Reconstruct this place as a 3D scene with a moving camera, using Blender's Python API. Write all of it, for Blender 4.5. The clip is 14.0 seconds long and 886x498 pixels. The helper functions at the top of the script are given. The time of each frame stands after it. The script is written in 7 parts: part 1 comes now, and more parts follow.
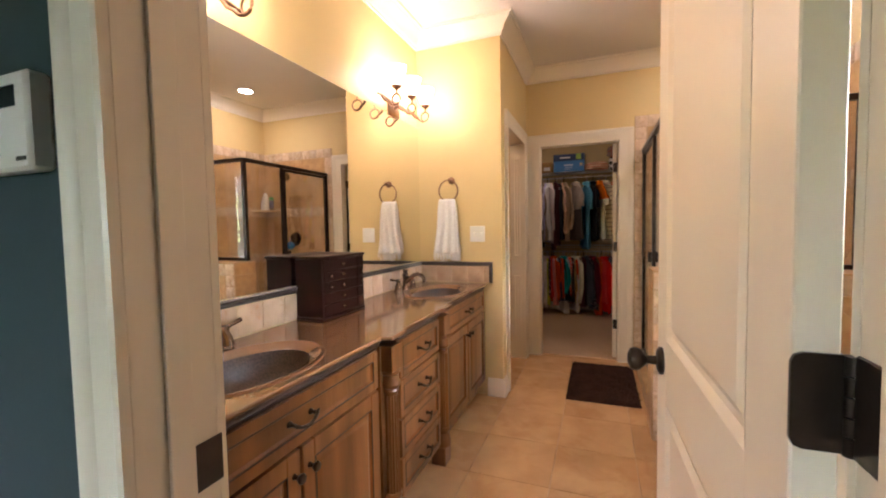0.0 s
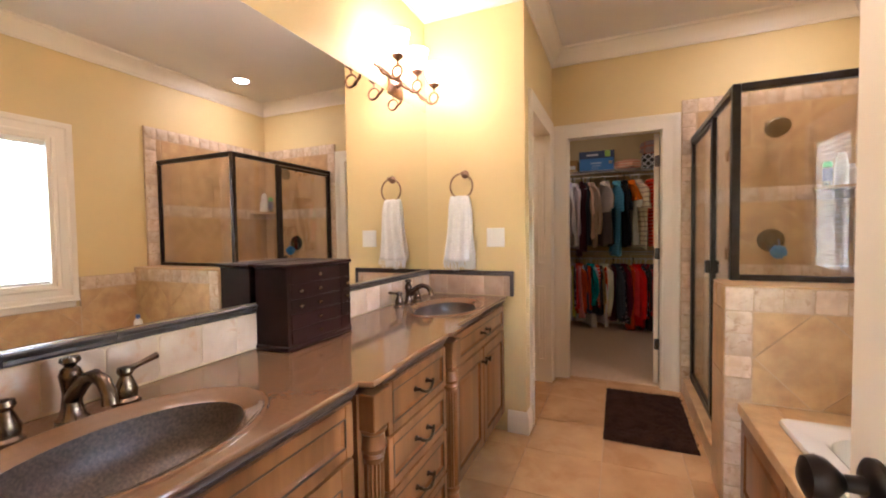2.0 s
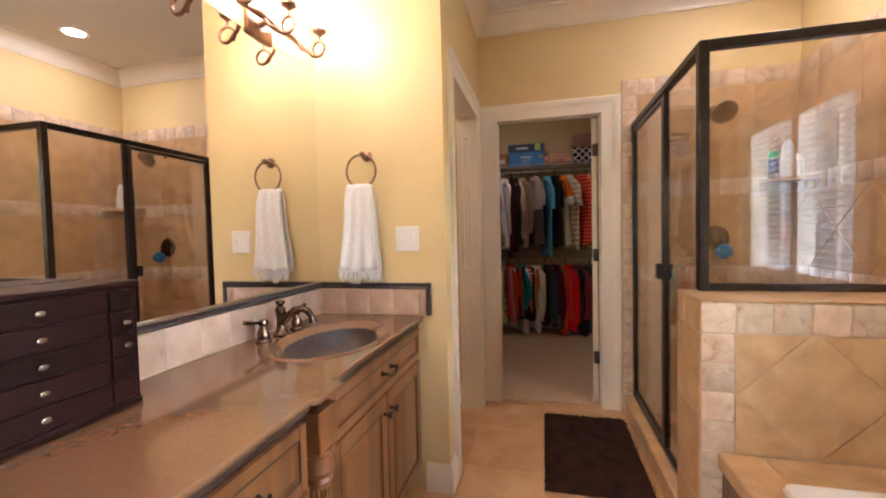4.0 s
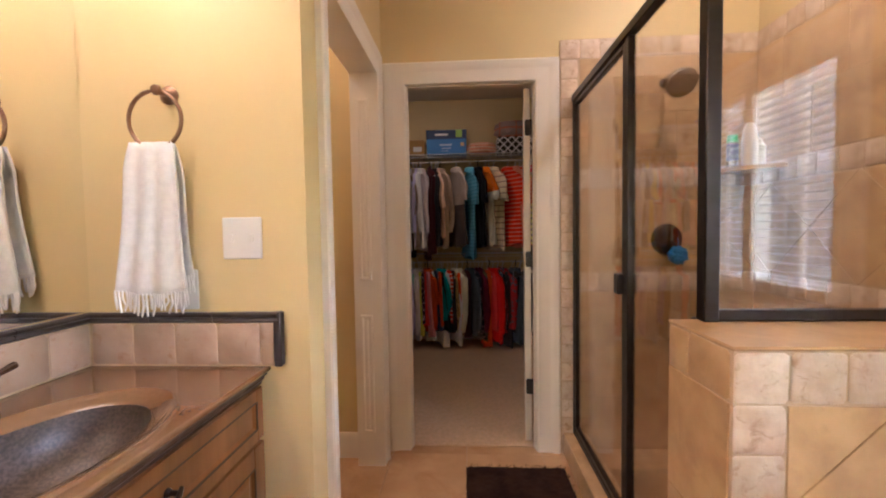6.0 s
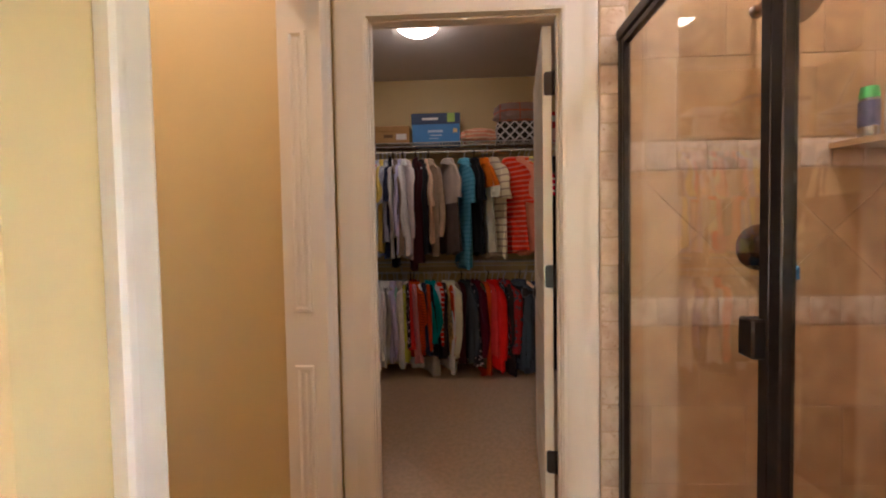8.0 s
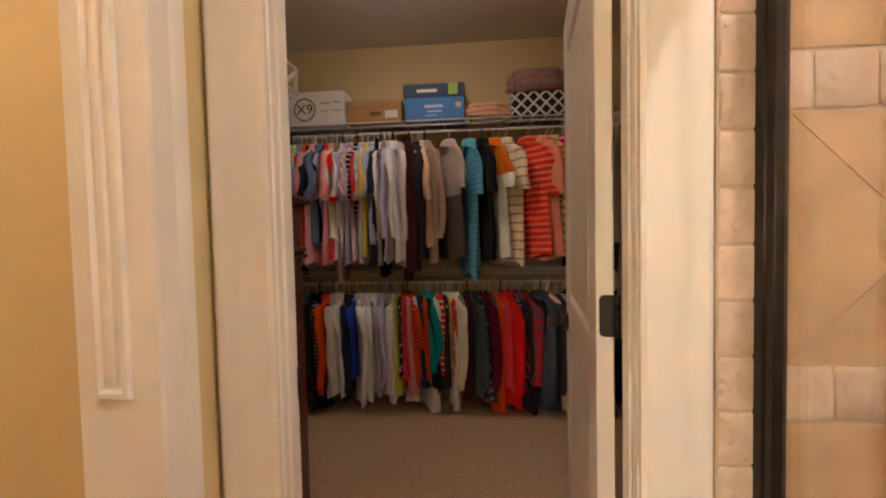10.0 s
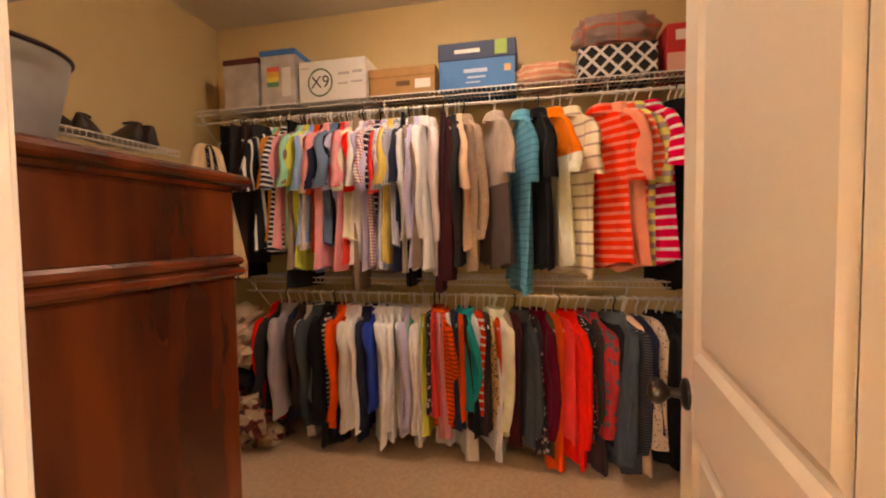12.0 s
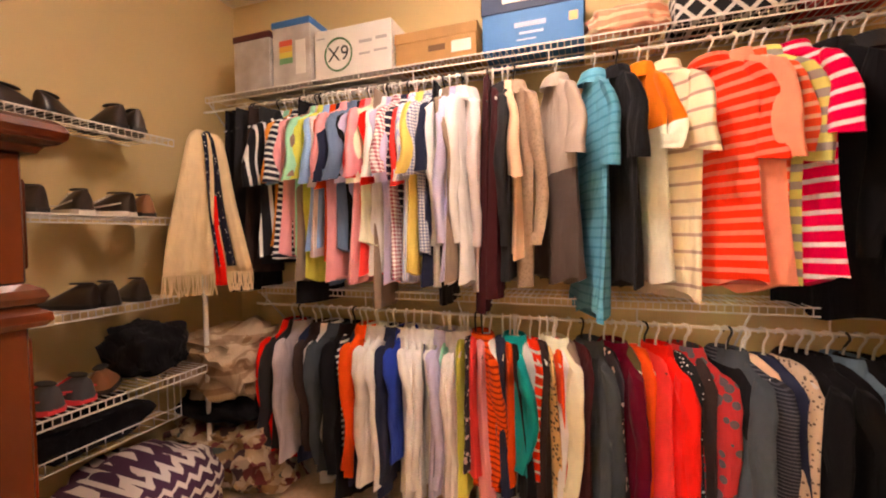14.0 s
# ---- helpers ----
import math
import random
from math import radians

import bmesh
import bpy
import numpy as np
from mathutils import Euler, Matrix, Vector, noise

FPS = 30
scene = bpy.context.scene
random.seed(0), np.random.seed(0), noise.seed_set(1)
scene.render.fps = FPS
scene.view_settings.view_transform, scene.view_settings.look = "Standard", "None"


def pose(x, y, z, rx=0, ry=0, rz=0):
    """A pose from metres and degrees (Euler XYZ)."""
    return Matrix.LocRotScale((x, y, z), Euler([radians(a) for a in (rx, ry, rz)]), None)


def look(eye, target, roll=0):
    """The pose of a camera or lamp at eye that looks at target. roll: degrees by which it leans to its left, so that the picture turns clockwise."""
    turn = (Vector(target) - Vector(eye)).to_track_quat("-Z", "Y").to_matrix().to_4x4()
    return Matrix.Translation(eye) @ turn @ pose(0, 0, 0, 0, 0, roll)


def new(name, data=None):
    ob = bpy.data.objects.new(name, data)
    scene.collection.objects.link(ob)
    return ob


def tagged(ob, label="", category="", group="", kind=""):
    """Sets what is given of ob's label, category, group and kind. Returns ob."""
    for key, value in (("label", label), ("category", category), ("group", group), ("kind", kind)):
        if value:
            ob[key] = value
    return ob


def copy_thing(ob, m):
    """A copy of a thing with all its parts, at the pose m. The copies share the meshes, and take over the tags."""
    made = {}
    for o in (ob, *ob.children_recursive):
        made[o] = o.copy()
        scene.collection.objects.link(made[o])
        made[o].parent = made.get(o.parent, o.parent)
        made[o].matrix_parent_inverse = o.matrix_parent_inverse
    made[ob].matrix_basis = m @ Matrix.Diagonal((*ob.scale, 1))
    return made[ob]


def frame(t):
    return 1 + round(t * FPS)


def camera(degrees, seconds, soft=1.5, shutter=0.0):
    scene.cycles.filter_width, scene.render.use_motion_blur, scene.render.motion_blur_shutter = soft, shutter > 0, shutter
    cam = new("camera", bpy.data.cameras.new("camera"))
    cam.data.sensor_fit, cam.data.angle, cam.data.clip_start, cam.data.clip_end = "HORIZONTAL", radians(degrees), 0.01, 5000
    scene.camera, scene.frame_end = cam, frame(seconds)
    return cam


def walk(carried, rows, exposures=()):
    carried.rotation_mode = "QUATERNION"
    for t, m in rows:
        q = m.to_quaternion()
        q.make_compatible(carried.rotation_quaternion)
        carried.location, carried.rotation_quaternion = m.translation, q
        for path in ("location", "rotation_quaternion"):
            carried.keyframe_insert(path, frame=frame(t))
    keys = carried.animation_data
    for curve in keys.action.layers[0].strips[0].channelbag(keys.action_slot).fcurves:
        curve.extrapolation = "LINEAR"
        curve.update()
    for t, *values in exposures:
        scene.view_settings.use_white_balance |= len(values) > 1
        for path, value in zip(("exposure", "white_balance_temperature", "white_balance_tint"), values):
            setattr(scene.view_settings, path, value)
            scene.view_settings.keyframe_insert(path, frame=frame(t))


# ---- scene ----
cam = camera(94.9, 14.0, soft=2.0)
METRES, EYE, TILT, LEAN, TURN = 4.4, 1.26, 0.0, 0.0, 21.0
ROWS = [
    (0.0, 0.0, 0.0, 0.0, -0.05, -2.89, 1.04),
    (0.5, 0.0033, 0.026, -0.0025, 1.1, -2.72, 1.17),
    (1.0, 0.0054, 0.052, -0.0031, 2.35, -2.49, 1.0),
    (1.5, 0.0047, 0.082, -0.0043, 2.66, -2.3, 0.84),
    (2.0, 0.0073, 0.1089, -0.0048, 2.31, -2.06, 0.82),
    (2.5, 0.0148, 0.1416, -0.0068, 1.21, -1.91, 1.03),
    (3.0, 0.0247, 0.1747, -0.0052, -0.7, -1.93, 1.27),
    (3.5, 0.0346, 0.2098, -0.006, -3.63, -2.0, 1.38),
    (4.0, 0.0424, 0.2463, -0.0052, -7.12, -2.2, 1.3),
    (6.5, 0.117, 0.4379, -0.0081, -18.67, -2.44, 1.04),
    (7.0, 0.1356, 0.4755, -0.0076, -18.8, -2.29, 1.13),
    (7.5, 0.1501, 0.5184, -0.0083, -18.77, -2.21, 1.01),
    (8.0, 0.1642, 0.5544, -0.0073, -18.48, -2.0, 0.97),
    (10.5, 0.2523, 0.7312, -0.0046, -14.79, -2.24, 1.26),
    (11.0, 0.2652, 0.7609, -0.0059, -12.53, -2.41, 1.08),
    (11.5, 0.2772, 0.7968, -0.0046, -10.81, -2.61, 0.89),
    (12.0, 0.2884, 0.8275, -0.002, -8.96, -2.42, 0.7),
    (12.5, 0.2996, 0.8566, 0.0011, -7.0, -2.41, 0.7),
    (13.0, 0.3091, 0.8824, 0.002, -4.73, -2.1, 0.89),
    (13.5, 0.3145, 0.9121, 0.0013, -3.04, -1.93, 0.97),
    (14.0, 0.3127, 0.9389, -0.0016, -1.92, -1.98, 0.72),
]
EXPOSURES = [
    (0.0, -0.10, 5850, 24), (1.0, 0.0, 5600, 23), (3.0, 0.06, 5420, 24), (6.5, 0.14, 5330, 26), (8.0, 0.40, 5300, 22), (10.5, 0.92, 5770, 21), (11.0, 1.06, 6000, 22),
    (11.5, 1.56, 6450, 23), (12.0, 2.22, 6750, 26), (12.5, 2.66, 6650, 28), (13.0, 2.94, 6420, 29), (14.0, 3.0, 6080, 28),
]
walk(cam, [(t, pose(0, 0, EYE, TILT, LEAN, TURN) @ pose(METRES * x, METRES * y, METRES * z, 90 + pitch, roll, yaw)) for t, x, y, z, yaw, pitch, roll in ROWS], EXPOSURES)

# ---- world and exposure ----
world = bpy.data.worlds.new("sky")
scene.world = world
world.use_nodes = True
wn = world.node_tree.nodes
sky = wn.new("ShaderNodeTexSky")
sky.sky_type, sky.sun_disc = "NISHITA", False
sky.sun_elevation, sky.sun_rotation = radians(48), radians(200)
wn["Background"].inputs["Strength"].default_value = 0.12
world.node_tree.links.new(sky.outputs[0], wn["Background"].inputs["Color"])
sun = new("sun", bpy.data.lights.new("sun", "SUN"))
sun.data.energy, sun.data.angle, sun.data.color = 2.5, radians(0.5), (1.0, 0.95, 0.88)
sun.matrix_world = look((0, -20, 22), (0, 0, 0))


# ---- materials ----
def mat(name, colour, rough=0.5, metal=0.0, vary=0.0, scale=8.0, bump=0.0, bump_scale=60.0, second=None, rand=0.0, sheen=0.0, coat=0.0, stretch=(1, 1, 1), spec=0.5, spots=None):
    """A painted, stone, wood or metal surface: base colour, two scales of variation and fine relief."""
    m = bpy.data.materials.new(name)
    m.use_nodes = True
    nt = m.node_tree
    b = nt.nodes["Principled BSDF"]
    b.inputs["Roughness"].default_value = rough
    b.inputs["Metallic"].default_value = metal
    b.inputs["Specular IOR Level"].default_value = spec
    if sheen:
        b.inputs["Sheen Weight"].default_value = sheen
    if coat:
        b.inputs["Coat Weight"].default_value = coat
        b.inputs["Coat Roughness"].default_value = 0.08
    tc = nt.nodes.new("ShaderNodeTexCoord")
    info = nt.nodes.new("ShaderNodeObjectInfo")
    shift = nt.nodes.new("ShaderNodeVectorMath")
    shift.operation = "MULTIPLY_ADD"
    shift.inputs[1].default_value = stretch
    scl = nt.nodes.new("ShaderNodeMath")
    scl.operation = "MULTIPLY"
    scl.inputs[1].default_value = 37.0 if rand else 0.0
    nt.links.new(info.outputs["Random"], scl.inputs[0])
    nt.links.new(tc.outputs["Object"], shift.inputs[0])
    nt.links.new(scl.outputs[0], shift.inputs[2])
    co = shift.outputs[0]
    big = nt.nodes.new("ShaderNodeTexNoise")
    big.inputs["Scale"].default_value = scale
    big.inputs["Detail"].default_value = 6
    nt.links.new(co, big.inputs["Vector"])
    ramp = nt.nodes.new("ShaderNodeMix")
    ramp.data_type = "RGBA"
    c2 = second or tuple(c * (1 - vary) for c in colour)
    ramp.inputs[6].default_value = (*c2, 1)
    ramp.inputs[7].default_value = (*colour, 1)
    cont = nt.nodes.new("ShaderNodeMapRange")
    cont.inputs[1].default_value, cont.inputs[2].default_value = 0.35, 0.65
    nt.links.new(big.outputs[0], cont.inputs[0])
    nt.links.new(cont.outputs[0], ramp.inputs[0])
    out = ramp.outputs[2]
    if spots:
        size, stain, lo, hi = spots
        patch = nt.nodes.new("ShaderNodeTexNoise")
        patch.inputs["Scale"].default_value = size
        patch.inputs["Detail"].default_value = 9
        patch.inputs["Roughness"].default_value = 0.62
        patch.inputs["Distortion"].default_value = 0.6
        nt.links.new(co, patch.inputs["Vector"])
        edge = nt.nodes.new("ShaderNodeMapRange")
        edge.inputs[1].default_value, edge.inputs[2].default_value = lo, hi
        nt.links.new(patch.outputs[0], edge.inputs[0])
        over = nt.nodes.new("ShaderNodeMix")
        over.data_type = "RGBA"
        over.inputs[7].default_value = (*stain, 1)
        nt.links.new(edge.outputs[0], over.inputs[0])
        nt.links.new(out, over.inputs[6])
        out = over.outputs[2]
    if rand:
        hsv = nt.nodes.new("ShaderNodeHueSaturation")
        val = nt.nodes.new("ShaderNodeMapRange")
        val.inputs[3].default_value, val.inputs[4].default_value = 1 - rand, 1 + rand
        nt.links.new(info.outputs["Random"], val.inputs[0])
        nt.links.new(val.outputs[0], hsv.inputs["Value"])
        nt.links.new(out, hsv.inputs["Color"])
        out = hsv.outputs[0]
    nt.links.new(out, b.inputs["Base Color"])
    if bump:
        fine = nt.nodes.new("ShaderNodeTexNoise")
        fine.inputs["Scale"].default_value = bump_scale
        fine.inputs["Detail"].default_value = 4
        nt.links.new(co, fine.inputs["Vector"])
        bp = nt.nodes.new("ShaderNodeBump")
        bp.inputs["Strength"].default_value = bump
        bp.inputs["Distance"].default_value = 0.004
        nt.links.new(fine.outputs[0], bp.inputs["Height"])
        nt.links.new(bp.outputs[0], b.inputs["Normal"])
    return m


def wood(name, light, dark, rough=0.35, grain=(1, 1, 0.08), coat=0.15, spec=0.4):
    return mat(name, light, rough, second=dark, scale=9, bump=0.08, bump_scale=90, stretch=grain, rand=0.06, coat=coat, spec=spec)


def glow(name, colour, strength):
    m = bpy.data.materials.new(name)
    m.use_nodes = True
    nt = m.node_tree
    nt.nodes.clear()
    o = nt.nodes.new("ShaderNodeOutputMaterial")
    e = nt.nodes.new("ShaderNodeEmission")
    e.inputs[0].default_value = (*colour, 1)
    e.inputs[1].default_value = strength
    nt.links.new(e.outputs[0], o.inputs[0])
    return m


def pane(name, tint, gloss=0.04):
    """Thin clear glass: see-through, with a mirror gloss that grows at grazing angles."""
    m = bpy.data.materials.new(name)
    m.use_nodes = True
    nt = m.node_tree
    nt.nodes.clear()
    o = nt.nodes.new("ShaderNodeOutputMaterial")
    t = nt.nodes.new("ShaderNodeBsdfTransparent")
    t.inputs[0].default_value = (*tint, 1)
    g = nt.nodes.new("ShaderNodeBsdfGlossy")
    g.inputs["Roughness"].default_value = 0.01
    lw = nt.nodes.new("ShaderNodeLayerWeight")
    lw.inputs[0].default_value = 0.5
    pw = nt.nodes.new("ShaderNodeMath")
    pw.operation = "POWER"
    pw.inputs[1].default_value = 3.2
    nt.links.new(lw.outputs["Facing"], pw.inputs[0])
    f = nt.nodes.new("ShaderNodeMath")
    f.operation = "MULTIPLY_ADD"
    f.inputs[1].default_value, f.inputs[2].default_value = 0.35, gloss
    nt.links.new(pw.outputs[0], f.inputs[0])
    mx = nt.nodes.new("ShaderNodeMixShader")
    nt.links.new(f.outputs[0], mx.inputs[0])
    nt.links.new(t.outputs[0], mx.inputs[1])
    nt.links.new(g.outputs[0], mx.inputs[2])
    nt.links.new(mx.outputs[0], o.inputs[0])
    return m


def cloth(name, colour, second=None, pattern="", scale=30.0, share=0.5):
    """Woven cloth with a fine weave; pattern: stripes (level), pinstripe (upright), check, plaid, dots or print."""
    colour = tuple(min(0.88, c * (1.0 + 0.4 * max(colour))) for c in colour)
    second = second and tuple(min(0.88, c * (1.0 + 0.4 * max(second))) for c in second)
    m = bpy.data.materials.new(name)
    m.use_nodes = True
    nt = m.node_tree
    b = nt.nodes["Principled BSDF"]
    b.inputs["Roughness"].default_value = 0.9
    b.inputs["Specular IOR Level"].default_value = 0.08
    b.inputs["Sheen Weight"].default_value = 0.04
    tc = nt.nodes.new("ShaderNodeTexCoord")
    sep = nt.nodes.new("ShaderNodeSeparateXYZ")
    nt.links.new(tc.outputs["Object"], sep.inputs[0])

    def band(axis, k, edge):
        a = nt.nodes.new("ShaderNodeMath")
        a.operation = "MULTIPLY"
        a.inputs[1].default_value = k
        nt.links.new(sep.outputs[axis], a.inputs[0])
        fr = nt.nodes.new("ShaderNodeMath")
        fr.operation = "FRACT"
        nt.links.new(a.outputs[0], fr.inputs[0])
        lt = nt.nodes.new("ShaderNodeMath")
        lt.operation = "LESS_THAN"
        lt.inputs[1].default_value = edge
        nt.links.new(fr.outputs[0], lt.inputs[0])
        return lt.outputs[0]

    def joined(a, c, op):
        j = nt.nodes.new("ShaderNodeMath")
        j.operation = op
        nt.links.new(a, j.inputs[0])
        nt.links.new(c, j.inputs[1])
        return j.outputs[0]

    fac = None
    if pattern == "stripes":
        fac = band("Z", scale, share)
    elif pattern == "pinstripe":
        fac = band("X", scale, share)
    elif pattern == "check":
        fac = joined(band("Z", scale, share), band("X", scale, share), "ADD")
        half = nt.nodes.new("ShaderNodeMath")
        half.operation = "MULTIPLY"
        half.inputs[1].default_value = 0.5
        nt.links.new(fac, half.inputs[0])
        fac = half.outputs[0]
    elif pattern == "plaid":
        fac = joined(band("Z", scale, share), band("X", scale * 0.5, share * 0.3), "MAXIMUM")
    elif pattern in ("dots", "print"):
        v = nt.nodes.new("ShaderNodeTexVoronoi")
        v.inputs["Scale"].default_value = scale
        nt.links.new(tc.outputs["Object"], v.inputs["Vector"])
        lt = nt.nodes.new("ShaderNodeMath")
        lt.operation = "LESS_THAN"
        lt.inputs[1].default_value = share
        nt.links.new(v.outputs["Distance"], lt.inputs[0])
        fac = lt.outputs[0]
    elif pattern == "block":
        lt = nt.nodes.new("ShaderNodeMath")
        lt.operation = "LESS_THAN"
        lt.inputs[1].default_value = scale
        nt.links.new(sep.outputs["Z"], lt.inputs[0])
        fac = lt.outputs[0]
    mx = nt.nodes.new("ShaderNodeMix")
    mx.data_type = "RGBA"
    mx.inputs[0].default_value = 0
    mx.inputs[6].default_value = (*colour, 1)
    mx.inputs[7].default_value = (*(second or colour), 1)
    if fac is not None:
        nt.links.new(fac, mx.inputs[0])
    soft = nt.nodes.new("ShaderNodeTexNoise")
    soft.inputs["Scale"].default_value = 14
    nt.links.new(tc.outputs["Object"], soft.inputs["Vector"])
    rng = nt.nodes.new("ShaderNodeMapRange")
    rng.inputs[3].default_value, rng.inputs[4].default_value = 0.82, 1.12
    nt.links.new(soft.outputs[0], rng.inputs[0])
    hsv = nt.nodes.new("ShaderNodeHueSaturation")
    hsv.inputs["Saturation"].default_value = 1.1
    nt.links.new(rng.outputs[0], hsv.inputs["Value"])
    nt.links.new(mx.outputs[2], hsv.inputs["Color"])
    nt.links.new(hsv.outputs[0], b.inputs["Base Color"])
    weave = nt.nodes.new("ShaderNodeTexNoise")
    weave.inputs["Scale"].default_value = 260
    nt.links.new(tc.outputs["Object"], weave.inputs["Vector"])
    bp = nt.nodes.new("ShaderNodeBump")
    bp.inputs["Strength"].default_value = 0.25
    bp.inputs["Distance"].default_value = 0.002
    nt.links.new(weave.outputs[0], bp.inputs["Height"])
    info = nt.nodes.new("ShaderNodeObjectInfo")
    drape = nt.nodes.new("ShaderNodeVectorMath")
    drape.operation = "MULTIPLY_ADD"
    drape.inputs[1].default_value = (1.0, 1.0, 0.28)
    nt.links.new(tc.outputs["Object"], drape.inputs[0])
    nt.links.new(info.outputs["Random"], drape.inputs[2])
    fold = nt.nodes.new("ShaderNodeTexNoise")
    fold.inputs["Scale"].default_value = 17
    fold.inputs["Detail"].default_value = 3
    fold.inputs["Distortion"].default_value = 0.8
    nt.links.new(drape.outputs[0], fold.inputs["Vector"])
    fb = nt.nodes.new("ShaderNodeBump")
    fb.inputs["Strength"].default_value = 0.45
    fb.inputs["Distance"].default_value = 0.035
    nt.links.new(fold.outputs[0], fb.inputs["Height"])
    nt.links.new(fb.outputs[0], bp.inputs["Normal"])
    nt.links.new(bp.outputs[0], b.inputs["Normal"])
    return m


M_YELLOW = mat("yellow_paint", (0.72, 0.556, 0.262), 0.6, vary=0.05, scale=2.5, bump=0.06, bump_scale=220)
M_CEIL = mat("ceiling_paint", (0.78, 0.74, 0.68), 0.8, vary=0.04, scale=2, bump=0.05, bump_scale=150)
M_TRIM = mat("cream_trim_paint", (0.85, 0.78, 0.655), 0.35, vary=0.03, scale=2, bump=0.012, bump_scale=90)
M_TEAL = mat("dark_teal_paint", (0.035, 0.065, 0.075), 0.6, vary=0.1, scale=2, bump=0.05, bump_scale=200)
M_TRAV = mat("travertine", (0.60, 0.395, 0.190), 0.33, second=(0.48, 0.295, 0.135), scale=11, bump=0.2, bump_scale=45, rand=0.06, spots=(6.5, (0.40, 0.245, 0.12), 0.52, 0.74))
M_TUMBLE = mat("tumbled_travertine", (0.70, 0.56, 0.41), 0.55, second=(0.57, 0.41, 0.27), scale=18, bump=0.5, bump_scale=40, rand=0.12, spots=(30, (0.46, 0.29, 0.17), 0.55, 0.70))
M_SPLASH = mat("warm_tumbled_tile", (0.52, 0.375, 0.265), 0.4, second=(0.43, 0.29, 0.195), scale=10, bump=0.4, bump_scale=40, rand=0.16, spots=(24, (0.42, 0.23, 0.12), 0.58, 0.72))
M_FLOOR = mat("floor_tile", (0.63, 0.395, 0.195), 0.27, second=(0.53, 0.32, 0.15), scale=5, bump=0.08, bump_scale=30, rand=0.06, spots=(4.5, (0.47, 0.255, 0.105), 0.52, 0.75))
M_GROUT = mat("grout", (0.60, 0.44, 0.28), 0.9, vary=0.15, scale=20, bump=0.3, bump_scale=200)
M_BORDER = mat("dark_border_tile", (0.05, 0.038, 0.035), 0.3, vary=0.3, scale=25, bump=0.1, bump_scale=80, rand=0.1)
M_WOOD = wood("glazed_maple", (0.235, 0.097, 0.029), (0.105, 0.042, 0.013), 0.34, coat=0.10, spec=0.3)
M_GLAZE = wood("dark_glaze", (0.062, 0.030, 0.017), (0.035, 0.017, 0.010), 0.45, coat=0.05)
M_CHERRY = wood("red_cherry_wood", (0.130, 0.027, 0.005), (0.040, 0.008, 0.0025), 0.27, (1, 1, 0.2), 0.3)
M_ESPRESSO = wood("espresso_wood", (0.022, 0.006, 0.005), (0.010, 0.003, 0.002), 0.36, (1, 0.1, 1), 0.0, 0.22)
M_COUNTER = mat("brown_stone_counter", (0.192, 0.099, 0.047), 0.11, second=(0.172, 0.088, 0.041), scale=80, bump=0.0, coat=0.5, spots=(3.5, (0.155, 0.086, 0.046), 0.40, 0.75))
M_BOWL = mat("speckled_sink_stone", (0.115, 0.080, 0.060), 0.40, second=(0.050, 0.036, 0.029), scale=150, coat=0.05)
M_BRONZE = mat("oil_rubbed_bronze", (0.050, 0.038, 0.032), 0.32, metal=0.75, vary=0.3, scale=20, bump=0.05, bump_scale=120)
M_FAUCET = mat("brushed_bronze", (0.22, 0.165, 0.12), 0.27, metal=1.0, second=(0.085, 0.058, 0.043), scale=14)
M_FIXTURE = mat("antique_bronze", (0.34, 0.20, 0.12), 0.35, metal=0.7, second=(0.22, 0.12, 0.07), scale=25)
M_NICKEL = mat("satin_nickel", (0.52, 0.49, 0.44), 0.25, metal=1.0, vary=0.1, scale=20)
M_MIRROR = mat("silvered_mirror", (0.93, 0.93, 0.92), 0.0, metal=1.0)
M_GLASS = pane("clear_glass", (0.97, 0.96, 0.935), 0.10)
M_WINGLASS = pane("window_glass", (0.99, 0.99, 0.99), 0.03)
M_WHITE = mat("white_plastic", (0.82, 0.80, 0.76), 0.35, vary=0.04, scale=6)
M_TUB = mat("white_acrylic", (0.85, 0.83, 0.79), 0.15, vary=0.02, scale=3, coat=0.3)
M_WIRE = mat("white_coated_wire", (0.80, 0.78, 0.74), 0.35, vary=0.06, scale=30)
M_CARPET = mat("beige_carpet", (0.72, 0.50, 0.29), 0.95, second=(0.60, 0.41, 0.23), scale=45, bump=0.9, bump_scale=260, sheen=0.3)
M_MAT = mat("brown_shag", (0.046, 0.022, 0.014), 1.0, second=(0.028, 0.013, 0.009), scale=14, bump=0.5, bump_scale=300, spec=0.1)
M_TOWEL = mat("white_terry", (0.88, 0.86, 0.83), 0.95, vary=0.08, scale=60, bump=0.7, bump_scale=330, sheen=0.3)
M_BLACK = mat("black_rubber", (0.012, 0.012, 0.013), 0.55, vary=0.3, scale=20)
M_LEATHER = mat("black_leather", (0.018, 0.014, 0.012), 0.35, second=(0.04, 0.022, 0.015), scale=18, bump=0.2, bump_scale=150)
M_CARD = mat("kraft_cardboard", (0.48, 0.27, 0.09), 0.75, vary=0.12, scale=12, bump=0.1, bump_scale=120)
M_PAPER = mat("white_card", (0.80, 0.77, 0.72), 0.65, vary=0.05, scale=10)
M_INK = mat("black_ink", (0.03, 0.03, 0.03), 0.6)
M_GREENINK = mat("green_ink", (0.05, 0.16, 0.05), 0.6)
M_BULB = glow("lit_frosted_glass", (1.0, 0.785, 0.59), 58.0)
M_CAN = glow("recessed_bulb", (1.0, 0.87, 0.72), 265.0)
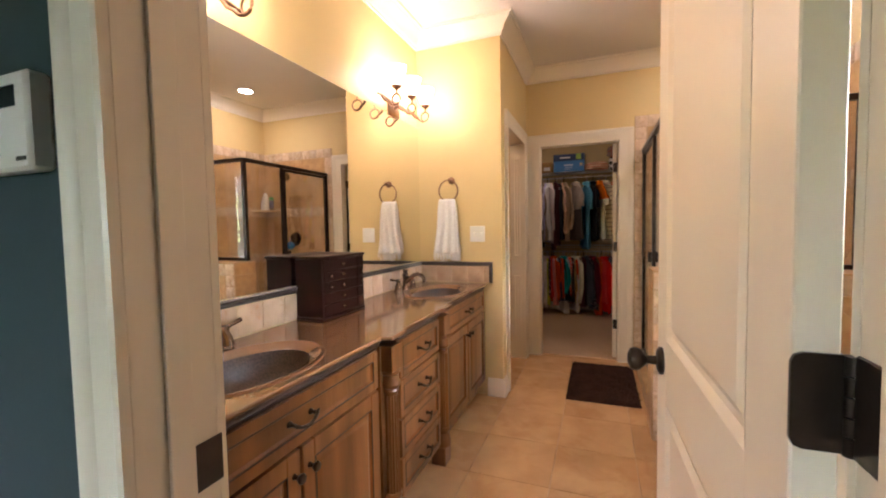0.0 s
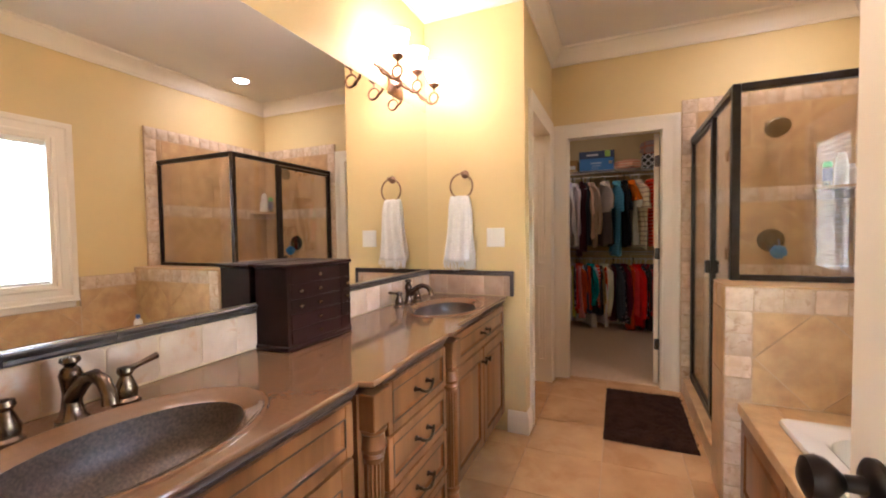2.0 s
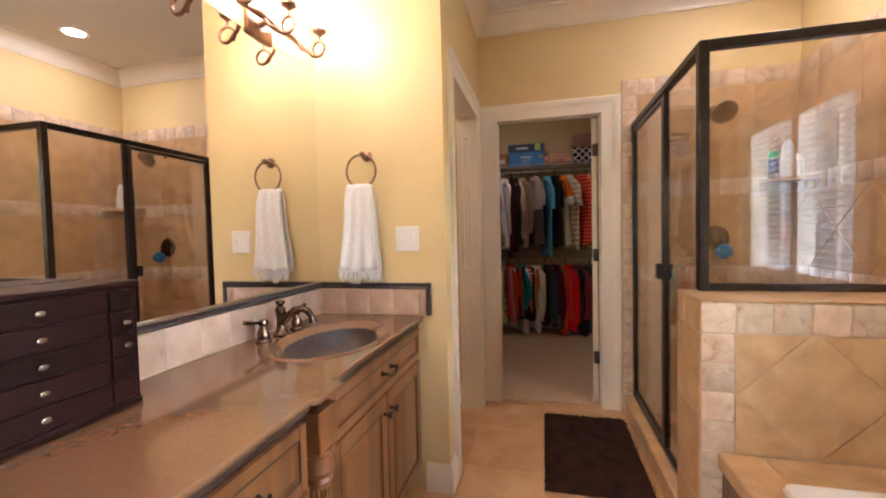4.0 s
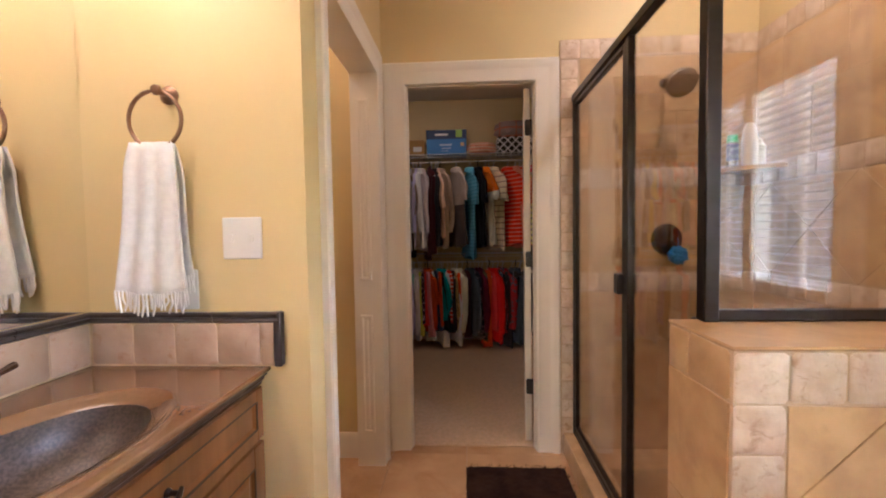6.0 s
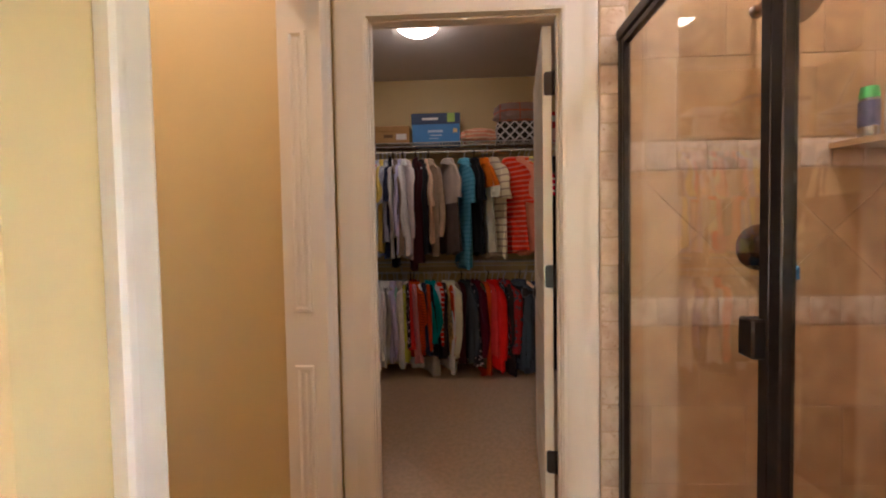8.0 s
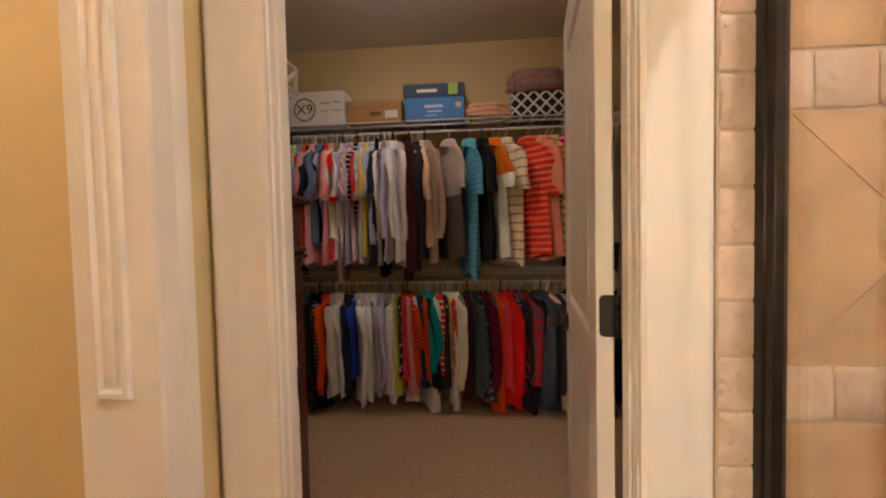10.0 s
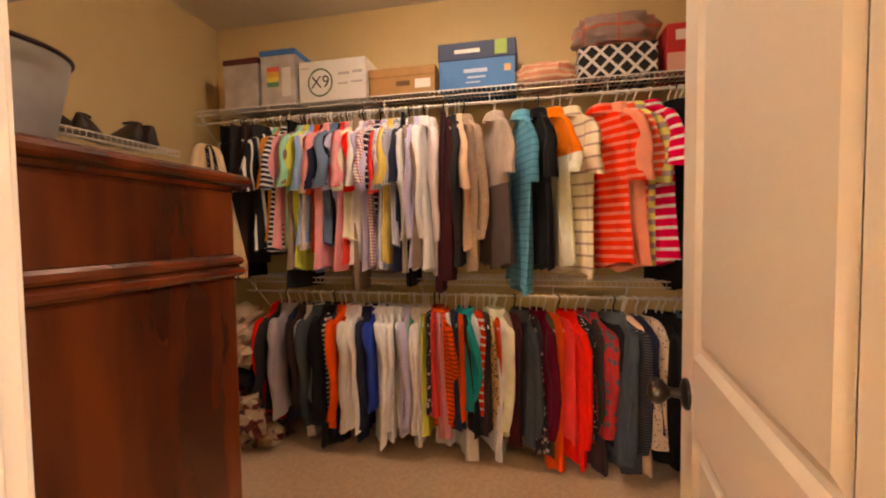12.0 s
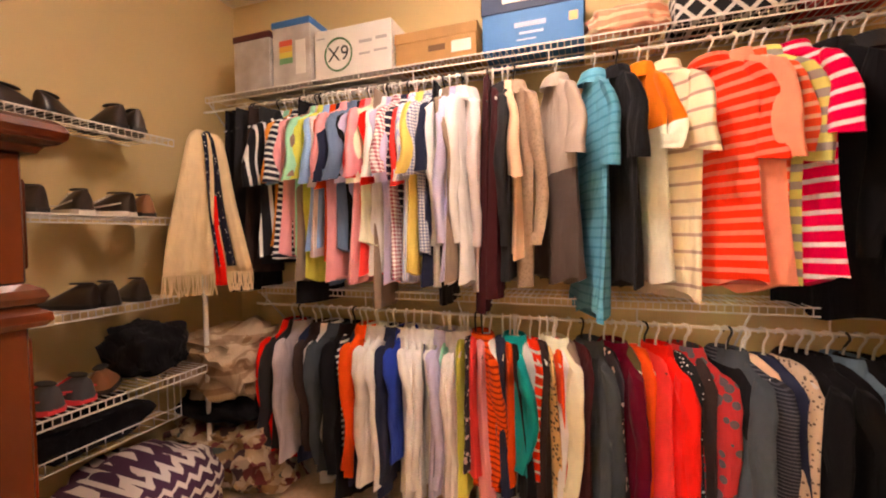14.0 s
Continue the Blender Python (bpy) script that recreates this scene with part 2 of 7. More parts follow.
M_DOME = glow("lit_dome_glass", (1.0, 0.78, 0.54), 15.0)
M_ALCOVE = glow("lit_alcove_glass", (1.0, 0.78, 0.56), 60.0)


# ---- mesh tools ----
def box(bm, a, b, bev=0.0, seg=1):
    c = [(x, y, z) for x in (a[0], b[0]) for y in (a[1], b[1]) for z in (a[2], b[2])]
    v = [bm.verts.new(p) for p in c]
    fs = [bm.faces.new([v[i] for i in q]) for q in ((0, 1, 3, 2), (4, 6, 7, 5), (0, 4, 5, 1), (2, 3, 7, 6), (0, 2, 6, 4), (1, 5, 7, 3))]
    if bev:
        es = {e for f in fs for e in f.edges}
        bmesh.ops.bevel(bm, geom=list(es), offset=bev, segments=seg, affect="EDGES", profile=0.5)


def tube(bm, pts, r, n=8, closed=False):
    pts = [Vector(p) for p in pts]
    k = len(pts)
    rings = []
    up = Vector((0.31, 0.17, 0.93)).normalized()
    for i, p in enumerate(pts):
        if closed:
            d = pts[(i + 1) % k] - pts[i - 1]
        else:
            d = pts[min(i + 1, k - 1)] - pts[max(i - 1, 0)]
        d.normalize()
        if abs(d.dot(up)) > 0.97:
            up = Vector((0.9, 0.2, 0.1)).normalized()
        s = d.cross(up).normalized()
        u = s.cross(d)
        rr = r[i] if isinstance(r, (list, tuple)) else r
        rings.append([bm.verts.new(p + (s * math.cos(a) + u * math.sin(a)) * rr) for a in (2 * math.pi * j / n for j in range(n))])
    for i in range(k if closed else k - 1):
        q, w = rings[i], rings[(i + 1) % k]
        for j in range(n):
            bm.faces.new((q[j], q[(j + 1) % n], w[(j + 1) % n], w[j]))
    if not closed:
        bm.faces.new(rings[0][::-1])
        bm.faces.new(rings[-1])


def lathe(bm, profile, centre=(0, 0, 0), axis="z", n=24, squash=(1, 1), flute=0.0, flutes=0):
    """Turns a profile of (radius, height) round an axis."""
    c = Vector(centre)
    rings = []
    for r, h in profile:
        ring = []
        for j in range(n):
            a = 2 * math.pi * j / n
            q = r * (1 - (flute if flutes and j % 2 else 0))
            u, w = q * math.cos(a) * squash[0], q * math.sin(a) * squash[1]
            p = {"z": (u, w, h), "x": (h, u, w), "y": (u, h, w)}[axis]
            ring.append(bm.verts.new(c + Vector(p)))
        rings.append(ring)
    for q, w in zip(rings, rings[1:]):
        for j in range(n):
            bm.faces.new((q[j], q[(j + 1) % n], w[(j + 1) % n], w[j]))
    if profile[0][0] > 1e-5:
        bm.faces.new(rings[0][::-1])
    if profile[-1][0] > 1e-5:
        bm.faces.new(rings[-1])


def rings_fill(bm, loops, cap_first=False, cap_last=True):
    """Skins loops of equal length, one after another."""
    vs = [[bm.verts.new(p) for p in lp] for lp in loops]
    n = len(vs[0])
    for q, w in zip(vs, vs[1:]):
        for j in range(n):
            bm.faces.new((q[j], q[(j + 1) % n], w[(j + 1) % n], w[j]))
    if cap_first:
        bm.faces.new(vs[0][::-1])
    if cap_last:
        bm.faces.new(vs[-1])


def finish(name, bm, material, parent=None, smooth=True, angle=38):
    bmesh.ops.remove_doubles(bm, verts=bm.verts, dist=1e-6)
    bmesh.ops.recalc_face_normals(bm, faces=bm.faces)
    me = bpy.data.meshes.new(name)
    bm.to_mesh(me)
    bm.free()
    me.materials.append(material)
    if smooth:
        me.polygons.foreach_set("use_smooth", [True] * len(me.polygons))
        me.set_sharp_from_angle(angle=radians(angle))
    ob = new(name, me)
    ob.parent = parent
    return ob


def boxes(name, material, items, parent=None, bev=0.0):
    bm = bmesh.new()
    for a, b in items:
        box(bm, a, b, bev)
    return finish(name, bm, material, parent, smooth=bev > 0)


def base(name, label, category, group="", at=(0, 0, 0), turn=0):
    e = new(name)
    e.empty_display_size = 0.05
    e.matrix_world = pose(*at, 0, 0, turn)
    return tagged(e, label, category, group)


def structure(ob, label, category="wall"):
    return tagged(ob, label, category, kind="structure")


def piece(parent, me, x, y, z, rx=0, ry=0, rz=0, name="tile"):
    o = new(name, me)
    o.parent = parent
    o.matrix_local = pose(x, y, z, rx, ry, rz)
    return o


def tile_mesh(w, h, t, material, bev=0.003, wobble=0.0):
    """A tile lying in its own x and z, with its face towards -y."""
    bm = bmesh.new()
    hw, hh = w / 2, h / 2
    if wobble:
        rnd = random.Random(int(w * 1000 + h * 77))
        c = []
        for x0, z0, x1, z1 in ((-hw, -hh, hw, -hh), (hw, -hh, hw, hh), (hw, hh, -hw, hh), (-hw, hh, -hw, -hh)):
            for k in (0.06, 0.35, 0.65, 0.94):
                c.append((x0 + (x1 - x0) * k + rnd.uniform(-wobble, wobble), z0 + (z1 - z0) * k + rnd.uniform(-wobble, wobble)))
    else:
        c = [(-hw, -hh), (hw, -hh), (hw, hh), (-hw, hh)]
    s = 1 - 2 * bev / min(w, h)
    rings_fill(bm, [[(x, 0, z) for x, z in c], [(x, -t + bev * 0.7, z) for x, z in c], [(x * s, -t, z * s) for x, z in c]])
    bmesh.ops.recalc_face_normals(bm, faces=bm.faces)
    me = bpy.data.meshes.new("tile")
    bm.to_mesh(me)
    bm.free()
    me.materials.append(material)
    if wobble:
        me.polygons.foreach_set("use_smooth", [True] * len(me.polygons))
        me.set_sharp_from_angle(angle=radians(50))
    return me


def raised_panel(bm, x0, x1, z0, z1, y, out, steps):
    """A moulded panel in the plane y; out: +1 or -1 along y; steps of (inset, height)."""
    loops = []
    for i, h in steps:
        yy = y + out * h
        loops.append([(x0 + i, yy, z0 + i), (x1 - i, yy, z0 + i), (x1 - i, yy, z1 - i), (x0 + i, yy, z1 - i)])
    rings_fill(bm, loops)


def framed(bm, w, h, th, rects, steps, bev=0.002):
    """A leaf of stiles and rails in x, z from the origin, with moulded panels on both faces."""
    xs0, xs1 = min(r[0] for r in rects), max(r[1] for r in rects)
    box(bm, (0, 0, 0), (xs0, th, h), bev)
    box(bm, (xs1, 0, 0), (w, th, h), bev)
    zs = [0.0]
    for r in sorted(rects, key=lambda q: q[2]):
        zs += [r[2], r[3]]
    zs.append(h)
    for a, b in zip(zs[::2], zs[1::2]):
        box(bm, (xs0, 0.0005, a), (xs1, th - 0.0005, b))
    for x0, x1, z0, z1 in rects:
        raised_panel(bm, x0, x1, z0, z1, th, 1, steps)
        raised_panel(bm, x0, x1, z0, z1, 0, -1, steps)


CASING = ((0.0, 0.0), (0.0, 0.013), (0.010, 0.016), (0.020, 0.0135), (0.040, 0.0145), (0.060, 0.0145), (0.070, 0.016), (0.080, 0.022), (0.094, 0.0255), (0.104, 0.0255), (0.112, 0.020), (0.112, 0.0))


def casing(name, axis, plane, out, a, b, h, label, scale=1.0, scale_b=None):
    """Moulded trim round a doorway. axis: the way along the wall; plane: the wall's face; out: the side it stands on."""
    bm = bmesh.new()
    loops = []
    for k in range(4):
        loop = []
        for u, v in CASING:
            ua, ub, v = u * scale, u * (scale_b or scale), plane + out * v
            s, z = ((a - ua, 0), (a - ua, h + u), (b + ub, h + u), (b + ub, 0))[k]
            loop.append((s, v, z) if axis == "x" else (v, s, z))
        loops.append(loop)
    rings_fill(bm, loops, True, True)
    return structure(finish(name, bm, M_TRIM, angle=25), label, "trim")


def jamb(name, axis, p0, p1, a, b, h, t=0.02):
    """The lining of a doorway through a wall from p0 to p1, with its stop."""
    mid = (p0 + p1) / 2
    it = [((a - t, p0, 0), (a, p1, h)), ((b, p0, 0), (b + t, p1, h)), ((a - t, p0, h), (b + t, p1, h + t))]
    it += [((a, mid - 0.018, 0), (a + 0.007, mid + 0.018, h)), ((b - 0.007, mid - 0.018, 0), (b, mid + 0.018, h)), ((a + 0.007, mid - 0.018, h - 0.007), (b - 0.007, mid + 0.018, h))]
    if axis == "y":
        it = [((q[1], q[0], q[2]), (w[1], w[0], w[2])) for q, w in it]
    return structure(boxes(name, M_TRIM, it, bev=0.0015), "cream painted door jamb with a stop", "trim")


# ---- the large structure ----
W, E, S, N = -1.318, 1.31, 0.44, 4.03
CEIL, LX, EY = 2.75, -0.66, 2.925
YF, CF, CW, CE, CC = 4.105, 6.36, -2.25, 1.10, 2.67

structure(boxes("wall_west", M_YELLOW, [((W - 0.12, 0.32, 0), (W, EY, CEIL))]), "yellow painted wall behind the long vanity")
structure(boxes("wall_vanity_end", M_YELLOW, [((W - 0.12, EY, 0), (LX, EY + 0.12, CEIL))]), "yellow painted end wall beside the vanity")
structure(boxes("wall_alcove", M_YELLOW, [((LX - 0.13, EY + 0.12, 0), (LX, 3.10, CEIL)), ((LX - 0.13, 3.10, 2.05), (LX, 3.88, CEIL)), ((LX - 0.13, 3.88, 0), (LX, N, CEIL))]), "yellow wall with a cased opening to an alcove")
structure(boxes("wall_alcove_back", M_YELLOW, [((-2.1, EY + 0.12, 0), (-2.0, 4.15, CEIL)), ((-2.1, EY, 0), (W - 0.12, EY + 0.12, CEIL))]), "yellow painted alcove wall")
structure(boxes("wall_alcove_north", M_YELLOW, [((-2.0, 3.95, 0), (LX - 0.13, 4.15, CEIL)), ((CW - 0.12, 4.03, 0), (-2.1, 4.15, CEIL))]), "yellow painted alcove end wall")
structure(boxes("wall_north", M_YELLOW, [((LX - 0.13, N, 0), (-0.548, YF, CEIL)), ((0.185, N, 0), (E + 0.12, YF, CEIL)), ((-0.548, N, 2.04), (0.185, YF, CEIL))]), "yellow wall with the closet doorway")
structure(boxes("wall_east", M_YELLOW, [((E, 0.32, 0), (E + 0.12, 0.94, CEIL)), ((E, 2.09, 0), (E + 0.12, N, CEIL)), ((E, 0.94, 0), (E + 0.12, 2.09, 0.88)), ((E, 0.94, 2.0), (E + 0.12, 2.09, CEIL))]), "yellow wall with a double window over the tub")
DX0, DX1 = -0.54, 0.205
structure(boxes("wall_south", M_YELLOW, [((W - 0.12, 0.38, 0), (DX0 - 0.02, S, CEIL)), ((DX1 + 0.02, 0.38, 0), (E + 0.12, S, CEIL)), ((DX0 - 0.02, 0.38, 2.05), (DX1 + 0.02, S, CEIL))]), "yellow painted entry wall")
structure(boxes("wall_bedroom", M_TEAL, [((-3.0, 0.32, 0), (DX0 - 0.02, 0.38, CEIL)), ((DX1 + 0.02, 0.32, 0), (3.0, 0.38, CEIL)), ((DX0 - 0.02, 0.32, 2.05), (DX1 + 0.02, 0.38, CEIL))]), "dark teal bedroom wall beside the doorway")
structure(boxes("wall_bedroom_rear", M_TEAL, [((-3.12, -3.0, 0), (-3.0, 0.38, CEIL)), ((3.0, -3.0, 0), (3.12, 0.38, CEIL)), ((-3.12, -3.12, 0), (-1.5, -3.0, CEIL)), ((-0.7, -3.12, 0), (3.12, -3.0, CEIL)), ((-1.5, -3.12, 0), (-0.7, -3.0, 0.9)), ((-1.5, -3.12, 1.9), (-0.7, -3.0, CEIL))]), "dark teal bedroom walls with a window")
structure(boxes("ceiling", M_CEIL, [((-2.1, 0.32, CEIL), (E + 0.12, 4.15, CEIL + 0.1))]), "white painted bathroom ceiling", "ceiling")
structure(boxes("ceiling_bedroom", M_CEIL, [((-3.12, -3.12, CEIL), (3.12, 0.32, CEIL + 0.1))]), "white bedroom ceiling", "ceiling")
structure(boxes("ceiling_closet", M_CEIL, [((CW - 0.12, YF, CC), (CE + 0.12, CF + 0.12, CC + 0.1))]), "painted closet ceiling", "ceiling")
structure(boxes("wall_closet_back", M_YELLOW, [((CW - 0.12, CF, 0), (CE + 0.12, CF + 0.12, CC))]), "yellow painted closet back wall")
structure(boxes("wall_closet_west", M_YELLOW, [((CW - 0.12, YF, 0), (CW, CF, CC))]), "yellow painted closet side wall")
structure(boxes("wall_closet_east", M_YELLOW, [((CE, YF, 0), (CE + 0.12, CF, CC))]), "yellow painted closet side wall")
floor = structure(boxes("floor", M_GROUT, [((-2.1, 0.38, -0.1), (E + 0.12, 4.07, -0.004))]), "tan stone tile floor with narrow grout joints", "floor")
structure(boxes("floor_closet", M_CARPET, [((CW - 0.12, 4.07, -0.1), (CE + 0.12, CF + 0.12, 0.006))]), "beige cut-pile closet carpet", "floor")
structure(boxes("floor_bedroom", M_CARPET, [((-3.12, -3.12, -0.1), (3.12, 0.38, 0.004))]), "beige bedroom carpet", "floor")

# door and opening trim
casing("casing_closet", "x", N, -1, -0.533, 0.168, 2.02, "cream moulded casing round the closet doorway", 1.04, 1.1)
casing("casing_closet_inner", "x", YF, 1, -0.545, 0.180, 2.02, "cream moulded casing inside the closet", 0.8)
jamb("jamb_closet", "x", N, YF, -0.528, 0.165, 2.02)
casing("casing_entry", "x", 0.32, -1, DX0, DX1, 2.03, "cream moulded casing round the bedroom side", 0.62)
casing("casing_entry_inner", "x", S, 1, DX0, DX1, 2.03, "cream moulded casing round the entry door", 0.8)
jamb("jamb_entry", "x", 0.32, S, DX0, DX1, 2.03)
casing("casing_alcove", "y", LX, 1, 3.12, 3.86, 2.03, "cream moulded casing round the alcove opening", 0.72, 0.72)

bm = bmesh.new()
for ya, yb, side in ((3.10, 3.12, 1), (3.86, 3.88, -1)):
    box(bm, (LX - 0.13, ya, 0), (LX, yb, 2.03))
    yf = yb if side > 0 else ya
    for z0, z1 in ((0.18, 0.80), (0.98, 1.90)):
        raised_panel(bm, LX - 0.10, LX - 0.035, z0, z1, yf, side, ((0, 0.0), (0.003, 0.008), (0.012, 0.009), (0.018, 0.003), (0.024, 0.003), (0.028, 0.007)))
box(bm, (LX - 0.13, 3.10, 2.03), (LX, 3.88, 2.05))
structure(finish("jamb_alcove", bm, M_TRIM, angle=20), "cream jamb with two moulded panels each side", "trim")


def run_trim(name, profile, path, label, closed=False, material=None):
    """A moulding of (inward, height) along a path of corners on the walls' faces, with mitres; inward is to the left of the way."""
    bm = bmesh.new()
    k = len(path)
    loops = []
    for i in range(k):
        p = Vector(path[i])
        prev = Vector(path[i - 1]) if i or closed else None
        nxt = Vector(path[(i + 1) % k]) if i < k - 1 or closed else None
        d1 = (p - prev).normalized() if prev is not None else (nxt - p).normalized()
        d2 = (nxt - p).normalized() if nxt is not None else d1
        n1, n2 = Vector((-d1.y, d1.x)), Vector((-d2.y, d2.x))
        off = (n1 + n2) / (1 + n1.dot(n2))
        loops.append([(p.x + off.x * u, p.y + off.y * u, z) for u, z in profile])
    if closed:
        loops.append(loops[0])
    rings_fill(bm, loops, not closed, not closed)
    return structure(finish(name, bm, material or M_TRIM, angle=25), label, "trim")


C = CEIL
CROWN = ((0.0, C - 0.125), (0.012, C - 0.125), (0.014, C - 0.110), (0.022, C - 0.104), (0.034, C - 0.080), (0.052, C - 0.055), (0.078, C - 0.036), (0.086, C - 0.022), (0.100, C - 0.018), (0.102, C), (0.0, C))
run_trim("crown_moulding", CROWN, ((W, S), (E, S), (E, N), (LX, N), (LX, EY), (W, EY)), "white crown moulding round the ceiling", True)
SKIRT = ((0.0, 0.0), (0.018, 0.0), (0.018, 0.095), (0.012, 0.112), (0.010, 0.125), (0.004, 0.135), (0.0, 0.135))
run_trim("baseboard", SKIRT, ((LX, 3.03), (LX, EY), (-0.775, EY)), "cream baseboard round the wall's end")
run_trim("baseboard_alcove", SKIRT, ((LX - 0.13, 3.95), (-2.0, 3.95), (-2.0, EY + 0.12)), "cream baseboard in the alcove")
run_trim("baseboard_closet", SKIRT, ((CE, YF), (CE, CF), (CW, CF), (CW, YF)), "cream baseboard round the closet")


def door(name, label, hinge, angle, w, h, swing, knob_z, hinge_zs, reach=0.022, grip=0.020):
    """A two-panel door leaf, hinged at a place and turned by an angle; swing: which way its thickness lies."""
    e = base(name, label, "door", at=hinge, turn=angle)
    th = 0.036
    bm = bmesh.new()
    framed(bm, w, h, th, [(0.11, w - 0.11, 0.22, 0.83), (0.11, w - 0.11, 0.98, h - 0.13)], ((0, 0), (0.004, -0.002), (0.014, -0.009), (0.024, -0.010), (0.040, -0.003), (0.05, -0.0025)))
    leaf = finish("leaf", bm, M_TRIM, e, angle=20)
    leaf.location = (0, 0 if swing > 0 else -th, 0.012)
    ym = th / 2 if swing > 0 else -th / 2
    bm = bmesh.new()
    for s in (-1, 1):
        y0 = ym + s * th / 2
        lathe(bm, [(0.0, s * 0.0), (0.033, s * 0.0), (0.033, s * 0.006), (0.026, s * 0.011), (0.011, s * 0.014), (0.010, s * 0.034), (0.016, s * 0.040), (0.026, s * 0.050), (0.0285, s * 0.060), (0.025, s * 0.071), (0.012, s * 0.077), (0.0, s * 0.078)], (w - 0.065, y0, knob_z), "y", 20)
    tagged(finish("knob", bm, M_BRONZE, e), "dark oil-rubbed bronze knob")
    for hz in hinge_zs:
        bm = bmesh.new()
        hx = -0.004
        sg = -1 if swing > 0 else 1
        ya, yb = sorted((ym - sg * grip, ym + sg * (0.018 + reach)))
        c = 0.009
        ring = [(ya, hz - 0.044), (yb - c, hz - 0.044), (yb - 0.3 * c, hz - 0.044 + 0.3 * c), (yb, hz - 0.044 + c), (yb, hz + 0.044 - c), (yb - 0.3 * c, hz + 0.044 - 0.3 * c), (yb - c, hz + 0.044), (ya, hz + 0.044)]
        rings_fill(bm, [[(x, y, z) for y, z in ring] for x in (hx, hx + 0.004)], True, True)
        yk = ym + (-1 if swing > 0 else 1) * (th / 2 + 0.006)
        for i in range(5):
            lathe(bm, [(0.0, i * 0.018 - 0.045 + hz), (0.0065, i * 0.018 - 0.045 + hz), (0.0065, i * 0.018 - 0.0285 + hz), (0.0, i * 0.018 - 0.0285 + hz)], (hx, yk, 0), "z", 10)
        tagged(finish("hinge", bm, M_BRONZE, e), "dark bronze butt hinge")
    return e


door("entry_door", "open cream two-panel door with a dark bronze knob", (DX1 - 0.006, S + 0.012, 0), 91.7, 0.71, 2.01, 1, 0.93, (0.32, 1.10, 1.78))
door("closet_door", "open cream two-panel closet door with dark hinges", (0.1537, 4.118, 0), 82.4, 0.742, 2.0, 1, 0.90, (0.33, 1.06, 1.795), 0.010, 0.012)
# hinge plates on the jambs and the strike plate
for nm, x0, y0, dx in (("entry", DX1, S, -1), ("closet", 0.165, YF, -1)):
    for hz in ((0.32, 1.10, 1.78) if nm == "entry" else (0.33, 1.06, 1.795)):
        bm = bmesh.new()
        box(bm, (x0 + dx * 0.003, y0 - 0.038, hz - 0.043), (x0 + 0.0005, y0 - 0.002, hz + 0.047), 0.001)
        structure(finish("hinge_plate", bm, M_BRONZE), "dark bronze hinge plate on the jamb", "hinge")
bm = bmesh.new()
box(bm, (DX0 - 0.0005, S - 0.040, 0.885), (DX0 + 0.003, S + 0.004, 0.955), 0.001)
structure(finish("strike_plate", bm, M_BRONZE), "dark bronze strike plate on the jamb", "strike plate")
bm = bmesh.new()
box(bm, (-0.5285, YF - 0.040, 0.885), (-0.525, YF + 0.004, 0.955), 0.001)
structure(finish("strike_plate", bm, M_BRONZE), "dark bronze strike plate on the jamb", "strike plate")

# ---- window over the tub ----
bm = bmesh.new()
loops = []
for y, z in ((0.96, 0.90), (2.07, 0.90), (2.07, 1.98), (0.96, 1.98)):
    sy, sz = (-1 if y < 1.5 else 1), (-1 if z < 1.4 else 1)
    loops.append([(E - v, y + sy * u, z + sz * u) for u, v in ((0, 0), (0, 0.012), (0.02, 0.016), (0.03, 0.011), (0.075, 0.014), (0.085, 0.024), (0.12, 0.026), (0.125, 0.0))])
loops.append(loops[0])
rings_fill(bm, loops, False, False)
box(bm, (E - 0.020, 0.86, 0.735), (E, 2.17, 0.778), 0.003)
box(bm, (E - 0.045, 0.84, 0.776), (E, 2.19, 0.792), 0.004)
structure(finish("window_casing", bm, M_TRIM, angle=25), "white moulded window casing", "trim")
win = structure(boxes("window_1", M_TRIM, [((E, 0.94, 0.88), (E + 0.12, 0.985, 2.0)), ((E, 2.045, 0.88), (E + 0.12, 2.09, 2.0)), ((E, 0.985, 0.88), (E + 0.12, 2.045, 0.92)), ((E, 0.985, 1.96), (E + 0.12, 2.045, 2.0)), ((E + 0.01, 1.485, 0.92), (E + 0.11, 1.545, 1.96))], bev=0.002), "white double window frame", "window")
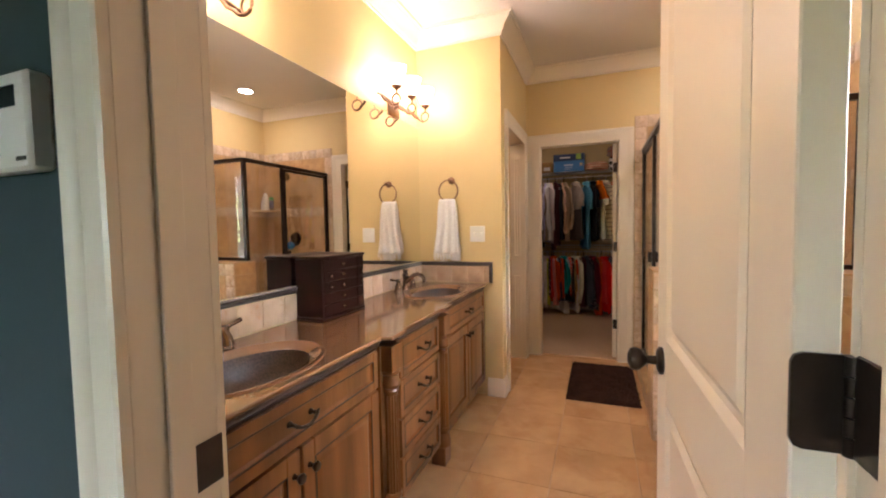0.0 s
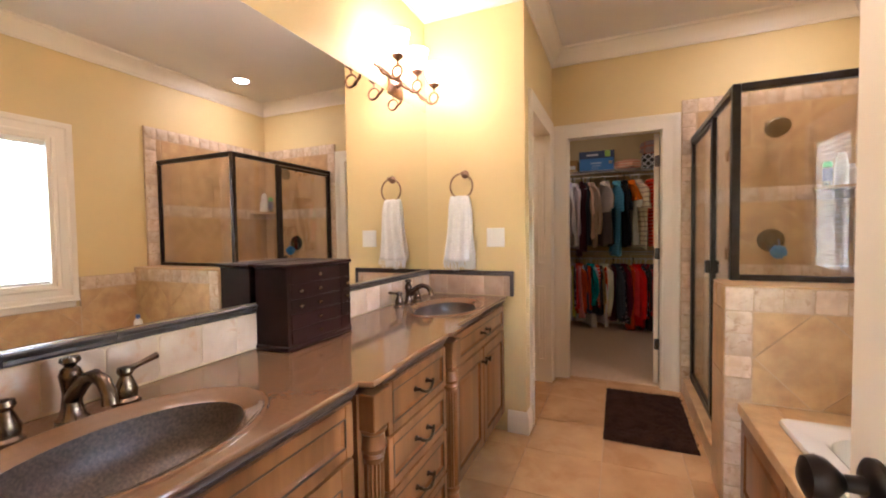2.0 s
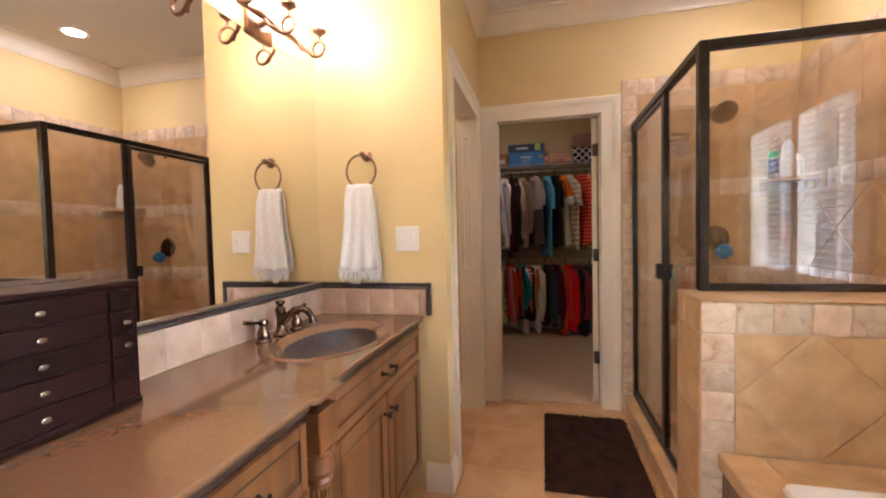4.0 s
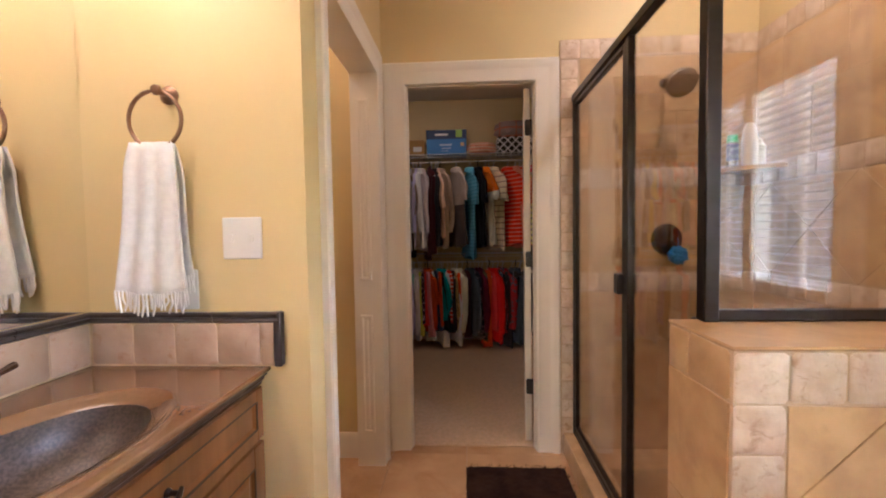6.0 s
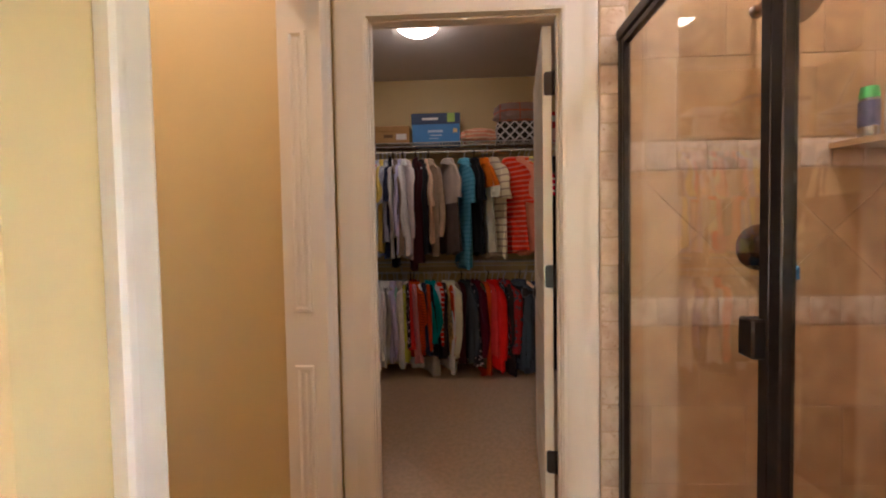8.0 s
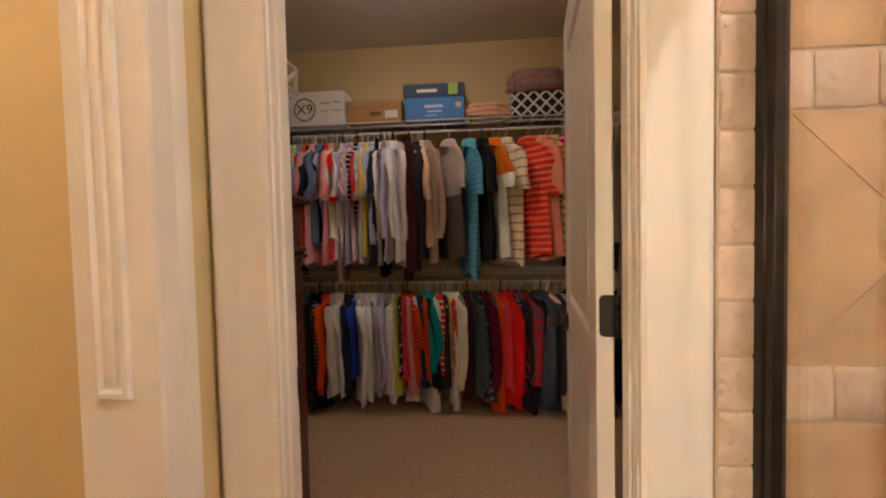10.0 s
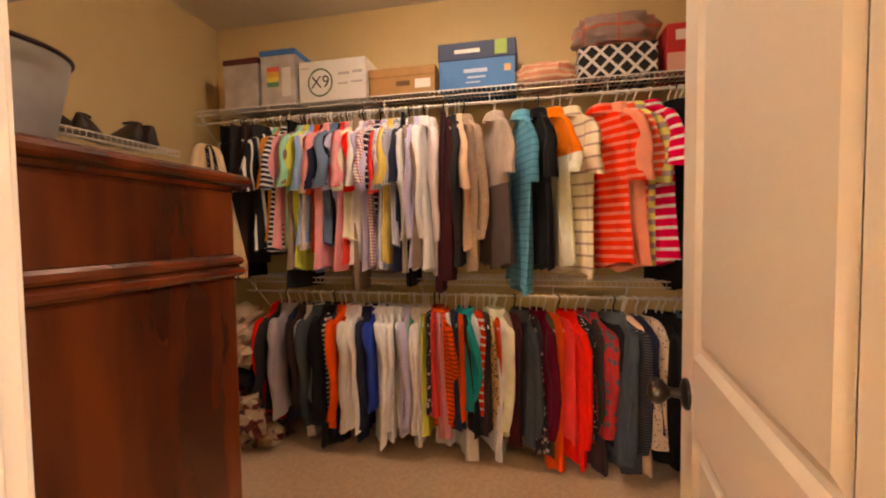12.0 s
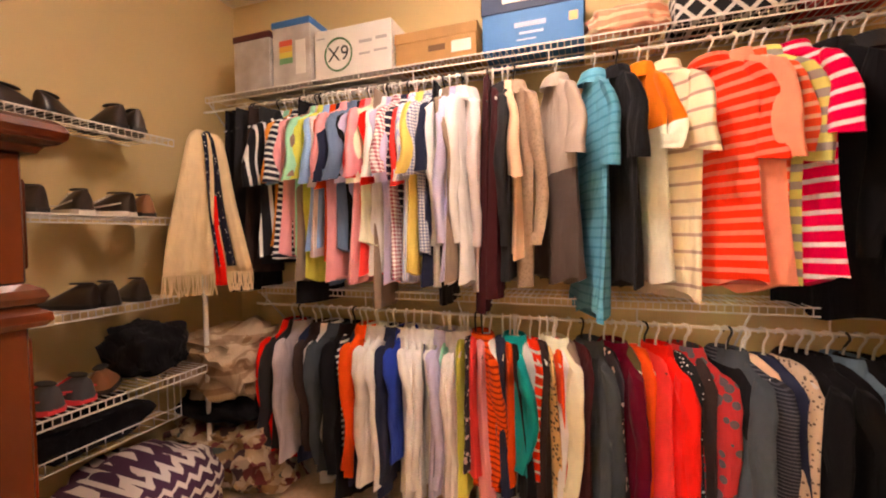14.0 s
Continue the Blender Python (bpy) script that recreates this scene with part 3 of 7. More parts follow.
for y0, y1 in ((0.985, 1.485), (1.545, 2.045)):
    g = boxes("pane", M_WINGLASS, [((E + 0.085, y0 - 0.002, 0.915), (E + 0.089, y1 + 0.002, 1.965))], win)
    g.visible_shadow = False
    boxes("muntin", M_TRIM, [((E + 0.078, (y0 + y1) / 2 - 0.009, 0.92), (E + 0.096, (y0 + y1) / 2 + 0.009, 1.96))], win)
    bl = base("window_blind", "white horizontal slat blind half turned open", "blind", "window blinds", at=(E + 0.035, (y0 + y1) / 2, 0.92))
    hw = (y1 - y0) / 2 - 0.008
    bm = bmesh.new()
    rings_fill(bm, [[(-0.024, s * hw, -0.002), (0.0, s * hw, 0.003), (0.024, s * hw, -0.002), (0.024, s * hw, -0.0045), (0.0, s * hw, 0.0005), (-0.024, s * hw, -0.0045)] for s in (-1, 1)], True, True)
    sl = finish("slat", bm, M_WHITE, bl)
    me = sl.data
    sl.matrix_local = pose(0, 0, 0.04, 0, 5, 0)
    for i in range(1, 24):
        piece(bl, me, 0, 0, 0.04 + i * 0.042, 0, 5, 0, "slat")
    boxes("head_rail", M_WHITE, [((-0.03, -hw, 1.0), (0.03, hw, 1.035))], bl, 0.003)
    boxes("bottom_rail", M_WHITE, [((-0.025, -hw, 0.003), (0.025, hw, 0.02))], bl, 0.003)
    bm = bmesh.new()
    for yy in (-hw * 0.6, hw * 0.6):
        for xx in (-0.026, 0.026):
            tube(bm, [(xx, yy, 0.01), (xx, yy, 1.01)], 0.0012, 5)
    tube(bm, [(-0.034, 0.0, 0.2), (-0.034, 0.0, 1.0)], 0.004, 6)
    finish("cord", bm, M_WHITE, bl)

# outside: ground, far hedge and sky glow seen through the windows
M_GRASS = mat("lawn", (0.10, 0.14, 0.04), 0.95, second=(0.06, 0.085, 0.025), scale=1.5, bump=0.6, bump_scale=30)
bm = bmesh.new()
box(bm, (-400, -400, -0.6), (400, 400, -0.45))
structure(finish("ground", bm, M_GRASS, smooth=False), "mown lawn outside the house", "ground")
M_FAR = bpy.data.materials.new("far_trees")
M_FAR.use_nodes = True
nt = M_FAR.node_tree
nt.nodes.clear()
o = nt.nodes.new("ShaderNodeOutputMaterial")
e = nt.nodes.new("ShaderNodeEmission")
tc = nt.nodes.new("ShaderNodeTexCoord")
nz = nt.nodes.new("ShaderNodeTexNoise")
nz.inputs["Scale"].default_value, nz.inputs["Detail"].default_value = 0.16, 9
sp = nt.nodes.new("ShaderNodeSeparateXYZ")
ad = nt.nodes.new("ShaderNodeMath")
ad.operation = "MULTIPLY_ADD"
ad.inputs[1].default_value = 0.012
cr = nt.nodes.new("ShaderNodeValToRGB")
for pos, col in ((0.45, (0.10, 0.16, 0.05)), (0.55, (0.30, 0.40, 0.16)), (0.62, (0.75, 0.84, 0.80)), (0.72, (0.88, 0.95, 1.0))):
    el = cr.color_ramp.elements.new(pos)
    el.color = (*col, 1)
cr.color_ramp.elements.remove(cr.color_ramp.elements[0])
cr.color_ramp.elements.remove(cr.color_ramp.elements[-1])
nt.links.new(tc.outputs["Object"], nz.inputs["Vector"])
nt.links.new(tc.outputs["Object"], sp.inputs[0])
nt.links.new(sp.outputs["Z"], ad.inputs[0])
nt.links.new(nz.outputs[0], ad.inputs[2])
nt.links.new(ad.outputs[0], cr.inputs[0])
nt.links.new(cr.outputs[0], e.inputs[0])
high = nt.nodes.new("ShaderNodeMapRange")
high.inputs[1].default_value, high.inputs[2].default_value = 20.0, 36.0
high.inputs[3].default_value, high.inputs[4].default_value = 65.0, 80.0
nt.links.new(sp.outputs["Z"], high.inputs[0])
nt.links.new(high.outputs[0], e.inputs[1])
nt.links.new(e.outputs[0], o.inputs[0])
bm = bmesh.new()
v = [bm.verts.new(p) for p in ((60, -90, -2), (60, 90, -2), (60, 90, 70), (60, -90, 70))]
bm.faces.new(v)
v = [bm.verts.new(p) for p in ((-90, -60, -2), (90, -60, -2), (90, -60, 70), (-90, -60, 70))]
bm.faces.new(v)
structure(finish("backdrop", bm, M_FAR, smooth=False), "hazy bright trees and sky in the distance", "backdrop")
winb = structure(boxes("window_2", M_TRIM, [((-1.5, -3.1, 0.9), (-1.45, -3.02, 1.9)), ((-0.75, -3.1, 0.9), (-0.7, -3.02, 1.9)), ((-1.45, -3.1, 0.9), (-0.75, -3.02, 0.95)), ((-1.45, -3.1, 1.85), (-0.75, -3.02, 1.9)), ((-1.12, -3.1, 0.95), (-1.08, -3.02, 1.85))]), "white bedroom window frame", "window")


# ---- vanity ----
CT = 0.85
BX = W + 0.022
van = base("vanity_cabinet", "long glazed maple double vanity with a brown stone top", "vanity", at=(0, 0, 0))
FRONT, BUMP, BANK = -0.775, -0.735, -0.752
CY0, CY1 = S, EY
bumps = ((1.36, 1.48), (1.93, 2.05))
outline = [(W + 0.002, CY0 + 0.002), (FRONT, CY0 + 0.002)]
outline += [(FRONT, bumps[0][0] - 0.015), (BUMP, bumps[0][0]), (BUMP, bumps[0][1]), (BANK, bumps[0][1] + 0.012)]
outline += [(BANK, bumps[1][0] - 0.012), (BUMP, bumps[1][0]), (BUMP, bumps[1][1]), (FRONT, bumps[1][1] + 0.015)]
outline += [(FRONT, CY1 - 0.002), (W + 0.002, CY1 - 0.002)]


def offset(poly, d):
    out = []
    k = len(poly)
    for i in range(k):
        p, a, b = Vector(poly[i]), Vector(poly[i - 1]), Vector(poly[(i + 1) % k])
        d1, d2 = (p - a).normalized(), (b - p).normalized()
        n1, n2 = Vector((-d1.y, d1.x)), Vector((-d2.y, d2.x))
        o = (n1 + n2) / (1 + n1.dot(n2))
        out.append((p.x + o.x * d, p.y + o.y * d))
    return out


SINKS = ((-1.005, 0.925), (-0.995, 2.46))
RA, RB, BA, BB = 0.285, 0.200, 0.225, 0.148


def oval(c, a, b, z, n=48):
    return [(c[0] + b * math.cos(2 * math.pi * i / n), c[1] + a * math.sin(2 * math.pi * i / n), z) for i in range(n)]


bm = bmesh.new()
prof = ((0.006, CT), (0.002, CT - 0.002), (0.0, CT - 0.006), (0.0, CT - 0.011), (0.003, CT - 0.015), (0.008, CT - 0.018), (0.014, CT - 0.019), (0.022, CT - 0.019))
rings_fill(bm, [[(x, y, z) for x, y in offset(outline, d)] for d, z in prof], False, False)
top = [bm.verts.new((x, y, CT)) for x, y in offset(outline, 0.006)]
es = [bm.edges.new((top[i], top[(i + 1) % len(top)])) for i in range(len(top))]
for c in SINKS:
    hv = [bm.verts.new(p) for p in oval(c, RA, RB, CT)]
    es += [bm.edges.new((hv[i], hv[(i + 1) % len(hv)])) for i in range(len(hv))]
bmesh.ops.triangle_fill(bm, edges=es, use_beauty=True)
tagged(finish("countertop", bm, M_COUNTER, van, angle=12), "polished brown stone countertop with a moulded edge")
for c in SINKS:
    bm = bmesh.new()
    q = [oval(c, RA, RB, CT), oval(c, RA - 0.003, RB - 0.003, CT + 0.005), oval(c, RA - 0.012, RB - 0.012, CT + 0.006), oval(c, RA - 0.02, RB - 0.02, CT + 0.001), oval(c, BA + 0.03, BB + 0.022, CT - 0.004), oval(c, BA + 0.008, BB + 0.006, CT - 0.008), oval(c, BA, BB, CT - 0.014)]
    rings_fill(bm, q, False, False)
    tagged(finish("rim", bm, M_COUNTER, van, angle=50), "brown stone oval sink rim")
    bm = bmesh.new()
    q = [oval(c, BA, BB, CT - 0.014)]
    for k in range(1, 9):
        f = math.cos(k / 9 * math.pi / 2) ** 0.55
        q.append(oval(c, BA * f, BB * f, CT - 0.014 - 0.125 * math.sin(k / 9 * math.pi / 2)))
    rings_fill(bm, q)
    snk = finish("sink_bowl", bm, M_BOWL, angle=60)
    tagged(snk, "dark speckled oval stone sink bowl in the counter", "sink", "vanity sinks")
    bm = bmesh.new()
    lathe(bm, [(0.0, 0.006), (0.012, 0.006), (0.022, 0.004), (0.024, 0.0)], (c[0], c[1], CT - 0.137), "z", 18)
    finish("drain", bm, M_FAUCET, snk)

# carcass: two sink bases, the proud drawer bank and the toe kick
bm = bmesh.new()
FX, KX = -0.815, -0.792
box(bm, (W + 0.01, CY0 + 0.004, 0.10), (FX, 1.365, 0.66))
box(bm, (W + 0.01, 2.045, 0.10), (FX, CY1 - 0.004, 0.66))
for y0, y1 in ((CY0 + 0.004, 1.365), (2.045, CY1 - 0.004)):
    box(bm, (FX - 0.02, y0, 0.66), (FX, y1, CT - 0.046))
box(bm, (W + 0.01, 1.365, 0.10), (KX - 0.004, 2.045, CT - 0.046))
box(bm, (W + 0.01, CY0 + 0.004, 0.0), (FX - 0.05, CY1 - 0.004, 0.10))
tagged(finish("body", bm, M_WOOD, van, smooth=False), "glazed maple cabinet carcass")


def handle(parent, x, y, z, along="y", length=0.088):
    """A bail pull of dark bronze: two rosettes and a bowed bar with flared ends."""
    bm = bmesh.new()
    for s in (-1, 1):
        lathe(bm, [(0.0, 0.0), (0.010, 0.0), (0.009, 0.004), (0.0055, 0.008), (0.0055, 0.022), (0.0, 0.024)], (x, y + s * length / 2, z), "x", 10)
    pts = [(x + 0.022 + 0.010 * math.cos(u * math.pi / 2) , y + u * length * 0.62, z - 0.016 * math.cos(u * math.pi / 2) + 0.006 * abs(u) ** 3) for u in (-1, -0.8, -0.55, -0.25, 0, 0.25, 0.55, 0.8, 1)]
    tube(bm, pts, [0.004, 0.006, 0.005, 0.0055, 0.0065, 0.0055, 0.005, 0.006, 0.004], 8)
    return tagged(finish("handle", bm, M_BRONZE, parent), "dark bronze bail pull")


def knob(parent, x, y, z):
    bm = bmesh.new()
    lathe(bm, [(0.0, 0.0), (0.009, 0.0), (0.006, 0.006), (0.005, 0.014), (0.012, 0.020), (0.0155, 0.027), (0.012, 0.033), (0.0, 0.035)], (x, y, z), "x", 14)
    return tagged(finish("handle", bm, M_BRONZE, parent), "dark bronze knob")


def front(name, x, y0, y1, z0, z1, rail=0.045, raised=True):
    """A cabinet front that faces +x, with a glazed groove round its raised panel."""
    th = 0.022
    bm = bmesh.new()
    h, w = z1 - z0, y1 - y0
    steps = ((0, 0), (0.003, -0.003), (0.006, -0.009), (0.012, -0.010), (0.030, -0.002), (0.034, -0.001)) if raised else ((0, 0), (0.003, -0.004), (0.010, -0.009), (0.014, -0.009))
    framed(bm, w, h, th, [(rail, w - rail, rail, h - rail)], steps, 0.003)
    ob = finish(name, bm, M_WOOD, van, angle=22)
    ob.matrix_local = pose(x + 0.0005, y1, z0, 0, 0, -90) @ pose(0, 0, 0)
    gl = bmesh.new()
    for a, b, c, d in ((rail - 0.002, rail + 0.002, rail, h - rail), (w - rail - 0.004, w - rail + 0.004, rail, h - rail)):
        box(gl, (a, th - 0.010, c), (b, th + 0.0012, d))
    for a, b in ((rail - 0.002, rail + 0.002), (h - rail - 0.002, h - rail + 0.002)):
        box(gl, (rail + 0.002, th - 0.010, a), (w - rail - 0.002, th + 0.0012, b))
    g = finish("glaze_line", gl, M_GLAZE, ob, smooth=False)
    return ob


def local_pull(ob, w, z, kind="bail"):
    k = (handle if kind == "bail" else knob)(ob, 0, 0, 0)
    k.matrix_local = pose(w, 0.022, z, 0, 0, 90)
    return k


for y0, y1 in ((CY0 + 0.03, 1.345), (2.07, CY1 - 0.02)):
    ym = (y0 + y1) / 2
    o = front("drawer_front", FX, y0, y1, 0.652, 0.797, 0.034, False)
    local_pull(o, (y1 - y0) / 2, 0.078)
    for a, b, kx in ((y0, ym - 0.004, 0.028), (ym + 0.004, y1, None)):
        o = front("door", FX, a, b, 0.125, 0.642, 0.055)
        local_pull(o, kx if kx else (b - a) - 0.028, 0.45, "knob")
zs = (0.125, 0.293, 0.462, 0.632, 0.80)
for z0, z1 in zip(zs, zs[1:]):
    o = front("drawer_front", KX, 1.485, 1.925, z0 + 0.004, z1 - 0.004, 0.03, False)
    local_pull(o, 0.22, (z1 - z0) / 2)
for y in (1.42, 1.99):
    bm = bmesh.new()
    box(bm, (FX - 0.02, y - 0.045, 0.70), (BUMP - 0.012, y + 0.045, CT - 0.046), 0.003)
    box(bm, (FX - 0.02, y - 0.045, 0.0), (BUMP - 0.02, y + 0.045, 0.10), 0.004)
    lathe(bm, [(0.0, 0.70), (0.040, 0.70), (0.040, 0.69), (0.033, 0.682), (0.036, 0.66), (0.040, 0.645), (0.036, 0.632), (0.030, 0.628), (0.034, 0.618), (0.030, 0.608), (0.028, 0.60), (0.0, 0.60)], (BUMP - 0.046, y, 0), "z", 24)
    lathe(bm, [(0.0, 0.60), (0.030, 0.60), (0.030, 0.20), (0.0, 0.20)], (BUMP - 0.046, y, 0), "z", 32, flute=0.16, flutes=1)
    lathe(bm, [(0.0, 0.20), (0.034, 0.20), (0.038, 0.188), (0.034, 0.176), (0.030, 0.168), (0.036, 0.15), (0.040, 0.13), (0.040, 0.10), (0.0, 0.10)], (BUMP - 0.046, y, 0), "z", 24)
    tagged(finish("column", bm, M_WOOD, van, angle=20), "turned and fluted maple column")
bm = bmesh.new()
for x, y0, y1 in ((FRONT, CY0 + 0.004, 1.36), (FRONT, 2.05, CY1 - 0.004), (BANK, 1.478, 1.932)):
    ring = [(-0.003, CT - 0.020), (-0.003, CT - 0.026), (-0.013, CT - 0.030), (-0.011, CT - 0.038), (-0.019, CT - 0.045), (-0.021, CT - 0.054), (-0.034, CT - 0.062), (-0.060, CT - 0.062), (-0.060, CT - 0.020)]
    rings_fill(bm, [[(x - 0.008 + u, y, z) for u, z in ring] for y in (y0, y1)], True, True)
tagged(finish("moulding", bm, M_GLAZE, van, angle=25), "dark glazed moulding under the top")

# backsplash backing; the tiles follow at the end
splash = structure(boxes("backsplash", M_GROUT, [((W, CY0, CT + 0.001), (W + 0.018, CY1 - 0.018, 0.999)), ((W, CY1 - 0.018, CT + 0.001), (-0.735, CY1, 0.999))]), "row of tumbled tiles with a dark border", "backsplash")

# mirror
mir = boxes("wall_mirror", M_MIRROR, [((W + 0.001, S + 0.01, 1.0085), (W + 0.007, EY - 0.004, 2.035))])
tagged(mir, "wide frameless plate mirror above the vanity", "mirror")


def faucet(c):
    e = base("faucet", "widespread brushed bronze faucet with two lever handles", "faucet", "vanity faucets", at=(-1.225, c[1] + 0.01, CT))
    bm = bmesh.new()
    lathe(bm, [(0.0, 0.0), (0.030, 0.0), (0.030, 0.006), (0.024, 0.012), (0.019, 0.03), (0.016, 0.06), (0.019, 0.085), (0.021, 0.10), (0.0165, 0.112), (0.010, 0.118), (0.019, 0.128), (0.017, 0.137), (0.0, 0.14)], n=20)
    pts = [(0.0, 0, 0.045), (0.03, 0, 0.075), (0.06, 0, 0.098), (0.09, 0, 0.108), (0.12, 0, 0.100), (0.138, 0, 0.078), (0.142, 0, 0.055)]
    tube(bm, pts, [0.017, 0.016, 0.0145, 0.0135, 0.013, 0.0135, 0.015], 12)
    finish("spout", bm, M_FAUCET, e)
    for s in (-1, 1):
        bm = bmesh.new()
        lathe(bm, [(0.0, 0.0), (0.029, 0.0), (0.029, 0.006), (0.022, 0.012), (0.024, 0.03), (0.017, 0.05), (0.012, 0.062), (0.018, 0.072), (0.016, 0.082), (0.0, 0.086)], (0, s * 0.105, 0), n=18)
        tube(bm, [(0, s * 0.105, 0.074), (-0.006, s * 0.14, 0.079), (-0.012, s * 0.185, 0.088)], [0.009, 0.006, 0.0085], 8)
        finish("lever", bm, M_FAUCET, e)


for c in SINKS:
    faucet(c)


def jewelry_box():
    e = base("jewelry_box", "dark espresso wooden jewelry box with small knobs", "jewelry box", at=(-1.225, 1.662, CT))
    w, d, h = 0.345, 0.155, 0.295
    boxes("body", M_ESPRESSO, [((-d / 2 + 0.004, -w / 2, 0.012), (d / 2 - 0.006, w / 2, h - 0.014))], e, 0.002)
    boxes("plinth", M_ESPRESSO, [((-d / 2 + 0.002, -w / 2 - 0.004, 0.0), (d / 2 - 0.002, w / 2 + 0.004, 0.018))], e, 0.004)
    boxes("lid", M_ESPRESSO, [((-d / 2 + 0.002, -w / 2 - 0.006, h - 0.014), (d / 2, w / 2 + 0.006, h))], e, 0.003)
    rows = 5
    for i in range(rows):
        z0 = 0.024 + i * 0.051
        for y0, y1, ks in ((-w / 2 + 0.015, w / 2 - 0.07, 1), (w / 2 - 0.064, w / 2 - 0.012, 0)):
            dr = boxes("drawer", M_ESPRESSO, [((d / 2 - 0.007, y0, z0), (d / 2 - 0.002, y1, z0 + 0.047))], e, 0.0015)
            ky = [(y0 + y1) / 2] if ks else ([(y0 + y1) / 2] if i in (2, 3) else [])
            if ks and i in (2, 3):
                ky = [(y0 + y1) / 2, y0 + 0.035]
            for k in ky:
                bm = bmesh.new()
                lathe(bm, [(0.0, 0.0), (0.003, 0.0), (0.0035, 0.006), (0.0065, 0.009), (0.006, 0.014), (0.0, 0.016)], (d / 2 - 0.002, k, z0 + 0.024), "x", 10, (1.5, 1))
                tagged(finish("handle", bm, M_NICKEL, dr), "small silver knob")


jewelry_box()


def vanity_light(y):
    e = base("vanity_light", "antique bronze scroll vanity light with three lit shades", "wall lamp", "vanity lights", at=(W, y, 2.10))
    bm = bmesh.new()
    box(bm, (0.0, -0.075, -0.075), (0.020, 0.075, 0.03), 0.008, 2)
    tube(bm, [(0.012, 0, -0.02), (0.035, 0, -0.012), (0.058, 0, -0.008)], 0.012, 10)
    n = 28
    bar = [(0.060, -0.285 + 0.57 * i / n, -0.008 + 0.006 * math.sin(i / n * math.pi * 6)) for i in range(n + 1)]
    tube(bm, bar, [0.005 + 0.010 * math.sin(i / n * math.pi) ** 0.5 + 0.002 * math.sin(i * 1.3) for i in range(n + 1)], 10)
    for s in (-1, 1):
        lathe(bm, [(0.0, 0.0), (0.006, 0.003), (0.009, 0.010), (0.005, 0.017), (0.0, 0.020)] if s > 0 else [(0.0, 0.0), (0.006, -0.003), (0.009, -0.010), (0.005, -0.017), (0.0, -0.020)], (0.060, s * 0.283, -0.008), "y", 12)
    finish("arm", bm, M_FIXTURE, e)
    for yy in (-0.22, 0.0, 0.22):
        bm = bmesh.new()
        # a scroll that leaves the bar, turns once under the cup and ends in a curl
        pts = [(0.060, yy - 0.035, -0.008), (0.080, yy - 0.030, -0.040)]
        for k in range(24):
            a = radians(205 + k * 17)
            r = 0.040 - 0.0006 * k
            pts.append((0.145 + r * math.cos(a), yy - 0.022 + 0.0012 * k, -0.036 + r * math.sin(a)))
        tube(bm, pts, [0.008 - 0.00012 * k for k in range(len(pts))], 8)
        lathe(bm, [(0.0, -0.004), (0.008, -0.004), (0.006, 0.014), (0.014, 0.024), (0.029, 0.034), (0.031, 0.046), (0.025, 0.050), (0.0, 0.050)], (0.15, yy, 0.004), n=18)
        finish("scroll", bm, M_FIXTURE, e)
        bm = bmesh.new()
        lathe(bm, [(0.022, 0.055), (0.030, 0.065), (0.044, 0.095), (0.052, 0.13), (0.060, 0.158), (0.056, 0.158), (0.048, 0.13), (0.0, 0.11)], (0.15, yy, 0.0), n=18)
        tagged(finish("shade", bm, M_BULB, e), "lit frosted glass shade")


for y in (0.93, 2.515):
    vanity_light(y)


def towel_ring():
    e = base("towel_ring", "bronze towel ring on the end wall", "towel ring", at=(-1.043, EY, 1.62))
    bm = bmesh.new()
    lathe(bm, [(0.0, 0.0), (0.026, 0.0), (0.026, -0.006), (0.018, -0.012), (0.009, -0.018), (0.009, -0.045), (0.015, -0.050), (0.012, -0.058), (0.0, -0.060)], (0, 0, 0), "y", 18)
    finish("mount", bm, M_FIXTURE, e)
    bm = bmesh.new()
    tube(bm, [(0.075 * math.sin(a) - 0.012, -0.045, -0.078 + 0.078 * math.cos(a)) for a in (2 * math.pi * k / 32 for k in range(32))], 0.0055, 8, True)
    finish("ring", bm, M_FIXTURE, e)


towel_ring()


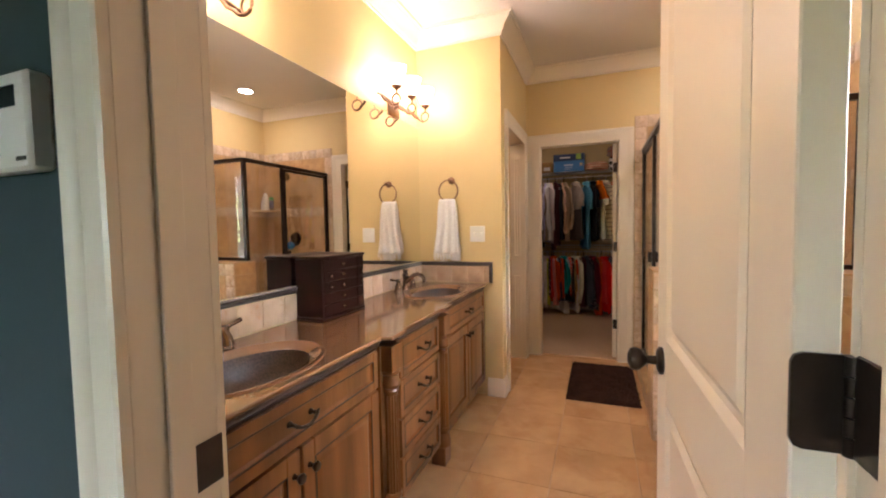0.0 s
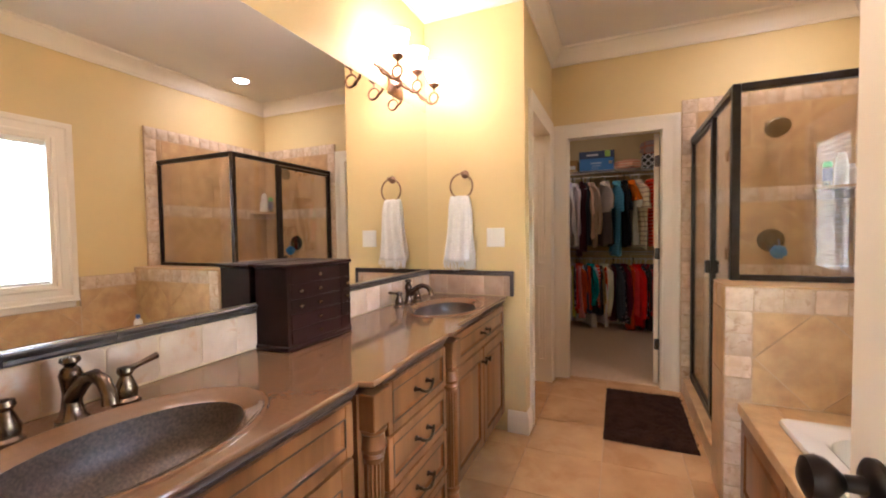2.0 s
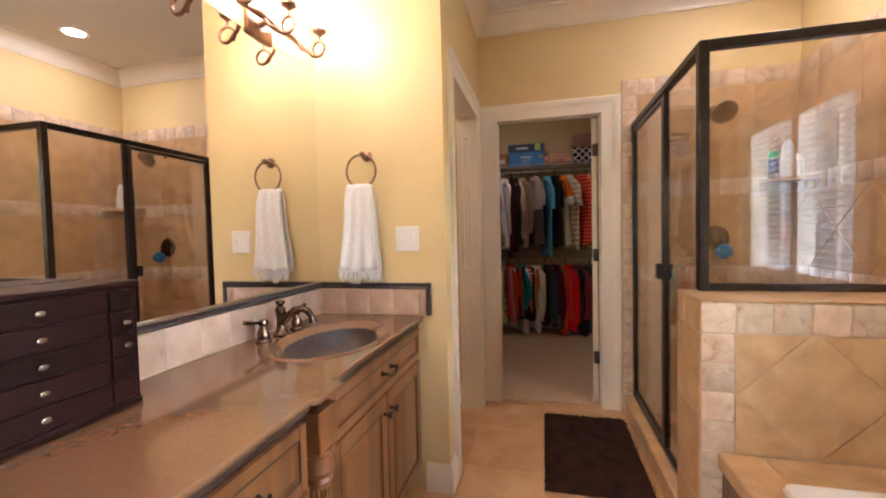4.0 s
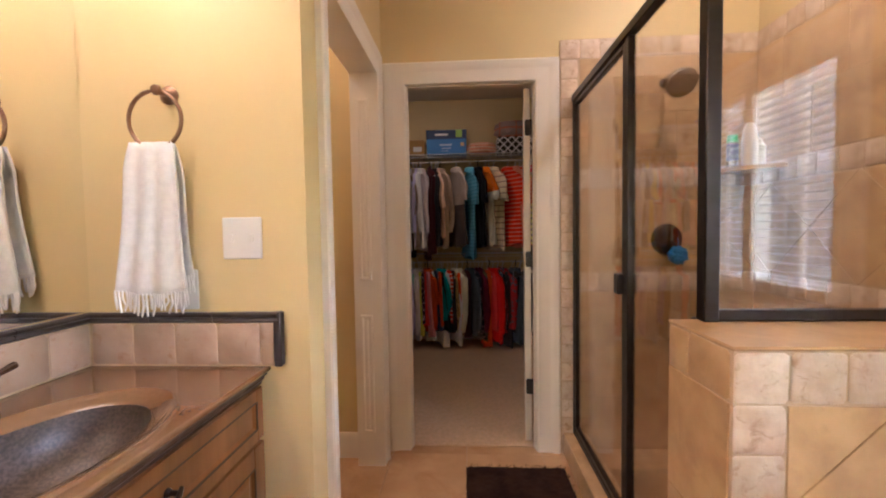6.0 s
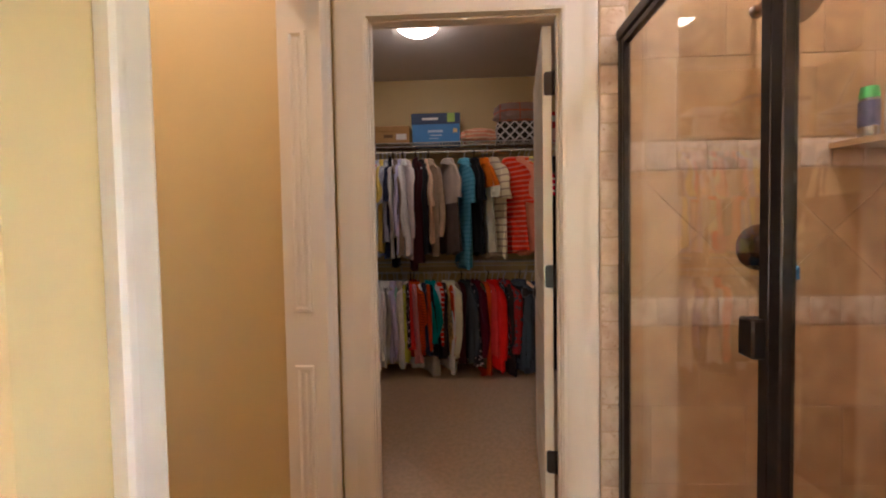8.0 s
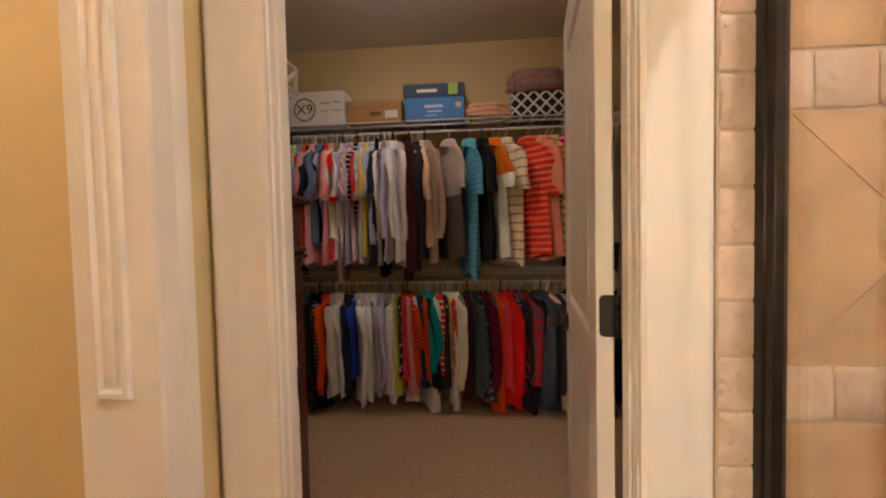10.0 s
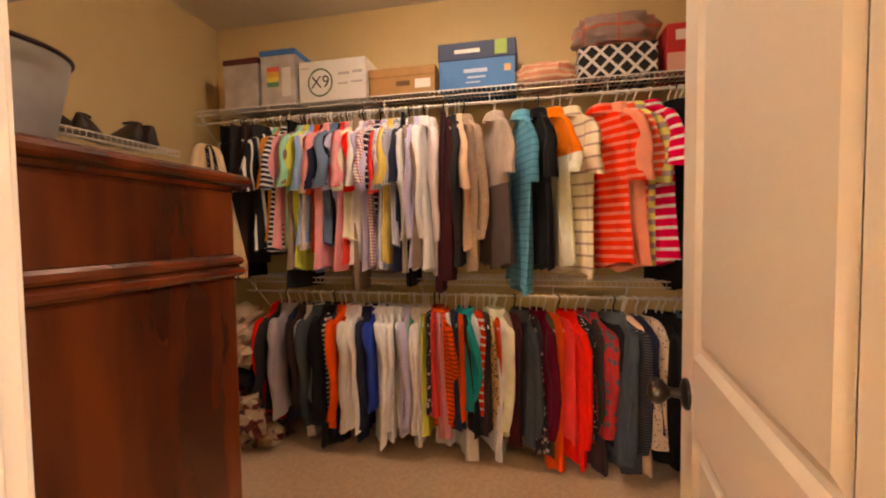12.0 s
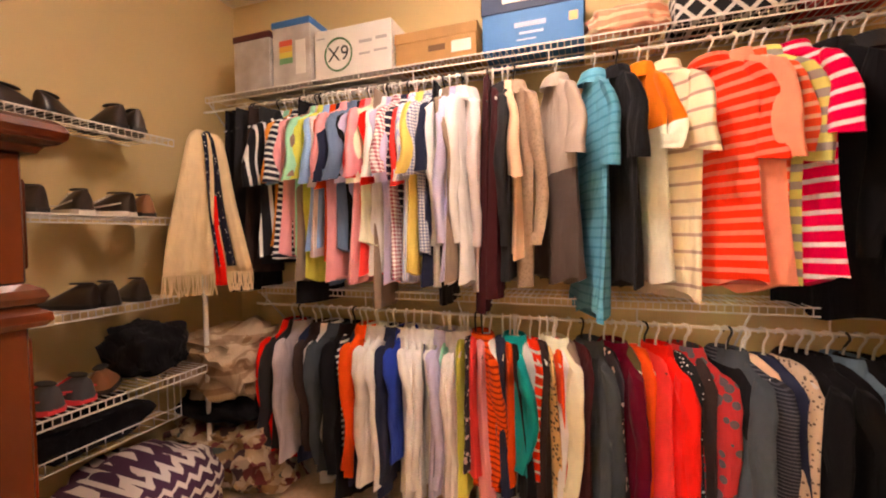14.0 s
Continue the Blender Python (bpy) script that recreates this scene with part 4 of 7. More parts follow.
def towel():
    bm = bmesh.new()
    rnd = random.Random(5)
    nu, nv = 26, 18
    for side, (drop, yb) in enumerate(((0.40, -0.062), (0.36, -0.030))):
        grid = []
        for j in range(nv + 1):
            v = j / nv
            row = []
            half = 0.054 + 0.046 * v ** 0.7
            for i in range(nu + 1):
                u = i / nu * 2 - 1
                fold = 0.010 * math.sin(u * 9 + 1.3 * side + v * 1.5) * (0.4 + 0.6 * v)
                hump = -0.02 * math.cos(v * math.pi / 2) ** 6
                row.append((u * half + 0.006 * math.sin(v * 5 + u), yb + fold * 0.7 + (0.012 if side == 0 else -0.012) * (1 - min(1, v * 6)), -drop * v - 0.012 * (1 - u * u) * v + 0.006 * (1 - min(1, v * 8))))
            grid.append([bm.verts.new(p) for p in row])
        for q, w in zip(grid, grid[1:]):
            for i in range(nu):
                bm.faces.new((q[i], q[i + 1], w[i + 1], w[i]))
        for i in range(0, nu + 1):
            p = grid[-1][i].co
            ln = rnd.uniform(0.035, 0.06)
            tube(bm, [p + Vector((0, 0, 0.004)), p + Vector((rnd.uniform(-0.004, 0.004), 0, -ln * 0.5)), p + Vector((rnd.uniform(-0.008, 0.008), 0, -ln))], 0.0022, 4)
    bm.normal_update()
    ob = finish("hand_towel", bm, M_TOWEL, angle=80)
    ob.location = (-1.067, EY - 0.002, 1.475)
    sol = ob.modifiers.new("thick", "SOLIDIFY")
    sol.thickness = 0.006
    return tagged(ob, "white fringed hand towel hung on the ring", "towel")


towel()


def plate(name, x, z, w, h):
    e = base(name, "white double rocker switch plate on the end wall" if w > 0.09 else "white outlet plate on the end wall", "switch", at=(x, EY, z))
    boxes("plate", M_WHITE, [((-w / 2, -0.006, -h / 2), (w / 2, 0, h / 2))], e, 0.003)
    for dx in ((-w / 4, w / 4) if w > 0.09 else (0,)):
        boxes("toggle", M_WHITE, [((dx - 0.006, -0.011, -0.012), (dx + 0.006, -0.005, 0.012))], e, 0.002)


plate("light_switch", -0.845, 1.215, 0.115, 0.118)
plate("wall_outlet", -1.015, 1.07, 0.072, 0.115)

# ---- shower ----
KY0, KY1, KX0, KT = 2.59, 2.836, 0.290, 0.998
GX, GY, GT = 0.372, 2.815, 1.93
knee = structure(boxes("knee_wall", M_GROUT, [((KX0 + 0.0035, KY0 + 0.0035, 0), (E, KY1, KT - 0.009))]), "low tiled wall between the tub and shower", "wall")
boxes("cap", M_TRAV, [((KX0 - 0.0015, KY0 - 0.0015, KT - 0.008), (E - 0.001, KY1 + 0.001, KT))], knee, 0.003)
curb = structure(boxes("shower_curb", M_TRAV, [((0.305, KY1 + 0.002, 0), (0.435, N - 0.014, 0.115))], bev=0.005), "travertine shower curb", "curb")
pan = structure(boxes("shower_floor", M_TRAV, [((0.435, KY1 + 0.002, -0.002), (E - 0.014, N - 0.014, 0.03))]), "tan tiled shower floor", "floor")
tn = structure(boxes("shower_tile_north", M_GROUT, [((0.2965, N - 0.0185, 0), (E, N, 2.218))]), "travertine tiled shower wall", "wall")
te = structure(boxes("shower_tile_east", M_GROUT, [((E - 0.0185, 2.70, KT + 0.001), (E, N - 0.0185, 2.218)), ((E - 0.0185, KY1 + 0.001, 0), (E, N - 0.0185, KT + 0.001))]), "travertine tiled shower side wall", "wall")
tubwall = structure(boxes("tub_tile_east", M_GROUT, [((E - 0.0185, S, 0.40), (E, 0.84, 0.955)), ((E - 0.0185, 2.20, 0.40), (E, KY0 + 0.003, 0.955)), ((E - 0.0185, 0.84, 0.40), (E, 2.20, 0.733))]), "travertine tiled wall above the tub", "wall")


def enclosure():
    e = base("shower_enclosure", "dark bronze framed glass shower enclosure with a hinged door", "shower", at=(0, 0, 0))
    r = 0.018
    fr = [((GX - r, GY - r, KT), (GX + r, GY + r, GT)),
          ((GX - r, GY + r, GT - 0.035), (GX + r, N - 0.016, GT)), ((GX + r, GY - r, GT - 0.035), (E - 0.016, GY + r, GT)),
          ((GX + r, GY - 0.013, KT + 0.001), (E - 0.016, GY + 0.013, KT + 0.028)), ((E - 0.040, GY - 0.013, KT + 0.028), (E - 0.016, GY + 0.013, GT - 0.035)),
          ((GX - 0.013, N - 0.045, 0.116), (GX + 0.013, N - 0.016, GT - 0.035)), ((GX - 0.013, KY1 + 0.012, 0.116), (GX + 0.013, N - 0.045, 0.140)),
          ((GX - 0.014, 3.270, 0.140), (GX + 0.014, 3.300, GT - 0.035)), ((GX - 0.013, KY1 + 0.012, 0.140), (GX + 0.013, KY1 + 0.032, KT)), ]
    boxes("frame", M_BRONZE, fr, e, 0.003)
    d = boxes("door", M_BRONZE, [((GX - 0.012, 3.302, 0.146), (GX + 0.012, 3.327, 1.888)), ((GX - 0.012, 3.962, 0.146), (GX + 0.012, 3.982, 1.888)), ((GX - 0.012, 3.327, 1.868), (GX + 0.012, 3.962, 1.888)), ((GX - 0.012, 3.327, 0.146), (GX + 0.012, 3.962, 0.170))], e, 0.002)
    boxes("pull", M_BRONZE, [((GX - 0.035, 3.308, 0.985), (GX + 0.035, 3.350, 1.06))], d, 0.004)
    for nm, par, a, b in (("glass", e, (GX + r - 0.004, GY - 0.003, KT + 0.024), (E - 0.036, GY + 0.003, GT - 0.03)), ("glass", e, (GX - 0.003, GY + r - 0.002, KT + 0.001), (GX + 0.003, 3.274, GT - 0.03)), ("glass", e, (GX - 0.003, KY1 + 0.03, 0.136), (GX + 0.003, 3.274, KT)), ("glass", d, (GX - 0.003, 3.324, 0.166), (GX + 0.003, 3.965, 1.872))):
        g = boxes(nm, M_GLASS, [(a, b)], par)
        g.visible_shadow = False


enclosure()


def shower_head():
    e = base("shower_spray", "bronze shower head on a curved arm", "shower head", at=(0.825, N - 0.012, 1.975))
    bm = bmesh.new()
    lathe(bm, [(0.0, 0.0), (0.028, 0.0), (0.026, -0.008), (0.012, -0.014), (0.0, -0.014)], (0, 0, 0), "y", 18)
    tube(bm, [(0, -0.005, 0), (0, -0.05, 0.012), (0, -0.10, 0.010), (0, -0.14, -0.02)], 0.0095, 10)
    finish("arm", bm, M_FAUCET, e)
    bm = bmesh.new()
    lathe(bm, [(0.0, 0.012), (0.014, 0.012), (0.016, 0.0), (0.03, -0.016), (0.062, -0.03), (0.072, -0.042), (0.072, -0.055), (0.066, -0.060), (0.0, -0.060)], n=28)
    hd = finish("head", bm, M_NICKEL, e)
    hd.matrix_local = pose(0, -0.148, -0.03, -52, 0, 0)


shower_head()


def shower_valve():
    e = base("shower_valve", "round bronze shower valve with a lever", "valve", at=(0.845, N - 0.012, 1.165))
    bm = bmesh.new()
    lathe(bm, [(0.0, 0.0), (0.085, 0.0), (0.085, -0.006), (0.078, -0.012), (0.04, -0.016), (0.034, -0.030), (0.028, -0.055), (0.0, -0.058)], (0, 0, 0), "y", 32)
    tube(bm, [(0, -0.048, 0.0), (0.02, -0.058, -0.03), (0.028, -0.066, -0.07)], [0.010, 0.008, 0.009], 8)
    finish("plate", bm, M_FAUCET, e)


shower_valve()


def loofah():
    bm = bmesh.new()
    rnd = random.Random(3)
    for k in range(26):
        d = Vector((rnd.gauss(0, 1), rnd.gauss(0, 1), rnd.gauss(0, 1))).normalized()
        c = d * 0.028
        s = d.orthogonal().normalized()
        u = d.cross(s)
        ph = rnd.random() * 6
        tube(bm, [c + (s * math.cos(a) + u * math.sin(a)) * (0.024 + 0.007 * math.sin(3 * a + ph)) + d * 0.010 * math.sin(5 * a + ph) for a in (2 * math.pi * j / 14 for j in range(14))], 0.006, 4, True)
    tube(bm, [(0, 0, 0.03), (0.004, 0.006, 0.07), (0.0, 0.012, 0.09)], 0.002, 5)
    ob = finish("loofah", bm, mat("blue_mesh_sponge", (0.02, 0.20, 0.52), 0.7, second=(0.04, 0.30, 0.62), scale=60), angle=60)
    ob.location = (0.872, N - 0.088, 1.085)
    tagged(ob, "bright blue mesh bath sponge hung on the valve", "sponge")


loofah()
bm = bmesh.new()
arc = [(E - 0.014 - 0.225 * math.cos(a), N - 0.014 - 0.225 * math.sin(a)) for a in (math.pi / 2 * k / 10 for k in range(11))]
rings_fill(bm, [[(E - 0.013, N - 0.013, z)] + [(x, y, z) for x, y in arc] for z in (1.50, 1.52)], True, True)
structure(finish("corner_shelf", bm, M_TRAV), "travertine corner shelf in the shower", "shelf")


def bottle(x, y, label, cat, prof, material, cap=None, capmat=None, band=None):
    e = base("bottle", label, cat, "shower bottles", at=(x, y, 1.52))
    bm = bmesh.new()
    lathe(bm, prof, n=18)
    finish("body", bm, material, e)
    if cap:
        bm = bmesh.new()
        lathe(bm, cap, n=16)
        finish("cap", bm, capmat, e)
    if band:
        bm = bmesh.new()
        lathe(bm, band[0], n=18)
        finish("label", bm, band[1], e)


bottle(1.17, 3.875, "tall slim white shampoo bottle on the corner shelf", "bottle", [(0, 0), (0.03, 0), (0.034, 0.02), (0.034, 0.12), (0.026, 0.18), (0.016, 0.205), (0, 0.208)], M_WHITE)
bottle(1.235, 3.91, "white lotion bottle on the corner shelf", "bottle", [(0, 0), (0.028, 0), (0.03, 0.01), (0.03, 0.10), (0.018, 0.115), (0.014, 0.135), (0, 0.137)], M_WHITE)
bottle(1.115, 3.915, "shaving gel can with a green cap and dark label", "can", [(0, 0), (0.025, 0), (0.026, 0.006), (0.026, 0.115), (0.022, 0.125), (0, 0.126)], M_NICKEL, [(0, 0.118), (0.024, 0.118), (0.025, 0.135), (0.021, 0.158), (0, 0.16)], mat("green_cap", (0.04, 0.42, 0.08), 0.35), ([(0.0262, 0.03), (0.0266, 0.035), (0.0266, 0.108), (0.0262, 0.112)], mat("dark_label", (0.03, 0.05, 0.11), 0.4, second=(0.20, 0.16, 0.28), scale=40)))

# ---- tub ----
DT = 0.485
deck = structure(boxes("tub_deck", M_TRAV, [((0.34, S + 0.002, DT - 0.05), (0.47, KY0 - 0.001, DT)), ((0.47, 2.36, DT - 0.05), (E - 0.012, KY0 - 0.001, DT)), ((0.47, S + 0.002, DT - 0.05), (E - 0.012, 0.60, DT)), ((1.22, 0.60, DT - 0.05), (E - 0.012, 2.36, DT))], bev=0.004), "travertine slab deck round the tub", "deck")
apron = base("tub_apron", "glazed maple panelled front below the tub deck", "cabinet", at=(0.375, S + 0.004, 0))
boxes("body", M_WOOD, [((0.0, 0.0, 0.0), (0.03, KY0 - S - 0.006, DT - 0.051))], apron)
for i in range(4):
    a, b = 0.02 + i * 0.535, 0.02 + (i + 1) * 0.535 - 0.015
    bm = bmesh.new()
    framed(bm, b - a, DT - 0.13, 0.02, [(0.05, b - a - 0.05, 0.05, DT - 0.18)], ((0, 0), (0.003, -0.003), (0.006, -0.008), (0.012, -0.009), (0.030, -0.002), (0.034, -0.001)), 0.002)
    p = finish("panel", bm, M_WOOD, apron, angle=22)
    p.matrix_local = pose(-0.0005, a, 0.06, 0, 0, 90)


def bathtub():
    bm = bmesh.new()
    x0, x1, y0, y1 = 0.425, 1.245, 0.56, 2.405

    def rr(ins, z, rad, n=8):
        pts = []
        ax0, ax1, ay0, ay1 = x0 + ins, x1 - ins, y0 + ins, y1 - ins
        for cx, cy, s in ((ax1 - rad, ay1 - rad, 0), (ax0 + rad, ay1 - rad, 1), (ax0 + rad, ay0 + rad, 2), (ax1 - rad, ay0 + rad, 3)):
            for k in range(n + 1):
                a = math.pi / 2 * (s + k / n)
                pts.append((cx + rad * math.cos(a), cy + rad * math.sin(a), z))
        return pts

    rings_fill(bm, [rr(0.004, DT + 0.001, 0.03), rr(0.0, DT + 0.012, 0.03), rr(0.006, DT + 0.024, 0.03), rr(0.075, DT + 0.024, 0.12), rr(0.090, DT + 0.014, 0.14), rr(0.11, DT - 0.10, 0.16), rr(0.15, DT - 0.34, 0.18), rr(0.20, DT - 0.40, 0.18)])
    ob = finish("bathtub", bm, M_TUB, angle=50)
    return tagged(ob, "white acrylic drop-in bathtub in the tiled deck", "bathtub")


bathtub()

# bath mat with a shaggy pile
bm = bmesh.new()
rnd = random.Random(8)
mx, my, mw, ml = 0.025, 3.435, 0.50, 0.83
nx, ny = 50, 80
g = []
for j in range(ny + 1):
    row = []
    for i in range(nx + 1):
        u, v = i / nx * 2 - 1, j / ny * 2 - 1
        ed = min(1 - abs(u), 1 - abs(v))
        z = 0.004 + 0.022 * min(1, ed * 14) ** 0.6 + rnd.uniform(-0.005, 0.005) * min(1, ed * 20)
        row.append(bm.verts.new((mx + u * mw / 2 + rnd.uniform(-0.003, 0.003), my + v * ml / 2 + rnd.uniform(-0.003, 0.003), z)))
    g.append(row)
for q, w in zip(g, g[1:]):
    for i in range(nx):
        bm.faces.new((q[i], q[i + 1], w[i + 1], w[i]))
for k in range(2600):
    u, v = rnd.uniform(-1, 1), rnd.uniform(-1, 1)
    p = Vector((mx + u * mw / 2, my + v * ml / 2, 0.02))
    d = Vector((rnd.uniform(-0.008, 0.008), rnd.uniform(-0.008, 0.008), 0.011))
    s = Vector((rnd.uniform(-1, 1), rnd.uniform(-1, 1), 0)).normalized() * 0.003
    a, b, c = bm.verts.new(p - s), bm.verts.new(p + s), bm.verts.new(p + d)
    bm.faces.new((a, b, c))
tagged(finish("bath_mat", bm, M_MAT, angle=80), "dark brown shaggy bath mat on the tile floor", "mat")

# recessed ceiling light
can = base("recessed_light", "white recessed ceiling light above the shower, lit", "ceiling lamp", at=(0.867, 3.356, CEIL))
bm = bmesh.new()
lathe(bm, [(0.062, 0.0), (0.088, 0.0), (0.088, -0.004), (0.080, -0.008), (0.066, -0.006), (0.062, 0.0)], n=32)
finish("ring", bm, M_WHITE, can)
bm = bmesh.new()
lathe(bm, [(0.0, -0.004), (0.062, -0.003), (0.063, -0.001)], n=28)
finish("lens", bm, M_CAN, can)

# keypad beside the bedroom door
key = base("alarm_keypad", "white alarm keypad with a dark screen and coloured keys", "keypad", at=(-0.719, 0.32, 1.405))
boxes("case", M_WHITE, [((-0.075, -0.028, -0.062), (0.062, 0, 0.062))], key, 0.005)
boxes("screen", mat("dark_screen", (0.02, 0.025, 0.028), 0.2), [((-0.005, -0.0295, 0.018), (0.038, -0.0275, 0.044))], key)
for i, col in enumerate(((0.55, 0.05, 0.06), (0.10, 0.22, 0.5), (0.35, 0.33, 0.4), (0.5, 0.48, 0.47))):
    boxes("key", mat("key_colour", col, 0.5), [((-0.016, -0.030, -0.002 - i * 0.013), (-0.004, -0.0275, 0.007 - i * 0.013))], key)
boxes("mark", M_INK, [((0.034, -0.0290, -0.050), (0.055, -0.0275, -0.045))], key)

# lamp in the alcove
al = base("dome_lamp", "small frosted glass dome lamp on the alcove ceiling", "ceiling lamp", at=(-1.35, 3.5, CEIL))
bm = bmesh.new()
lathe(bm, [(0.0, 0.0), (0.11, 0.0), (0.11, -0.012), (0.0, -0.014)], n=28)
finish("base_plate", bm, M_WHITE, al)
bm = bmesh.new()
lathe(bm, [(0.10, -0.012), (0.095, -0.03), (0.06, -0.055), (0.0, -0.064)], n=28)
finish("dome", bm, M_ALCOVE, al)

# small bottle on the tub deck and a pail on the dresser
tb = base("bottle", "small white bottle with a blue cap on the tub deck", "bottle", at=(1.07, 2.47, DT))
bm = bmesh.new()
lathe(bm, [(0, 0), (0.028, 0), (0.03, 0.01), (0.03, 0.09), (0.014, 0.115), (0, 0.116)], n=18)
finish("body", bm, M_WHITE, tb)
bm = bmesh.new()
lathe(bm, [(0, 0.114), (0.016, 0.114), (0.016, 0.145), (0, 0.147)], n=14)
finish("cap", bm, mat("blue_cap", (0.08, 0.15, 0.45), 0.4), tb)


# ---- closet ----
def wire_shelf(name, label, length, depth, lip=0.03, step=0.026, rod=False):
    """A coated wire shelf along local x from its left end, with its front edge at y = 0 and its back at y = depth; the lip hangs at the front."""
    e = base(name, label, "wire shelf")
    bm = bmesh.new()
    for y, z in ((0, 0), (0, -lip), (depth * 0.5, -0.004), (depth, -0.004)):
        box(bm, (0, y - 0.0028, z - 0.0028), (length, y + 0.0028, z + 0.0028))
    k = int(length / step)
    for i in range(k + 1):
        x = length * i / k
        box(bm, (x - 0.0013, 0.003, 0.0), (x + 0.0013, depth, 0.0026))
        box(bm, (x - 0.0013, -0.0045, -lip), (x + 0.0013, -0.002, 0.0028))
    finish("wires", bm, M_WIRE, e, smooth=False)
    if rod:
        bm = bmesh.new()
        tube(bm, [(0, -0.012, -0.085), (length, -0.012, -0.085)], 0.0065, 10)
        for i in range(int(length / 0.6) + 1):
            x = min(length - 0.02, 0.05 + i * 0.6)
            tube(bm, [(x, -0.002, -lip), (x, 0.004, -0.06), (x, -0.004, -0.092), (x, -0.020, -0.092)], 0.0035, 6)
        for i in range(int(length / 1.1) + 1):
            x = min(length - 0.01, 0.02 + i * 1.1)
            tube(bm, [(x, -0.002, -lip), (x, depth, -0.30)], 0.004, 6)
        finish("rod", bm, M_WIRE, e)
    return e


RY = 6.085
up = wire_shelf("wire_shelf", "white wire closet shelf with a hanging rod and boxes", CE - CW - 0.08, CF - RY - 0.002, rod=True)
up.matrix_world = pose(CW + 0.07, RY, 2.03)
low = wire_shelf("wire_shelf", "white wire closet shelf with a hanging rod below", CE - CW - 0.40, CF - RY - 0.002, rod=True)
low.matrix_world = pose(CW + 0.40, RY, 0.985)
SX = -1.955
for z, d, y0, y1 in ((1.70, 0.285, 4.75, 5.715), (1.345, 0.285, 4.75, 5.715), (0.985, 0.285, 4.75, 5.715), (0.665, 0.40, 4.75, 5.75)):
    s = tagged(wire_shelf("shoe_shelf", "white wire shoe shelf on the closet wall", y1 - y0, d), group="shoe shelves")
    s.matrix_world = pose(CW + d + 0.002, y0, z, 0, 0, 90)
s = wire_shelf("wire_shelf", "white wire shelf over the dresser", 1.55, 0.235, lip=0.05)
s.matrix_world = pose(-0.66, 4.435, 1.735, 0, 0, 180)
bm = bmesh.new()
for a, b in (((-0.662, 4.160, 1.66), (-0.652, 4.445, 1.672)), ((-0.662, 4.430, 1.672), (-0.652, 4.445, 1.742)), ((-0.662, 4.160, 1.732), (-0.652, 4.430, 1.742))):
    box(bm, a, b, 0.002)
for x in (-0.66, -1.30):
    tube(bm, [(x, 4.43, 1.72), (x, 4.155, 1.52)], 0.006, 8)
    tube(bm, [(x, 4.36, 1.738), (x, 4.28, 1.86), (x, 4.20, 1.94), (x, 4.155, 1.95)], 0.005, 8)
tagged(finish("shelf_bracket", bm, M_WIRE), "white end frame and braces of the shelf over the dresser", "bracket")
# basket hung below the lowest shoe shelf
bk = base("wire_basket", "white wire basket hung under the shoe shelf", "basket", at=(-1.90, 5.30, 0.46))
bm = bmesh.new()
for x in (-0.28, -0.14, 0.0):
    tube(bm, [(x, -0.25, 0.19), (x, -0.25, 0.0), (x, 0.36, 0.0), (x, 0.36, 0.19)], 0.0028, 6)
for y in [-0.25 + 0.061 * i for i in range(11)]:
    tube(bm, [(-0.28, y, 0.0), (0.0, y, 0.0), (0.0, y, 0.045)], 0.0018, 5)
tube(bm, [(0, -0.25, 0.045), (0, 0.36, 0.045)], 0.0028, 6)
for y in (0.30, 0.33, -0.22, -0.19):
    tube(bm, [(0.0, y, 0.0), (0.0, y, 0.20)], 0.002, 5)
finish("wires", bm, M_WIRE, bk)
bm = bmesh.new()
tube(bm, [(-1.90, 5.80, 0.0), (-1.90, 5.80, 1.70)], 0.011, 10)
tagged(finish("support_pole", bm, M_WIRE), "slim white shelf support pole", "pole")


# hangers
def hanger(material):
    bm = bmesh.new()
    hook = [(0.020 * math.sin(a), 0, 0.0 + 0.020 * math.cos(a) - 0.010) for a in [radians(q) for q in (-100, -60, -20, 20, 60, 100, 140)]]
    pts = hook + [(0.004, 0, -0.040), (0, 0, -0.060), (0, 0, -0.086)]
    tube(bm, pts, 0.0042, 6)
    bar = [(-0.125, 0, -0.158), (-0.09, 0, -0.136), (-0.03, 0, -0.102), (0, 0, -0.086), (0.03, 0, -0.102), (0.09, 0, -0.136), (0.125, 0, -0.158)]
    tube(bm, bar, [0.005, 0.0055, 0.006, 0.006, 0.006, 0.0055, 0.005], 6)
    tube(bm, [(-0.125, 0, -0.158), (0.125, 0, -0.158)], 0.004, 6)
    ob = finish("hanger", bm, material)
    return tagged(ob, "white plastic clothes hanger on the rod" if material is M_WHITE else "black clothes hanger on the rod", "hanger", "closet hangers")


HANG = hanger(M_WHITE)
HANGB = hanger(M_BLACK)
HANG_USED = []


def body_ring(z, hw, ty, ph, amp, n=36):
    """A flat ring of cloth with sharp pleats."""
    ring = []
    for i in range(n):
        a = 2 * math.pi * i / n
        c, s = math.cos(a), math.sin(a)
        x = hw * math.copysign(abs(c) ** 0.8, c)
        w = x * 34 + ph + 0.8 * math.sin(z * 3 + ph)
        pleat = 1.4 * (abs(math.sin(w * 0.5)) - 0.6) + 0.5 * math.sin(x * 83 + 2.1 * ph + z * 4)
        ring.append((x, ty * math.copysign(abs(s) ** 1.3, s) + amp * pleat, z))
    return ring


